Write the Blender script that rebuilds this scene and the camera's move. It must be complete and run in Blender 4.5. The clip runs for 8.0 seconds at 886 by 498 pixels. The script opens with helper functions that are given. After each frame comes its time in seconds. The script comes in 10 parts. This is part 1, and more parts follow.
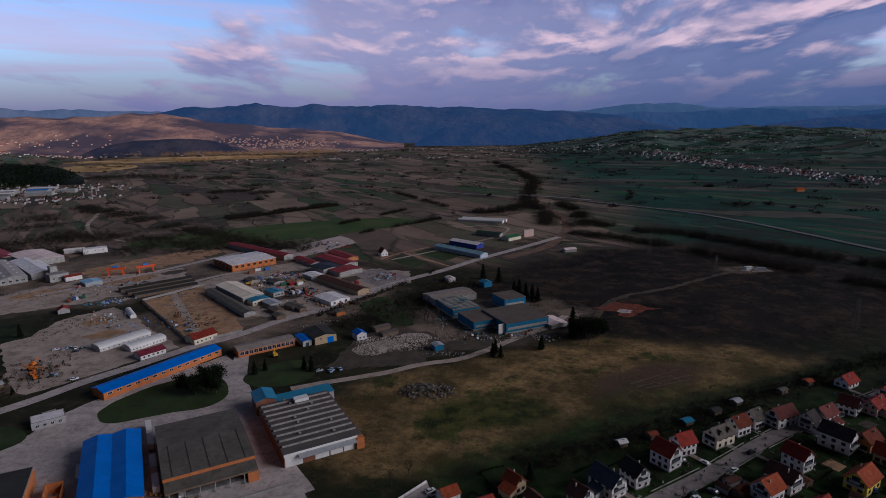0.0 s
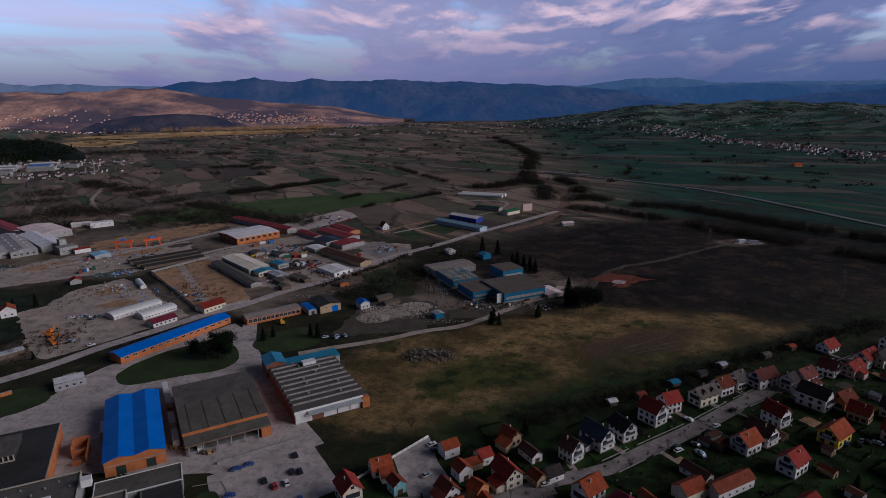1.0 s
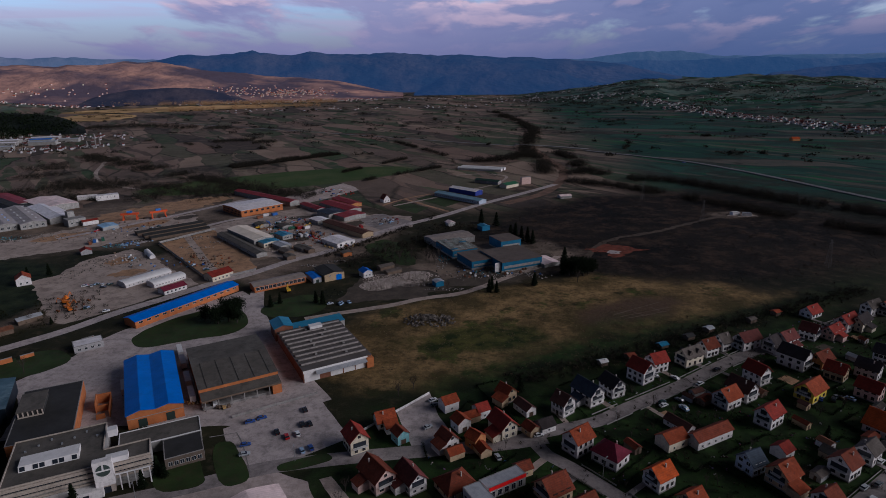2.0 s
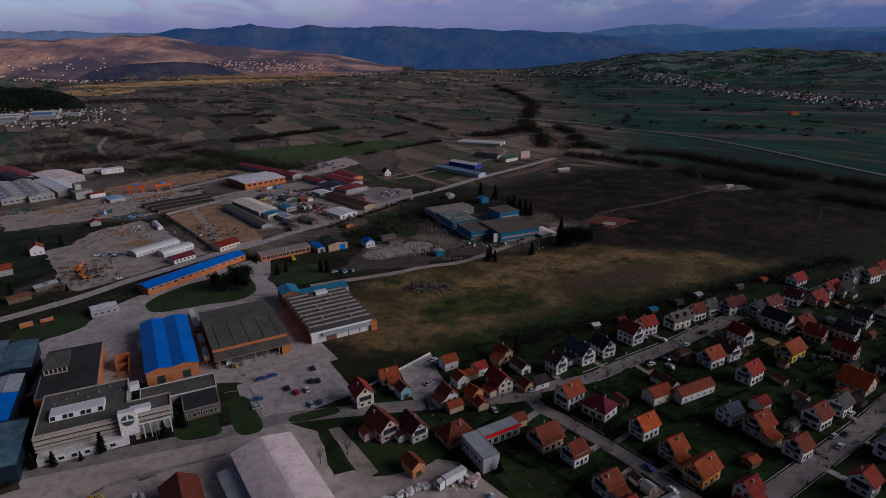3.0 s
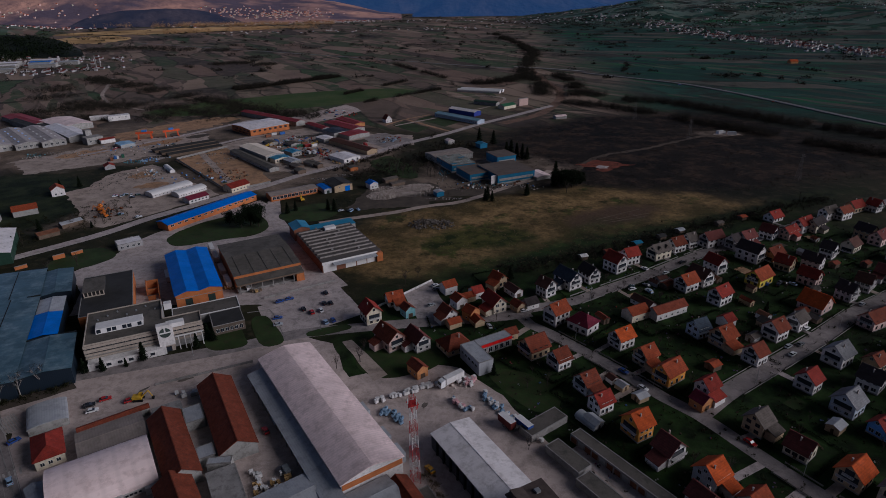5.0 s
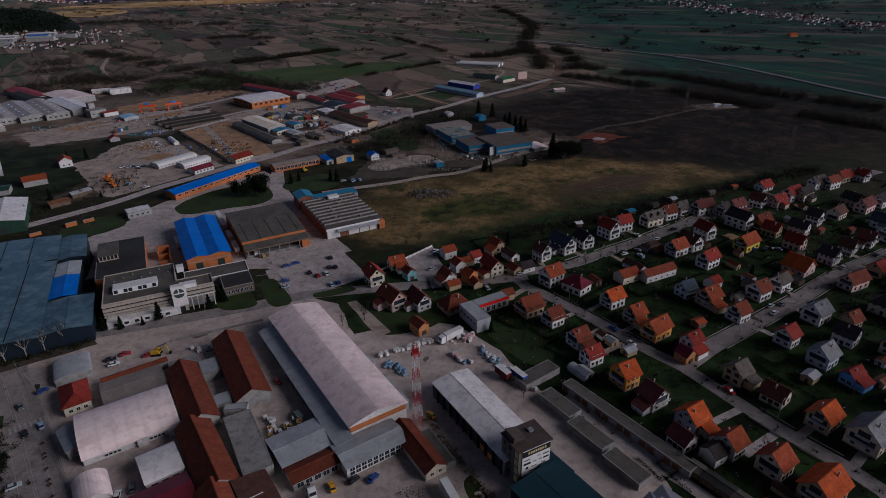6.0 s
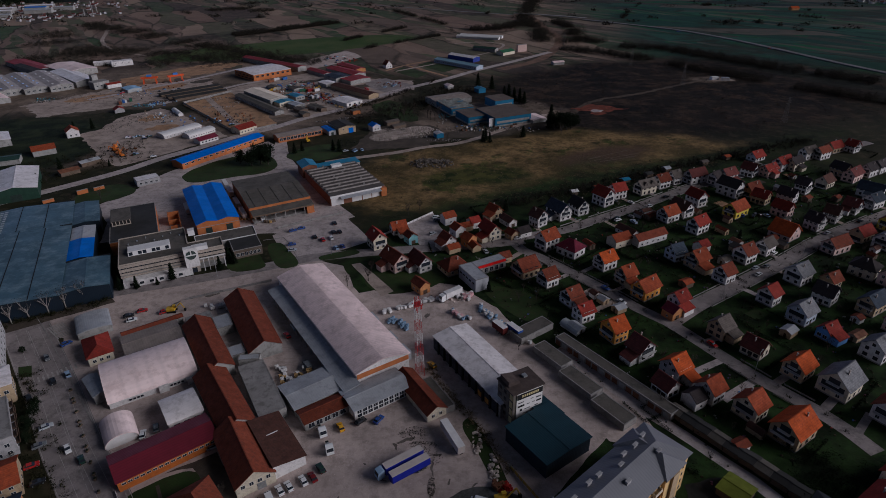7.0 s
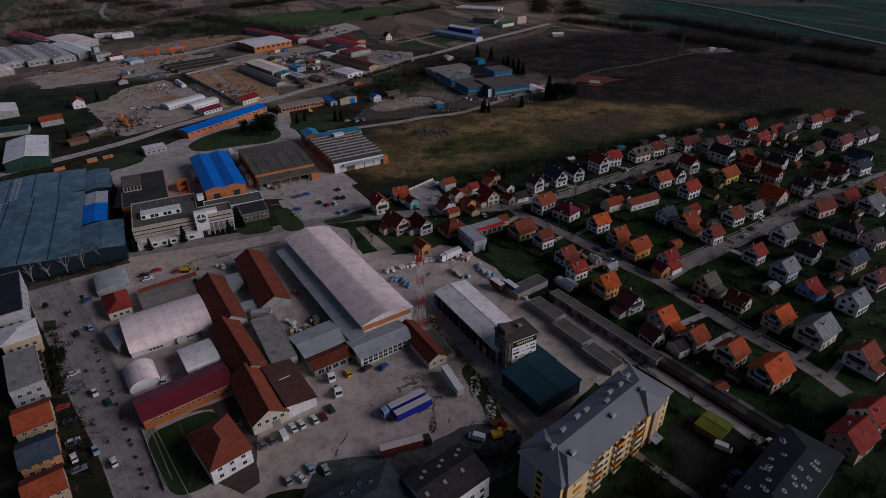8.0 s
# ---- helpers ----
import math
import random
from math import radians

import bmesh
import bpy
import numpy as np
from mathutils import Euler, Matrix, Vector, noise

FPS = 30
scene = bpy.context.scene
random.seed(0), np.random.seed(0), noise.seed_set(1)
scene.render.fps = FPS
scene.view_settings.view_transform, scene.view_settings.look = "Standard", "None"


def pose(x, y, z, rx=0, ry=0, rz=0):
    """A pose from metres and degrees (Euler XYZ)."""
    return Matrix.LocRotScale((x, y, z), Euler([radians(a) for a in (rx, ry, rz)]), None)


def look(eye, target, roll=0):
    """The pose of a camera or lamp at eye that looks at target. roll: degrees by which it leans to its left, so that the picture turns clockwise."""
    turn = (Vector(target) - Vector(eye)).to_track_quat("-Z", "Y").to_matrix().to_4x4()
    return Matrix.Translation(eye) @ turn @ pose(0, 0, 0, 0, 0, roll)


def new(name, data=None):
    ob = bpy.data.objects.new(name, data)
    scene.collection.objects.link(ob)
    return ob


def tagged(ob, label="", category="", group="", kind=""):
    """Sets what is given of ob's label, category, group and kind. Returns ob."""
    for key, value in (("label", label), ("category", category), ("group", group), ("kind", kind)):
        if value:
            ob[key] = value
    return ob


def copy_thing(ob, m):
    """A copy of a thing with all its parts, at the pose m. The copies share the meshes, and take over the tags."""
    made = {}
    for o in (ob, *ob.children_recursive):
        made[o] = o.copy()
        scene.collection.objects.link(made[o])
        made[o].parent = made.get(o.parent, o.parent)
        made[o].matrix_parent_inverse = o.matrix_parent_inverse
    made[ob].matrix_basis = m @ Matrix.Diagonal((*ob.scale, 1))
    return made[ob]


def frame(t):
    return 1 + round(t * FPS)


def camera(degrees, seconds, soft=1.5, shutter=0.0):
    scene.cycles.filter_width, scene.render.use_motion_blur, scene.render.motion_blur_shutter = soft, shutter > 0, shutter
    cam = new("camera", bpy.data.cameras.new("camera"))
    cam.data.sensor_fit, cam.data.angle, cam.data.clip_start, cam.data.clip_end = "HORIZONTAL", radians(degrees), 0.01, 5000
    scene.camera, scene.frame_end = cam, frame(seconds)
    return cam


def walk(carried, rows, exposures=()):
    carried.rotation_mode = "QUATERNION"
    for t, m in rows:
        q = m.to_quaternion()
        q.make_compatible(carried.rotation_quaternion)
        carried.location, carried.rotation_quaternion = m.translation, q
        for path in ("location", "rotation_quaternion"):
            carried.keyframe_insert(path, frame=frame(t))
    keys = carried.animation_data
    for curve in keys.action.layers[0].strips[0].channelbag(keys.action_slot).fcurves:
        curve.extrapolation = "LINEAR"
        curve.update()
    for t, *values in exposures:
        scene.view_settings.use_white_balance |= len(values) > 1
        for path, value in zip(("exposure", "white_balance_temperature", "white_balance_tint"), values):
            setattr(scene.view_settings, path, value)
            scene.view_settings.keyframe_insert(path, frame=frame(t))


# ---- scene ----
cam = camera(73.7, 8.0, soft=0.5)
PATH = [
    (0, (-1.60, -4.50, 144.29), (-7.35, 93.00, 122.84), -0.7),
    (0.5, (-1.44, -11.36, 144.34), (-7.19, 85.69, 120.94), -0.7),
    (1, (-1.25, -18.28, 144.38), (-6.95, 78.32, 119.03), -0.7),
    (1.5, (-0.99, -25.28, 144.43), (-6.64, 70.77, 117.08), -0.7),
    (3, (-0.02, -46.38, 144.64), (-5.62, 47.77, 111.49), -0.7),
    (3.5, (0.27, -53.35, 144.67), (-5.28, 40.15, 109.67), -0.7),
    (4, (0.56, -60.23, 144.65), (-4.99, 32.57, 107.70), -0.7),
    (4.5, (0.73, -67.06, 144.65), (-4.77, 24.94, 105.90), -0.7),
    (6, (1.17, -87.64, 144.58), (-4.03, 1.96, 100.53), -0.7),
    (6.5, (1.34, -94.54, 144.59), (-3.81, -5.79, 98.74), -0.7),
    (7, (1.53, -101.49, 144.65), (-3.52, -13.64, 97.10), -0.6),
    (7.5, (1.79, -108.47, 144.69), (-3.16, -21.57, 95.39), -0.6),
    (8, (2.09, -115.48, 144.69), (-2.86, -29.63, 93.74), -0.7),
]
walk(cam, [(t, look(eye, target, roll)) for t, eye, target, roll in PATH], exposures=((0, -0.16, 5750, 10), (8, -0.16, 5750, 10)))

# ---- world and light ----
world = bpy.data.worlds.new("evening_sky")
scene.world = world
world.use_nodes = True
wn, wl = world.node_tree.nodes, world.node_tree.links
wn.clear()
SUN_ELEV, SUN_AZ = 20.0, 97.0    # degrees; azimuth clockwise from +y: low on the right


def wnode(kind, **kw):
    n = wn.new(kind)
    for k, v in kw.items():
        n.inputs[k].default_value = v
    return n


sky = wn.new("ShaderNodeTexSky")
sky.sky_type = "NISHITA"
sky.sun_disc = False
sky.sun_elevation = radians(SUN_ELEV)
sky.sun_rotation = radians(SUN_AZ)
sky.air_density, sky.dust_density, sky.ozone_density = 1.2, 1.0, 2.0
tc = wn.new("ShaderNodeTexCoord")
sep = wn.new("ShaderNodeSeparateXYZ")
wl.new(tc.outputs["Generated"], sep.inputs[0])


def wmath(op, a, b=None):
    n = wn.new("ShaderNodeMath")
    n.operation = op
    for i, v in enumerate((a, b)):
        if v is None:
            continue
        if isinstance(v, (int, float)):
            n.inputs[i].default_value = v
        else:
            wl.new(v, n.inputs[i])
    return n.outputs[0]


def ranged_sky(v, lo, hi, a=0.0, b_=1.0, smooth=True):
    r = wn.new("ShaderNodeMapRange")
    if smooth:
        r.interpolation_type = "SMOOTHSTEP"
    for k, x in (("From Min", lo), ("From Max", hi), ("To Min", a), ("To Max", b_)):
        r.inputs[k].default_value = x
    wl.new(v, r.inputs["Value"])
    return r.outputs[0]


def cloud_noise(scale, shift, detail, rough, warp=0.4):
    m = wn.new("ShaderNodeMapping")
    m.inputs["Location"].default_value = shift
    m.inputs["Scale"].default_value = scale
    wl.new(tc.outputs["Generated"], m.inputs[0])
    n = wnode("ShaderNodeTexNoise", Scale=1.0, Detail=detail, Roughness=rough, Distortion=warp)
    wl.new(m.outputs[0], n.inputs["Vector"])
    return n.outputs[0]


def wmix(fac, a, b):
    n = wn.new("ShaderNodeMix")
    n.data_type = "RGBA"
    for key, v in ((0, fac), (6, a), (7, b)):
        if isinstance(v, tuple):
            n.inputs[key].default_value = (*v, 1)
        elif isinstance(v, (int, float)):
            n.inputs[key].default_value = v
        else:
            wl.new(v, n.inputs[key])
    return n.outputs[2]


tint = wn.new("ShaderNodeVectorMath")
tint.operation = "MULTIPLY"
wl.new(sky.outputs[0], tint.inputs[0])
tint.inputs[1].default_value = (0.130, 0.140, 0.205)
right = ranged_sky(sep.outputs["X"], -0.30, 0.50)


def cloud_layer(scale, shift, detail, rough, warp, lift=0.0):
    """Noise on a level cloud deck seen from below, so that it closes up towards the horizon."""
    depth = wmath("ADD", wmath("MAXIMUM", sep.outputs["Z"], 0.0), 0.26 + lift)
    at = wn.new("ShaderNodeCombineXYZ")
    wl.new(wmath("MULTIPLY", wmath("DIVIDE", sep.outputs["X"], depth), 1.25), at.inputs[0])
    wl.new(wmath("DIVIDE", 1.0, depth), at.inputs[1])
    m = wn.new("ShaderNodeMapping")
    m.inputs["Location"].default_value = shift
    m.inputs["Scale"].default_value = (scale, scale, scale)
    wl.new(at.outputs[0], m.inputs[0])
    n = wnode("ShaderNodeTexNoise", Scale=1.0, Detail=detail, Roughness=rough, Distortion=warp)
    wl.new(m.outputs[0], n.inputs["Vector"])
    return n.outputs[0]


DECK = (1.7, (3.1, 0.9, 0.0), 10, 0.54, 0.25)
heap = cloud_layer(*DECK)
above = cloud_layer(*DECK, lift=0.012)                                   # the same deck a little higher: gives tops and undersides
puff = cloud_noise((6.5, 6.5, 26.0), (4.3, 2.1, 0.0), 10, 0.55)
streak = cloud_noise((1.6, 1.6, 30.0), (0.4, 5.2, 1.0), 6, 0.5, 0.8)     # thin high veils
bank = ranged_sky(sep.outputs["X"], -0.50, -0.10, -0.04, 0.15, False)
cover = ranged_sky(wmath("ADD", heap, bank), 0.47, 0.60)
veil = wmath("MULTIPLY", ranged_sky(streak, 0.46, 0.66), 0.55)
body = wmix(right, (0.37, 0.35, 0.53), (0.165, 0.195, 0.37))
body = wmix(ranged_sky(heap, 0.50, 0.70), body, wmix(right, (0.27, 0.27, 0.47), (0.085, 0.125, 0.285)))
edge = wmath("SUBTRACT", heap, above)
lit = wmath("MULTIPLY", wmath("MULTIPLY", ranged_sky(edge, -0.03, 0.09), ranged_sky(puff, 0.38, 0.60, 0.35, 1.0)), ranged_sky(sep.outputs["Z"], 0.02, 0.11, 0.25, 1.0))
cloud = wmix(lit, body, (0.86, 0.60, 0.66))
open_sky = wmix(veil, tint.outputs[0], (0.66, 0.50, 0.66))
clouded = wmix(wmath("MULTIPLY", cover, 0.95), open_sky, cloud)
high = ranged_sky(sep.outputs["Z"], 0.20, 0.42)
# overhead part, out of view, kept dark to hold ambient light down
deck = wmix(puff, (0.026, 0.036, 0.054), (0.050, 0.058, 0.075))
clouded = wmix(high, clouded, deck)
low = ranged_sky(sep.outputs["Z"], 0.0, 0.11, 0.0, 1.0, False)
hazed = wmix(low, wmix(right, (0.185, 0.185, 0.35), (0.068, 0.11, 0.245)), clouded)
back = ranged_sky(sep.outputs["Y"], -0.25, 0.62, 0.20, 1.0, False)       # unseen sky behind dimmed, so slopes that face it stay dark
dim = wn.new("ShaderNodeVectorMath")
dim.operation = "SCALE"
wl.new(hazed, dim.inputs[0])
wl.new(back, dim.inputs["Scale"])
bg = wn.new("ShaderNodeBackground")
wl.new(dim.outputs[0], bg.inputs["Color"])
bg.inputs["Strength"].default_value = 1.0
wo = wn.new("ShaderNodeOutputWorld")
wl.new(bg.outputs[0], wo.inputs["Surface"])

sun = new("sun", bpy.data.lights.new("sun", "SUN"))
sun.data.energy = 2.75
sun.data.angle = radians(42)
sun.data.color = (1.0, 0.91, 0.87)
az, el = radians(SUN_AZ), radians(SUN_ELEV)
sun.matrix_world = look((math.sin(az) * math.cos(el) * 500, math.cos(az) * math.cos(el) * 500, math.sin(el) * 500), (0, 0, 0))

# ---- materials ----
MATS = {}


def material(name, color, rough=0.8, metal=0.0, vary=0.25, scale=0.4, fine=6.0, bump=0.15, jitter=0.0, dirt=None, ribs=None, spec=0.22, speck=0.0):
    """A surface with broad stains, fine grain and, where asked, ribs along one local axis: (axis, spacing, depth)."""
    if name in MATS:
        return MATS[name]
    m = bpy.data.materials.new(name)
    m.use_nodes = True
    N, L = m.node_tree.nodes, m.node_tree.links
    b = N["Principled BSDF"]
    b.inputs["Metallic"].default_value = metal
    b.inputs["Specular IOR Level"].default_value = spec
    geo = N.new("ShaderNodeNewGeometry")

    def noise_of(s, d, r=0.6):
        n = N.new("ShaderNodeTexNoise")
        n.inputs["Scale"].default_value, n.inputs["Detail"].default_value, n.inputs["Roughness"].default_value = s, d, r
        L.new(geo.outputs["Position"], n.inputs["Vector"])
        return n.outputs[0]

    def ranged(v, lo, hi, a, c):
        n = N.new("ShaderNodeMapRange")
        for k, x in zip(("From Min", "From Max", "To Min", "To Max"), (lo, hi, a, c)):
            n.inputs[k].default_value = x
        L.new(v, n.inputs["Value"])
        return n.outputs[0]

    def mixed(f, a, c, blend="MIX"):
        n = N.new("ShaderNodeMix")
        n.data_type, n.blend_type = "RGBA", blend
        for key, v in ((0, f), (6, a), (7, c)):
            if isinstance(v, tuple):
                n.inputs[key].default_value = (*v, 1)
            elif isinstance(v, (int, float)):
                n.inputs[key].default_value = v
            else:
                L.new(v, n.inputs[key])
        return n.outputs[2]

    broad, grain = noise_of(scale, 5), noise_of(fine, 3, 0.7)
    dark = tuple(c * (1 - vary) for c in color)
    light = tuple(min(1, c * (1 + vary * 0.7)) for c in color)
    col = mixed(ranged(broad, 0.3, 0.7, 0, 1), dark, light)
    col = mixed(ranged(grain, 0.3, 0.7, 0.0, 0.45), col, tuple(c * (1 - vary * 0.9) for c in color))
    if dirt:
        col = mixed(ranged(noise_of(scale * 2.7, 8, 0.72), 0.48, 0.64, 0, 0.8), col, dirt)
    if speck:
        col = mixed(ranged(noise_of(0.42, 9, 0.72), 0.50, 0.66, 0, speck), col, tuple(c * 0.45 for c in color))
        col = mixed(ranged(noise_of(1.7, 4, 0.6), 0.60, 0.70, 0, speck * 0.8), col, tuple(min(1, c * 1.5) for c in color))
    if jitter:
        info = N.new("ShaderNodeObjectInfo")
        hsv = N.new("ShaderNodeHueSaturation")
        L.new(ranged(info.outputs["Random"], 0, 1, 1 - jitter, 1 + jitter), hsv.inputs["Value"])
        L.new(col, hsv.inputs["Color"])
        col = hsv.outputs[0]
    height = grain
    if ribs:
        axis, gap, depth = ribs
        obj = N.new("ShaderNodeTexCoord")
        w = N.new("ShaderNodeTexWave")
        w.bands_direction = axis
        w.inputs["Scale"].default_value = 0.314159 / gap
        w.inputs["Distortion"].default_value = 0.05
        L.new(obj.outputs["Object"], w.inputs["Vector"])
        col = mixed(ranged(w.outputs[0], 0.0, 0.35, depth, 0.0), col, tuple(c * 0.55 for c in color))
        add = N.new("ShaderNodeMath")
        add.operation = "MULTIPLY_ADD"
        L.new(grain, add.inputs[0])
        add.inputs[1].default_value = 0.3
        L.new(w.outputs[0], add.inputs[2])
        height = add.outputs[0]
    L.new(col, b.inputs["Base Color"])
    L.new(ranged(broad, 0.3, 0.7, min(1, rough + 0.08), max(0.03, rough - 0.1)), b.inputs["Roughness"])
    if bump:
        bp = N.new("ShaderNodeBump")
        bp.inputs["Strength"].default_value, bp.inputs["Distance"].default_value = bump, 0.08
        L.new(height, bp.inputs["Height"])
        L.new(bp.outputs[0], b.inputs["Normal"])
    MATS[name] = m
    return m


def glass(name, color, rough=0.12):
    m = material(name, color, rough=rough, vary=0.15, scale=0.25, bump=0.0, spec=0.7)
    return m


# dark, darkbrown and maroonbrown also hold slope shade in their tone
TILE = {"orange": (0.31, 0.064, 0.026), "brightorange": (0.45, 0.080, 0.018), "red": (0.26, 0.034, 0.024), "brown": (0.19, 0.046, 0.025),
        "maroon": (0.17, 0.022, 0.045), "maroonbrown": (0.14, 0.04, 0.036), "darkbrown": (0.10, 0.045, 0.035), "dark": (0.05, 0.04, 0.042),
        "graybrown": (0.12, 0.10, 0.09), "gray": (0.20, 0.20, 0.215), "slate": (0.045, 0.06, 0.085)}
TILE_WORD = {"orange": "orange clay tile", "brightorange": "bright orange tile", "red": "red tile", "brown": "weathered brown-orange tile", "maroon": "maroon tile",
             "maroonbrown": "dark red-brown tile", "darkbrown": "dark brown tile", "dark": "blackish tile", "graybrown": "faded grey-brown tile",
             "gray": "light grey sheet", "slate": "blue-grey tile"}
WALL = {"white": (0.66, 0.63, 0.625), "cream": (0.60, 0.53, 0.42), "tan": (0.42, 0.31, 0.20), "pink": (0.62, 0.44, 0.40), "orange": (0.50, 0.22, 0.09),
        "amber": (0.62, 0.27, 0.05), "yellow": (0.66, 0.50, 0.07), "gray": (0.36, 0.35, 0.36), "lightblue": (0.40, 0.46, 0.55), "blue": (0.12, 0.28, 0.60),
        "teal": (0.20, 0.42, 0.46)}


def tile_mat(key):
    return material("roof_" + key, TILE[key], rough=0.9, spec=0.12, vary=0.3, scale=0.35, fine=3.0, bump=0.08, jitter=0.22,
                    dirt=tuple(c * 0.40 + 0.012 for c in TILE[key]), ribs=("Y", 0.55, 0.4), speck=0.45)


def wall_mat(key):
    return material("render_" + key, WALL[key], rough=0.9, vary=0.12, scale=0.3, fine=5.0, bump=0.1, jitter=0.10, dirt=tuple(c * 0.6 for c in WALL[key]))


GLASS = glass("window_glass", (0.02, 0.025, 0.035))
FRAME = material("window_frame_white", (0.6, 0.6, 0.6), rough=0.6, bump=0)
FRAME_DARK = material("window_frame_brown", (0.08, 0.05, 0.035), rough=0.6, bump=0)
CONCRETE = material("concrete", (0.27, 0.255, 0.25), rough=0.9, vary=0.3, scale=0.15, fine=2.0, dirt=(0.13, 0.12, 0.115))
BRICK_ORANGE = material("orange_brick", (0.46, 0.155, 0.055), rough=0.88, vary=0.28, scale=0.3, fine=3, bump=0.3, ribs=("Z", 0.30, 0.25))
METAL_BLUE = material("blue_sheet", (0.002, 0.145, 0.62), rough=0.6, vary=0.14, scale=0.12, bump=0.3, dirt=(0.002, 0.11, 0.45), ribs=("Y", 0.9, 0.3), spec=0.12)
METAL_WHITE = material("pale_sheet", (0.74, 0.69, 0.70), rough=0.5, vary=0.16, scale=0.12, bump=0.15, dirt=(0.45, 0.41, 0.41), ribs=("Y", 1.1, 0.08), speck=0.1)
METAL_GREY = material("grey_sheet", (0.36, 0.37, 0.40), rough=0.5, vary=0.18, scale=0.12, bump=0.15, dirt=(0.24, 0.245, 0.26), ribs=("X", 0.8, 0.12), speck=0.15)
FABRIC = material("stained_white_fabric", (0.86, 0.69, 0.68), rough=0.7, vary=0.10, scale=0.1, bump=0.1, dirt=(0.62, 0.475, 0.465), ribs=("X", 4.6, 0.2))
BITUMEN = material("bitumen", (0.115, 0.102, 0.090), rough=0.95, vary=0.3, scale=0.09, fine=1.5, dirt=(0.060, 0.055, 0.05), speck=0.3)
BITUMEN_DARK = material("black_bitumen", (0.035, 0.034, 0.034), rough=0.9, vary=0.3, scale=0.1, speck=0.3)
FIBRE = material("fibre_cement", (0.84, 0.66, 0.655), rough=0.75, vary=0.22, scale=0.09, fine=1.2, bump=0.25, dirt=(0.52, 0.395, 0.385), ribs=("Y", 1.1, 0.25), speck=0.2)
RUST = material("rusted_steel", (0.17, 0.07, 0.04), rough=0.85, vary=0.4)
TIMBER = material("weathered_timber", (0.14, 0.10, 0.075), rough=0.9, vary=0.3)
BLACK = material("black_rubber", (0.012, 0.012, 0.013), rough=0.8, bump=0)
STEEL = material("galvanised_steel", (0.38, 0.39, 0.40), rough=0.45, metal=0.6, bump=0)
PLASTIC_WHITE = material("white_plastic", (0.66, 0.64, 0.64), rough=0.6, vary=0.15)
ASPHALT = material("asphalt", (0.29, 0.25, 0.245), rough=0.93, vary=0.30, scale=0.07, fine=0.9, dirt=(0.12, 0.105, 0.10), bump=0.15, speck=0.45)
YARD = material("worn_yard_paving", (0.50, 0.405, 0.375), rough=0.93, vary=0.26, scale=0.06, fine=0.7, dirt=(0.25, 0.205, 0.185), bump=0.15, speck=0.45)
DARK_EARTH = material("dark_stony_earth", (0.085, 0.066, 0.052), rough=0.98, vary=0.4, scale=0.08, fine=0.9, dirt=(0.045, 0.038, 0.03), bump=0.4, speck=0.45)
PAVING = material("pale_paving", (0.47, 0.40, 0.39), rough=0.92, vary=0.26, scale=0.09, fine=0.9, dirt=(0.21, 0.185, 0.18), bump=0.15, speck=0.45)
GRAVEL = material("gravel_yard", (0.42, 0.335, 0.29), rough=0.97, vary=0.3, scale=0.05, fine=0.9, dirt=(0.17, 0.13, 0.11), bump=0.4, speck=0.45)
SOIL = material("bare_brown_soil", (0.42, 0.245, 0.14), rough=0.98, vary=0.35, scale=0.05, fine=0.9, dirt=(0.12, 0.08, 0.055), bump=0.4, speck=0.45)
LAWN = material("mown_lawn", (0.028, 0.050, 0.012), rough=0.98, vary=0.45, scale=0.08, fine=1.5, dirt=(0.034, 0.032, 0.014), bump=0.5)
MARKING = material("road_paint", (0.38, 0.35, 0.335), rough=0.8, vary=0.3, scale=0.6)

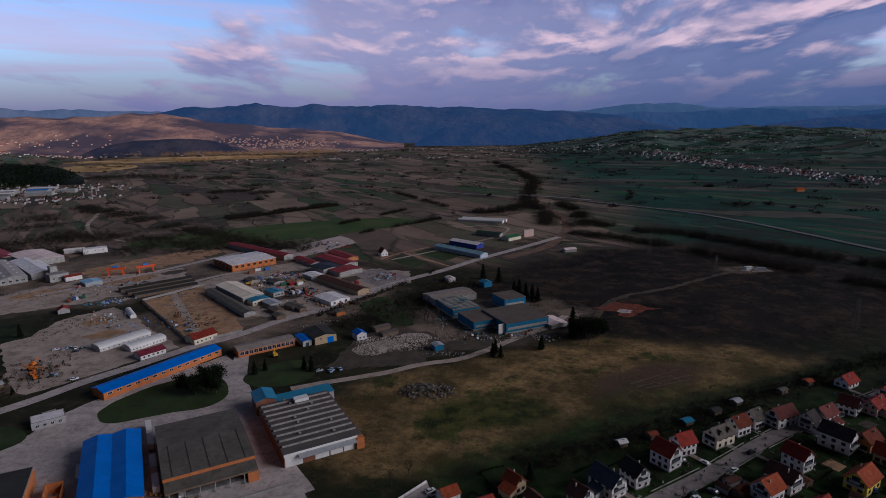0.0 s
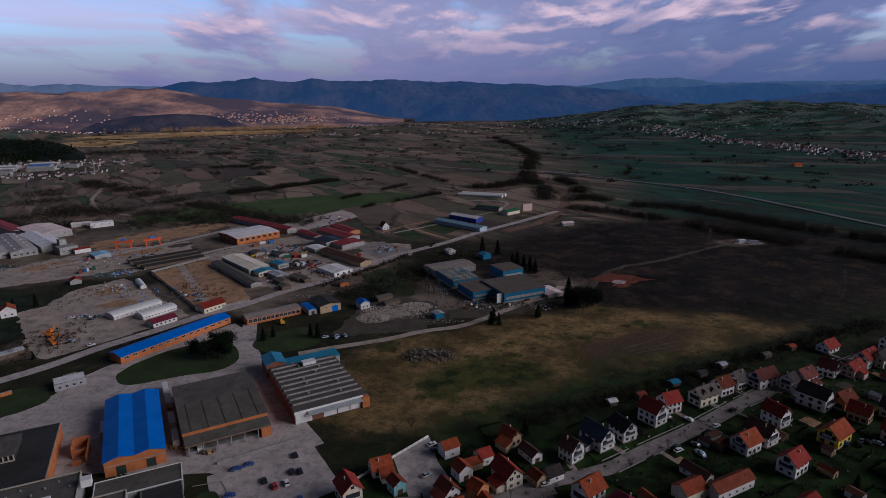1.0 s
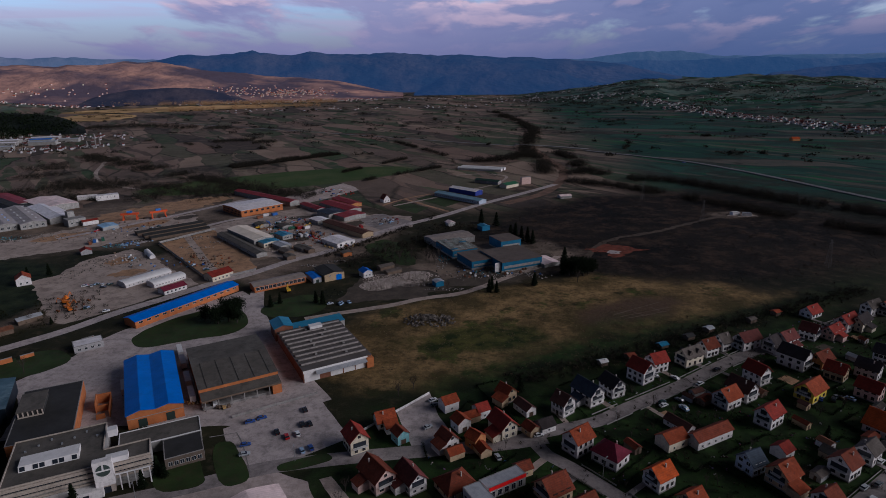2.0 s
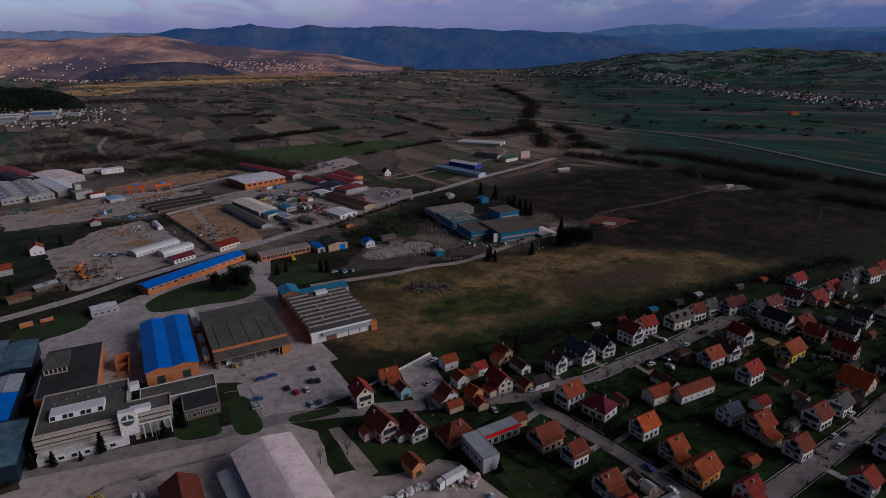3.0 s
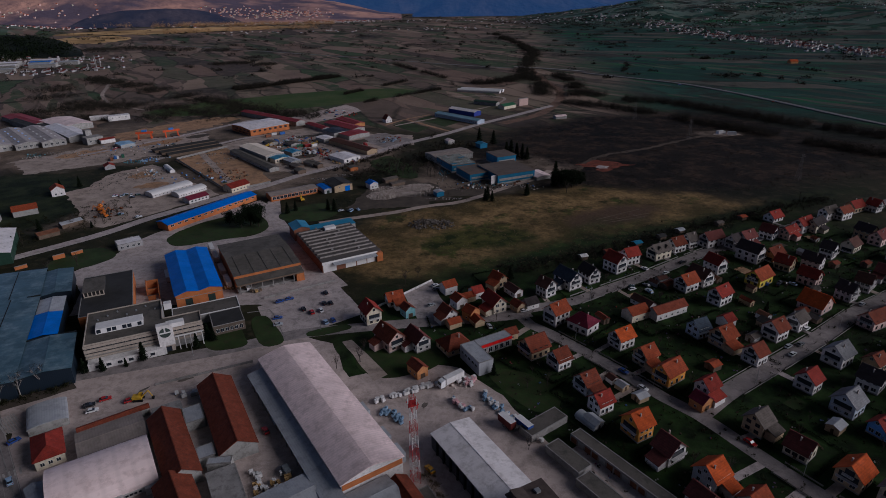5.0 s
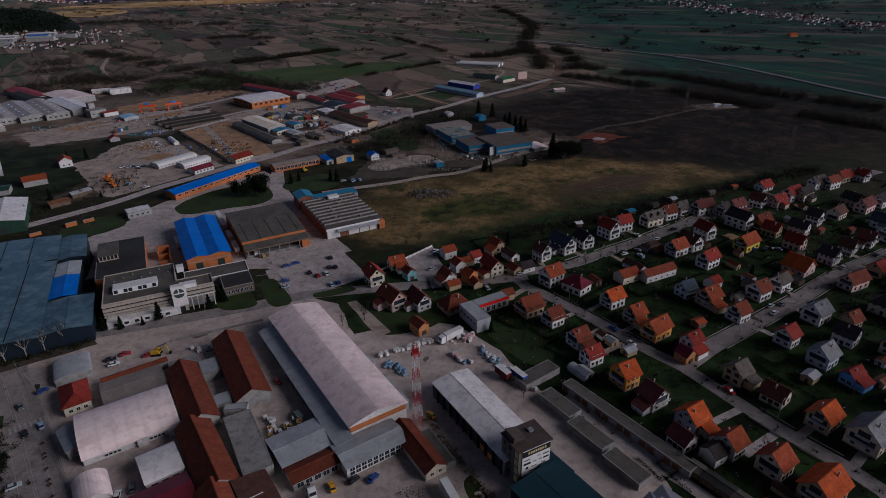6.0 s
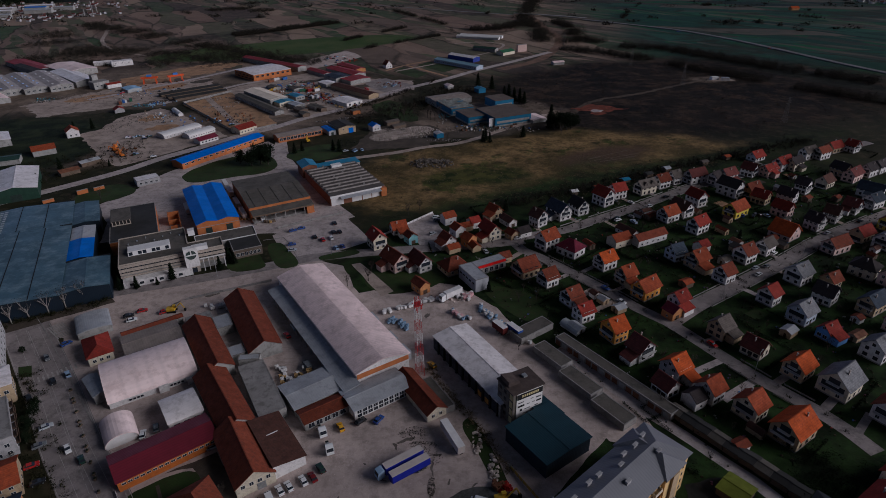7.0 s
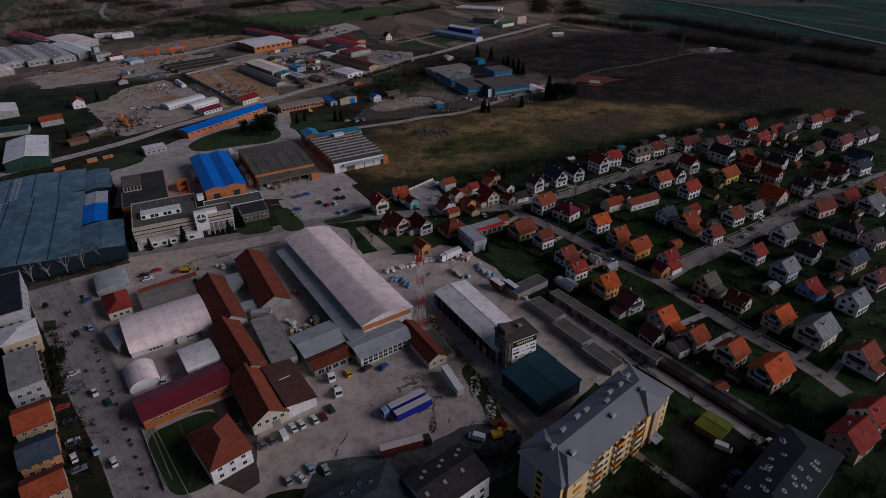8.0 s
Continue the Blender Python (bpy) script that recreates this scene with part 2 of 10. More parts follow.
# ---- mesh helpers ----
class Shape:
    """Collects boxes, prisms and tubes into one mesh."""

    def __init__(self):
        self.v, self.f, self.m = [], [], []

    def add(self, verts, faces, mi=0):
        o = len(self.v)
        self.v += [tuple(p) for p in verts]
        self.f += [tuple(i + o for i in f) for f in faces]
        self.m += [mi] * len(faces)
        return self

    def box(self, x0, x1, y0, y1, z0, z1, mi=0):
        v = [(x0, y0, z0), (x1, y0, z0), (x1, y1, z0), (x0, y1, z0), (x0, y0, z1), (x1, y0, z1), (x1, y1, z1), (x0, y1, z1)]
        return self.add(v, [(3, 2, 1, 0), (4, 5, 6, 7), (0, 1, 5, 4), (1, 2, 6, 5), (2, 3, 7, 6), (3, 0, 4, 7)], mi)

    def prism(self, profile, axis, a, b, mi=0):
        """profile: points (u, z) anticlockwise, extruded along the axis from a to b; u is the other level axis."""
        n = len(profile)
        if axis == "x":
            v = [(a, u, z) for u, z in profile] + [(b, u, z) for u, z in profile]
        else:
            v = [(u, a, z) for u, z in profile] + [(u, b, z) for u, z in profile]
        sides = [(i, (i + 1) % n, n + (i + 1) % n, n + i) for i in range(n)]
        return self.add(v, [tuple(range(n))[::-1], tuple(range(n, 2 * n))] + sides, mi)

    def tube(self, p, q, r0, r1, n=6, mi=0):
        p, q = Vector(p), Vector(q)
        d = (q - p).normalized()
        u = d.orthogonal().normalized()
        w = d.cross(u)
        v = []
        for c, r in ((p, r0), (q, r1)):
            v += [c + (u * math.cos(2 * math.pi * i / n) + w * math.sin(2 * math.pi * i / n)) * r for i in range(n)]
        return self.add(v, [(i, (i + 1) % n, n + (i + 1) % n, n + i) for i in range(n)] + [tuple(range(n))[::-1], tuple(range(n, 2 * n))], mi)

    def mesh(self, name, mats, fix=True):
        me = bpy.data.meshes.new(name)
        me.from_pydata(self.v, [], self.f)
        for m in mats if isinstance(mats, (list, tuple)) else (mats,):
            me.materials.append(m)
        me.polygons.foreach_set("material_index", self.m)
        if fix:
            bm = bmesh.new()
            bm.from_mesh(me)
            bmesh.ops.recalc_face_normals(bm, faces=bm.faces)
            bm.to_mesh(me)
            bm.free()
        me.update()
        return me


def part(name, shape, mat, parent, label="", at=None, fix=True):
    me = shape if isinstance(shape, bpy.types.Mesh) else shape.mesh(name, mat, fix)
    ob = new(name, me)
    ob.parent = parent
    if at is not None:
        ob.matrix_basis = at
    return tagged(ob, label)


def thing(name, label, category, m=None, group="", kind=""):
    ob = new(name)
    ob.empty_display_size = 0.5
    if m is not None:
        ob.matrix_basis = m
    return tagged(ob, label, category, group, kind)


def smooth_line(pts, step=6.0):
    """Catmull-Rom through plan points, about one point a step."""
    p = [Vector((*q, 0)) for q in pts]
    p = [p[0] * 2 - p[1]] + p + [p[-1] * 2 - p[-2]]
    out = []
    for i in range(1, len(p) - 2):
        n = max(1, int((p[i + 1] - p[i]).length / step))
        for k in range(n):
            t = k / n
            out.append(0.5 * ((2 * p[i]) + (p[i + 1] - p[i - 1]) * t + (2 * p[i - 1] - 5 * p[i] + 4 * p[i + 1] - p[i + 2]) * t * t
                              + (3 * p[i] - p[i - 1] - 3 * p[i + 1] + p[i + 2]) * t ** 3))
    return out + [p[-2]]


def strip(name, pts, width, z, mat, label, category="road", step=6.0, thick=0.0, ragged=0.0, shift=0.0):
    line = smooth_line(pts, step)
    s = Shape()
    for i, c in enumerate(line):
        d = (line[min(i + 1, len(line) - 1)] - line[max(i - 1, 0)]).normalized()
        n = Vector((-d.y, d.x, 0))
        for side in (-1, 1):
            r = ragged * (noise.noise(c * 0.15 + n * side) + 0.6 * noise.noise(c * 0.5 + n * side))
            e = c + n * (side * (width / 2 + r) + shift)
            s.v.append((e.x, e.y, z))
    for i in range(len(line) - 1):
        s.f.append((2 * i, 2 * i + 1, 2 * i + 3, 2 * i + 2))
        s.m.append(0)
    if thick:
        n0 = len(s.v)
        s.v += [(x, y, z - thick) for x, y, _ in s.v]
        for i in range(len(line) - 1):
            for k in (0, 1):
                a, b = 2 * i + k, 2 * i + 2 + k
                s.f.append((a, b, b + n0, a + n0))
                s.m.append(0)
    me = s.mesh(name, mat)
    for p in me.polygons:
        if p.normal.z < -0.5:
            p.flip()
    return tagged(new(name, me), label, category, kind="structure")


def patch(name, pts, z, mat, label, category, ragged=0.6, step=3.0, kind="structure"):
    """A level sheet with an uneven outline."""
    bm = bmesh.new()
    ring = []
    if category == "lawn" and len(pts) > 4:       # rounded corners
        for _ in range(2):
            pts = [(a[0] * u + b[0] * (1 - u), a[1] * u + b[1] * (1 - u)) for a, b in zip(pts, pts[1:] + pts[:1]) for u in (0.78, 0.22)]
    n = len(pts)
    for i in range(n):
        a, b = Vector((*pts[i], 0)), Vector((*pts[(i + 1) % n], 0))
        k = max(1, int((b - a).length / step))
        for j in range(k):
            c = a.lerp(b, j / k)
            c += Vector((noise.noise(c * 0.12), noise.noise(c * 0.12 + Vector((9, 3, 0))), 0)) * ragged * 1.6
            c += Vector((noise.noise(c * 0.5), noise.noise(c * 0.5 + Vector((5, 7, 0))), 0)) * ragged * 0.7
            ring.append(bm.verts.new((c.x, c.y, z)))
    f = bm.faces.new(ring)
    f.normal_update()
    if f.normal.z < 0:
        f.normal_flip()
    bmesh.ops.triangulate(bm, faces=[f])
    me = bpy.data.meshes.new(name)
    bm.to_mesh(me)
    bm.free()
    me.materials.append(mat)
    return tagged(new(name, me), label, category, kind=kind)


# ---- ground ----
def ground_material():
    m = bpy.data.materials.new("valley_ground")
    m.use_nodes = True
    N, L = m.node_tree.nodes, m.node_tree.links
    b = N["Principled BSDF"]
    b.inputs["Roughness"].default_value = 1.0
    b.inputs["Specular IOR Level"].default_value = 0.1
    geo = N.new("ShaderNodeNewGeometry")
    pos = geo.outputs["Position"]

    def noise_of(s, d=5, r=0.6, vec=None, color=False):
        n = N.new("ShaderNodeTexNoise")
        n.inputs["Scale"].default_value, n.inputs["Detail"].default_value, n.inputs["Roughness"].default_value = s, d, r
        L.new(vec or pos, n.inputs["Vector"])
        return n.outputs[1 if color else 0]

    def rng(v, lo, hi, a=0.0, c=1.0, smooth=False):
        n = N.new("ShaderNodeMapRange")
        if smooth:
            n.interpolation_type = "SMOOTHSTEP"
        for k, x in zip(("From Min", "From Max", "To Min", "To Max"), (lo, hi, a, c)):
            n.inputs[k].default_value = x
        L.new(v, n.inputs["Value"])
        return n.outputs[0]

    def mix(f, a, c, blend="MIX"):
        n = N.new("ShaderNodeMix")
        n.data_type, n.blend_type = "RGBA", blend
        for key, v in ((0, f), (6, a), (7, c)):
            if isinstance(v, tuple):
                n.inputs[key].default_value = (*v, 1)
            elif isinstance(v, (int, float)):
                n.inputs[key].default_value = v
            else:
                L.new(v, n.inputs[key])
        return n.outputs[2]

    def math_(op, a, c):
        n = N.new("ShaderNodeMath")
        n.operation = op
        for i, v in enumerate((a, c)):
            if isinstance(v, (int, float)):
                n.inputs[i].default_value = v
            else:
                L.new(v, n.inputs[i])
        return n.outputs[0]

    def zone(x, y, rx, ry, turn, soft=0.25, rag=0.5, grain=0.03):
        """An uneven oval piece of land."""
        mp = N.new("ShaderNodeMapping")
        mp.vector_type = "TEXTURE"
        mp.inputs["Location"].default_value = (x, y, 0)
        mp.inputs["Rotation"].default_value = (0, 0, radians(turn))
        mp.inputs["Scale"].default_value = (rx, ry, 1e6)
        L.new(pos, mp.inputs[0])
        ln = N.new("ShaderNodeVectorMath")
        ln.operation = "LENGTH"
        L.new(mp.outputs[0], ln.inputs[0])
        d = math_("ADD", ln.outputs["Value"], math_("MULTIPLY", math_("SUBTRACT", noise_of(grain, 6, 0.62), 0.5), rag * 2))
        return rng(d, 1 - soft, 1 + soft, 1, 0, True)

    def parcels(turn, w, h, grain=0.0):
        """Irregular fields of about w by h: one value for each, and how near its edge is."""
        wob = N.new("ShaderNodeVectorMath")
        wob.operation = "MULTIPLY_ADD"
        L.new(noise_of(0.006, 3, 0.5, color=True), wob.inputs[0])
        wob.inputs[1].default_value = (60, 60, 0)
        L.new(pos, wob.inputs[2])
        mp = N.new("ShaderNodeMapping")
        mp.vector_type = "TEXTURE"
        mp.inputs["Rotation"].default_value = (0, 0, radians(turn))
        mp.inputs["Scale"].default_value = (w, h, 1e6)
        L.new(wob.outputs[0], mp.inputs[0])
        out = []
        for feature in ("F1", "DISTANCE_TO_EDGE"):
            v = N.new("ShaderNodeTexVoronoi")
            v.voronoi_dimensions, v.feature = "2D", feature
            v.inputs["Scale"].default_value, v.inputs["Randomness"].default_value = 1.0, 0.85
            L.new(mp.outputs[0], v.inputs["Vector"])
            out.append(v)
        pick = N.new("ShaderNodeSeparateColor")
        L.new(out[0].outputs["Color"], pick.inputs[0])
        return pick.outputs[0], pick.outputs[1], rng(out[1].outputs["Distance"], 0.012, 0.05, 1, 0)

    def ramp(v, stops):
        n = N.new("ShaderNodeValToRGB")
        n.color_ramp.interpolation = "CONSTANT"
        e = n.color_ramp.elements
        e[0].position, e[0].color = stops[0][0], (*stops[0][1], 1)
        e[1].position, e[1].color = stops[1][0], (*stops[1][1], 1)
        for p, c in stops[2:]:
            x = e.new(p)
            x.color = (*c, 1)
        L.new(v, n.inputs[0])
        return n.outputs[0]

    palette = [(0.0, (0.150, 0.108, 0.088)), (0.16, (0.052, 0.074, 0.040)), (0.30, (0.240, 0.165, 0.132)), (0.44, (0.070, 0.054, 0.048)),
               (0.58, (0.200, 0.132, 0.105)), (0.72, (0.290, 0.210, 0.162)), (0.84, (0.105, 0.102, 0.068)), (0.93, (0.040, 0.080, 0.036))]
    # right-hand fields; haze tint and edge darkening are worked into these tones
    hazy_greens = [(0.0, (0.008, 0.048, 0.037)), (0.16, (0.008, 0.098, 0.032)), (0.30, (0.018, 0.074, 0.056)), (0.44, (0.050, 0.042, 0.038)),
              (0.58, (0.006, 0.042, 0.028)), (0.70, (0.105, 0.090, 0.076)), (0.82, (0.007, 0.055, 0.040)), (0.92, (0.006, 0.022, 0.024))]
    pa, qa, ja = parcels(-57, 190, 44)
    pb, qb, jb = parcels(-18, 210, 46)
    pc, qc, jc = parcels(-52, 88, 13)
    sep = N.new("ShaderNodeSeparateXYZ")
    L.new(pos, sep.inputs[0])
    side = rng(math_("ADD", sep.outputs["X"], math_("MULTIPLY", noise_of(0.004, 3), 160)), 200, 380, 0, 1, True)
    left = mix(rng(qa, 0.45, 0.55, 0, 0.75), ramp(pa, palette), ramp(pc, palette))
    right_ = mix(rng(qb, 0.45, 0.55, 0, 0.7), ramp(pb, hazy_greens), ramp(pc, hazy_greens))
    land = mix(side, left, right_)
    land = mix(rng(noise_of(0.012, 7, 0.62), 0.44, 0.70, 0, 0.5), land, mix(side, (0.074, 0.058, 0.048), (0.006, 0.026, 0.026)))
    land = mix(rng(noise_of(0.055, 6, 0.66), 0.48, 0.70, 0, 0.40), land, mix(side, (0.22, 0.160, 0.125), (0.028, 0.072, 0.057)))
    furrow = math_("MAXIMUM", math_("MULTIPLY", ja, math_("SUBTRACT", 1.0, side)), math_("MULTIPLY", jb, side))
    land = mix(math_("MULTIPLY", furrow, rng(noise_of(0.008, 3), 0.42, 0.58, 0.0, 0.85)), land, (0.018, 0.019, 0.013))
    brush = math_("MULTIPLY", rng(noise_of(0.0042, 6, 0.60), 0.54, 0.60, 0, 1, True), rng(noise_of(0.05, 5, 0.65), 0.40, 0.56, 0.35, 1))
    land = mix(math_("MULTIPLY", brush, 0.8), land, (0.018, 0.019, 0.015))
    # lighter meadows on the rise, with haze painted in as a bluish lift
    hazy_pasture = math_("MULTIPLY", rng(sep.outputs["Z"], 4, 26), rng(noise_of(0.011, 6, 0.6), 0.47, 0.56, 0, 0.8, True))
    land = mix(hazy_pasture, land, mix(rng(noise_of(0.004, 3), 0.4, 0.6), (0.085, 0.150, 0.130), (0.150, 0.165, 0.140)))
    rough_grass = mix(rng(noise_of(0.018, 6), 0.35, 0.65), (0.008, 0.012, 0.005), (0.034, 0.031, 0.017))
    hazy_pasture = math_("MULTIPLY", rng(sep.outputs["Z"], 4, 26), rng(noise_of(0.011, 6, 0.6), 0.47, 0.56, 0, 0.8, True))
    land = mix(hazy_pasture, land, mix(rng(noise_of(0.004, 3), 0.4, 0.6), (0.085, 0.150, 0.130), (0.150, 0.165, 0.140)))
    rough_grass = mix(rng(noise_of(0.12, 4), 0.52, 0.7, 0, 0.7), rough_grass, (0.075, 0.058, 0.036))
    west = rng(sep.outputs["X"], -420, -150, 170, 0)
    far = rng(math_("ADD", math_("ADD", sep.outputs["Y"], west), math_("MULTIPLY", noise_of(0.006, 4), 130)), 610, 680, 0, 1, True)
    col = mix(far, rough_grass, land)
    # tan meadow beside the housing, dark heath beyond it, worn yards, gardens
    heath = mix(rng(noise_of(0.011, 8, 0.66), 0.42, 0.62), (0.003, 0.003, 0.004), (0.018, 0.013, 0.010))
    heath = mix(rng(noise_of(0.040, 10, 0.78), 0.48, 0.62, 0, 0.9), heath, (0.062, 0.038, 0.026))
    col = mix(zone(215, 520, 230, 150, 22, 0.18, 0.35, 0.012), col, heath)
    meadow = mix(rng(noise_of(0.026, 9, 0.70), 0.41, 0.59), (0.082, 0.060, 0.024), (0.310, 0.198, 0.090))
    meadow = mix(rng(noise_of(0.19, 6, 0.72), 0.47, 0.64, 0, 0.70), meadow, (0.060, 0.041, 0.019))
    meadow = mix(rng(noise_of(0.027, 8, 0.66), 0.545, 0.60, 0, 0.8), meadow, mix(rng(noise_of(0.11, 5), 0.42, 0.6), (0.014, 0.018, 0.006), (0.045, 0.072, 0.012)))
    meadow = mix(zone(0, 268, 38, 16, 10, 0.3, 0.7, 0.05), meadow, mix(rng(noise_of(0.08, 6), 0.42, 0.6), (0.018, 0.028, 0.008), (0.085, 0.080, 0.022)))
    meadow = mix(zone(96, 312, 34, 16, 25, 0.4, 0.7, 0.05), meadow, (0.095, 0.060, 0.040))
    col = mix(zone(54, 291, 145, 68, 18, 0.12, 0.42, 0.02), col, meadow)
    garden = mix(rng(noise_of(0.09, 6), 0.4, 0.62), (0.007, 0.014, 0.005), (0.026, 0.054, 0.014))
    col = mix(zone(110, 150, 215, 135, 33, 0.15, 0.2, 0.02), col, garden)
    yard = mix(rng(noise_of(0.035, 7, 0.66), 0.36, 0.66), (0.075, 0.058, 0.046), (0.26, 0.195, 0.155))
    col = mix(zone(-165, 455, 120, 75, 57, 0.15, 0.4, 0.03), col, yard)
    col = mix(zone(-262, 345, 78, 50, 57, 0.12, 0.3, 0.03), col, yard)
    col = mix(zone(-300, 520, 130, 60, 42, 0.2, 0.5, 0.02), col, yard)
    col = mix(zone(-395, 515, 120, 80, 35, 0.2, 0.5, 0.02), col, yard)
    col = mix(zone(10, 410, 70, 48, 25, 0.2, 0.5, 0.03), col, yard)
    col = mix(zone(255, 560, 26, 13, 10, 0.3, 0.6, 0.05), col, yard)
    plots = mix(rng(noise_of(0.06, 6), 0.42, 0.62), (0.008, 0.014, 0.007), (0.030, 0.040, 0.018))
    col = mix(zone(-352, 330, 58, 80, 45, 0.15, 0.3, 0.03), col, plots)
    green = mix(rng(noise_of(0.02, 4), 0.4, 0.6), (0.044, 0.078, 0.024), (0.072, 0.095, 0.034))
    col = mix(zone(-260, 760, 190, 62, 30, 0.06, 0.12, 0.01), col, green)
    col = mix(zone(140, 288, 175, 13, 30, 0.4, 0.5, 0.03), col, mix(rng(noise_of(0.07, 6), 0.42, 0.60), (0.007, 0.012, 0.005), (0.028, 0.038, 0.013)))
    col = mix(zone(330, 640, 190, 26, -58, 0.35, 0.5, 0.02), col, mix(rng(noise_of(0.06, 6), 0.42, 0.60), (0.004, 0.006, 0.005), (0.022, 0.024, 0.018)))
    col = mix(rng(noise_of(0.5, 5, 0.7), 0.45, 0.75, 0, 0.5), col, (0.02, 0.018, 0.012))
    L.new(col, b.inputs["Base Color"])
    bp = N.new("ShaderNodeBump")
    bp.inputs["Strength"].default_value, bp.inputs["Distance"].default_value = 0.6, 0.5
    L.new(noise_of(0.7, 6, 0.7), bp.inputs["Height"])
    L.new(bp.outputs[0], b.inputs["Normal"])
    return m


def ground_height(x, y):
    """Flat valley floor; rolling farmed hills to the far right, low wooded rises to the left."""
    r = math.hypot(x, y)
    if r < 900:
        return 0.0
    h = 0.0
    for cx_, cy_, rx, ry, top in ((-1330, 1290, 330, 190, 42), (-2300, 2200, 800, 500, 60)):
        d = ((x - cx_) / rx) ** 2 + ((y - cy_) / ry) ** 2
        if d < 1:
            h = max(h, top * (1 - d) ** 1.5 * (0.75 + 0.5 * noise.fractal(Vector((x * 0.0022, y * 0.0022, 3)), 1.0, 2.1, 4)))
    bearing = math.degrees(math.atan2(x, y))
    side = min(1.0, max(0.0, (bearing - 4) / 12)) * min(1.0, max(0.0, (95 - bearing) / 20))
    rise = min(1.0, max(0.0, (r - 1980) / 900))
    fold = noise.fractal(Vector((x * 0.0024, y * 0.0024, 7)), 0.9, 2.0, 5)
    h = max(h, side * rise * rise * (3 - 2 * rise) * (62 + 40 * fold))
    return max(0.0, h)


s = Shape()
RINGS = [0, 150, 320, 520, 760, 1000] + [1000 + 75 * i for i in range(1, 53)]
SPOKES = 460
for r in RINGS[1:]:
    for k in range(SPOKES):
        a = 2 * math.pi * k / SPOKES
        x, y = r * math.sin(a), r * math.cos(a)
        s.v.append((x, y, ground_height(x, y)))
s.v.append((0, 0, 0))
for i in range(len(RINGS) - 2):
    for k in range(SPOKES):
        a, b2 = i * SPOKES + k, i * SPOKES + (k + 1) % SPOKES
        s.f.append((a, b2, b2 + SPOKES, a + SPOKES))
        s.m.append(0)
for k in range(SPOKES):
    s.f.append((len(s.v) - 1, (k + 1) % SPOKES, k))
    s.m.append(0)
GROUND = ground_material()
me = s.mesh("ground", GROUND)
me.polygons.foreach_set("use_smooth", [True] * len(me.polygons))
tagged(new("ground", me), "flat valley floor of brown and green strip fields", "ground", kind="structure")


def forest_material(name, lo, hi, haze_glow=(0, 0, 0), amount=0.0, wide=(0.004, 0.38, 0.62), relief=0.6):
    m = bpy.data.materials.new(name)
    m.use_nodes = True
    N, L = m.node_tree.nodes, m.node_tree.links
    b = N["Principled BSDF"]
    b.inputs["Roughness"].default_value = 1.0
    b.inputs["Specular IOR Level"].default_value = 0.05
    geo = N.new("ShaderNodeNewGeometry")
    prev = None
    for sc, lo2, hi2, f in ((*wide, 1.0), (0.02, 0.45, 0.70, 0.35)):
        n = N.new("ShaderNodeTexNoise")
        n.inputs["Scale"].default_value, n.inputs["Detail"].default_value = sc, 7
        L.new(geo.outputs["Position"], n.inputs["Vector"])
        r = N.new("ShaderNodeMapRange")
        r.inputs["From Min"].default_value, r.inputs["From Max"].default_value, r.inputs["To Max"].default_value = lo2, hi2, f
        L.new(n.outputs[0], r.inputs["Value"])
        x = N.new("ShaderNodeMix")
        x.data_type = "RGBA"
        L.new(r.outputs[0], x.inputs[0])
        if prev is None:
            x.inputs[6].default_value = (*lo, 1)
        else:
            L.new(prev, x.inputs[6])
        x.inputs[7].default_value = (*(hi if prev is None else tuple(c * 0.5 for c in lo)), 1)
        prev = x.outputs[2]
    L.new(prev, b.inputs["Base Color"])
    rel = N.new("ShaderNodeTexNoise")
    rel.inputs["Scale"].default_value, rel.inputs["Detail"].default_value, rel.inputs["Roughness"].default_value = 0.004, 6, 0.55
    L.new(geo.outputs["Position"], rel.inputs["Vector"])
    bp = N.new("ShaderNodeBump")
    bp.inputs["Strength"].default_value, bp.inputs["Distance"].default_value = relief, 70.0
    L.new(rel.outputs[0], bp.inputs["Height"])
    L.new(bp.outputs[0], b.inputs["Normal"])
    # emission paints distance haze into the hill surface
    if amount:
        b.inputs["Emission Color"].default_value = (*haze_glow, 1)
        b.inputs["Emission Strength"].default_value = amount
    return m


def hills(name, profile, r_in, r_out, mat, label, seed, rough=0.22):
    """A wooded range: profile gives crest height by bearing (degrees from +y, clockwise)."""
    s = Shape()
    a0, a1 = profile[0][0], profile[-1][0]
    na, nr = int((a1 - a0) * 3), 16
    for i in range(na + 1):
        a = a0 + (a1 - a0) * i / na
        top = np.interp(a, [p[0] for p in profile], [p[1] for p in profile])
        top *= 1 + 0.05 * noise.noise(Vector((a * 0.55, seed, 0))) + 0.03 * noise.noise(Vector((a * 1.6, seed, 4)))
        for j in range(nr + 1):
            t = j / nr
            r = r_in + (r_out - r_in) * t
            x, y = r * math.sin(radians(a)), r * math.cos(radians(a))
            f = noise.fractal(Vector((x * 0.0016 + seed, y * 0.0016, seed)), 0.9, 2.0, 6)
            h = top * (math.sin(t * math.pi / 2) ** 1.3) * (1 + rough * f * (1 - 0.75 * t)) + 5 * f * t
            s.v.append((x, y, max(h, -2) if j else -2))
    for i in range(na):
        for j in range(nr):
            k = i * (nr + 1) + j
            s.f.append((k, k + nr + 1, k + nr + 2, k + 1))
            s.m.append(0)
    me = s.mesh(name, mat)
    me.polygons.foreach_set("use_smooth", [True] * len(me.polygons))
    return tagged(new(name, me), label, "hills", kind="structure")


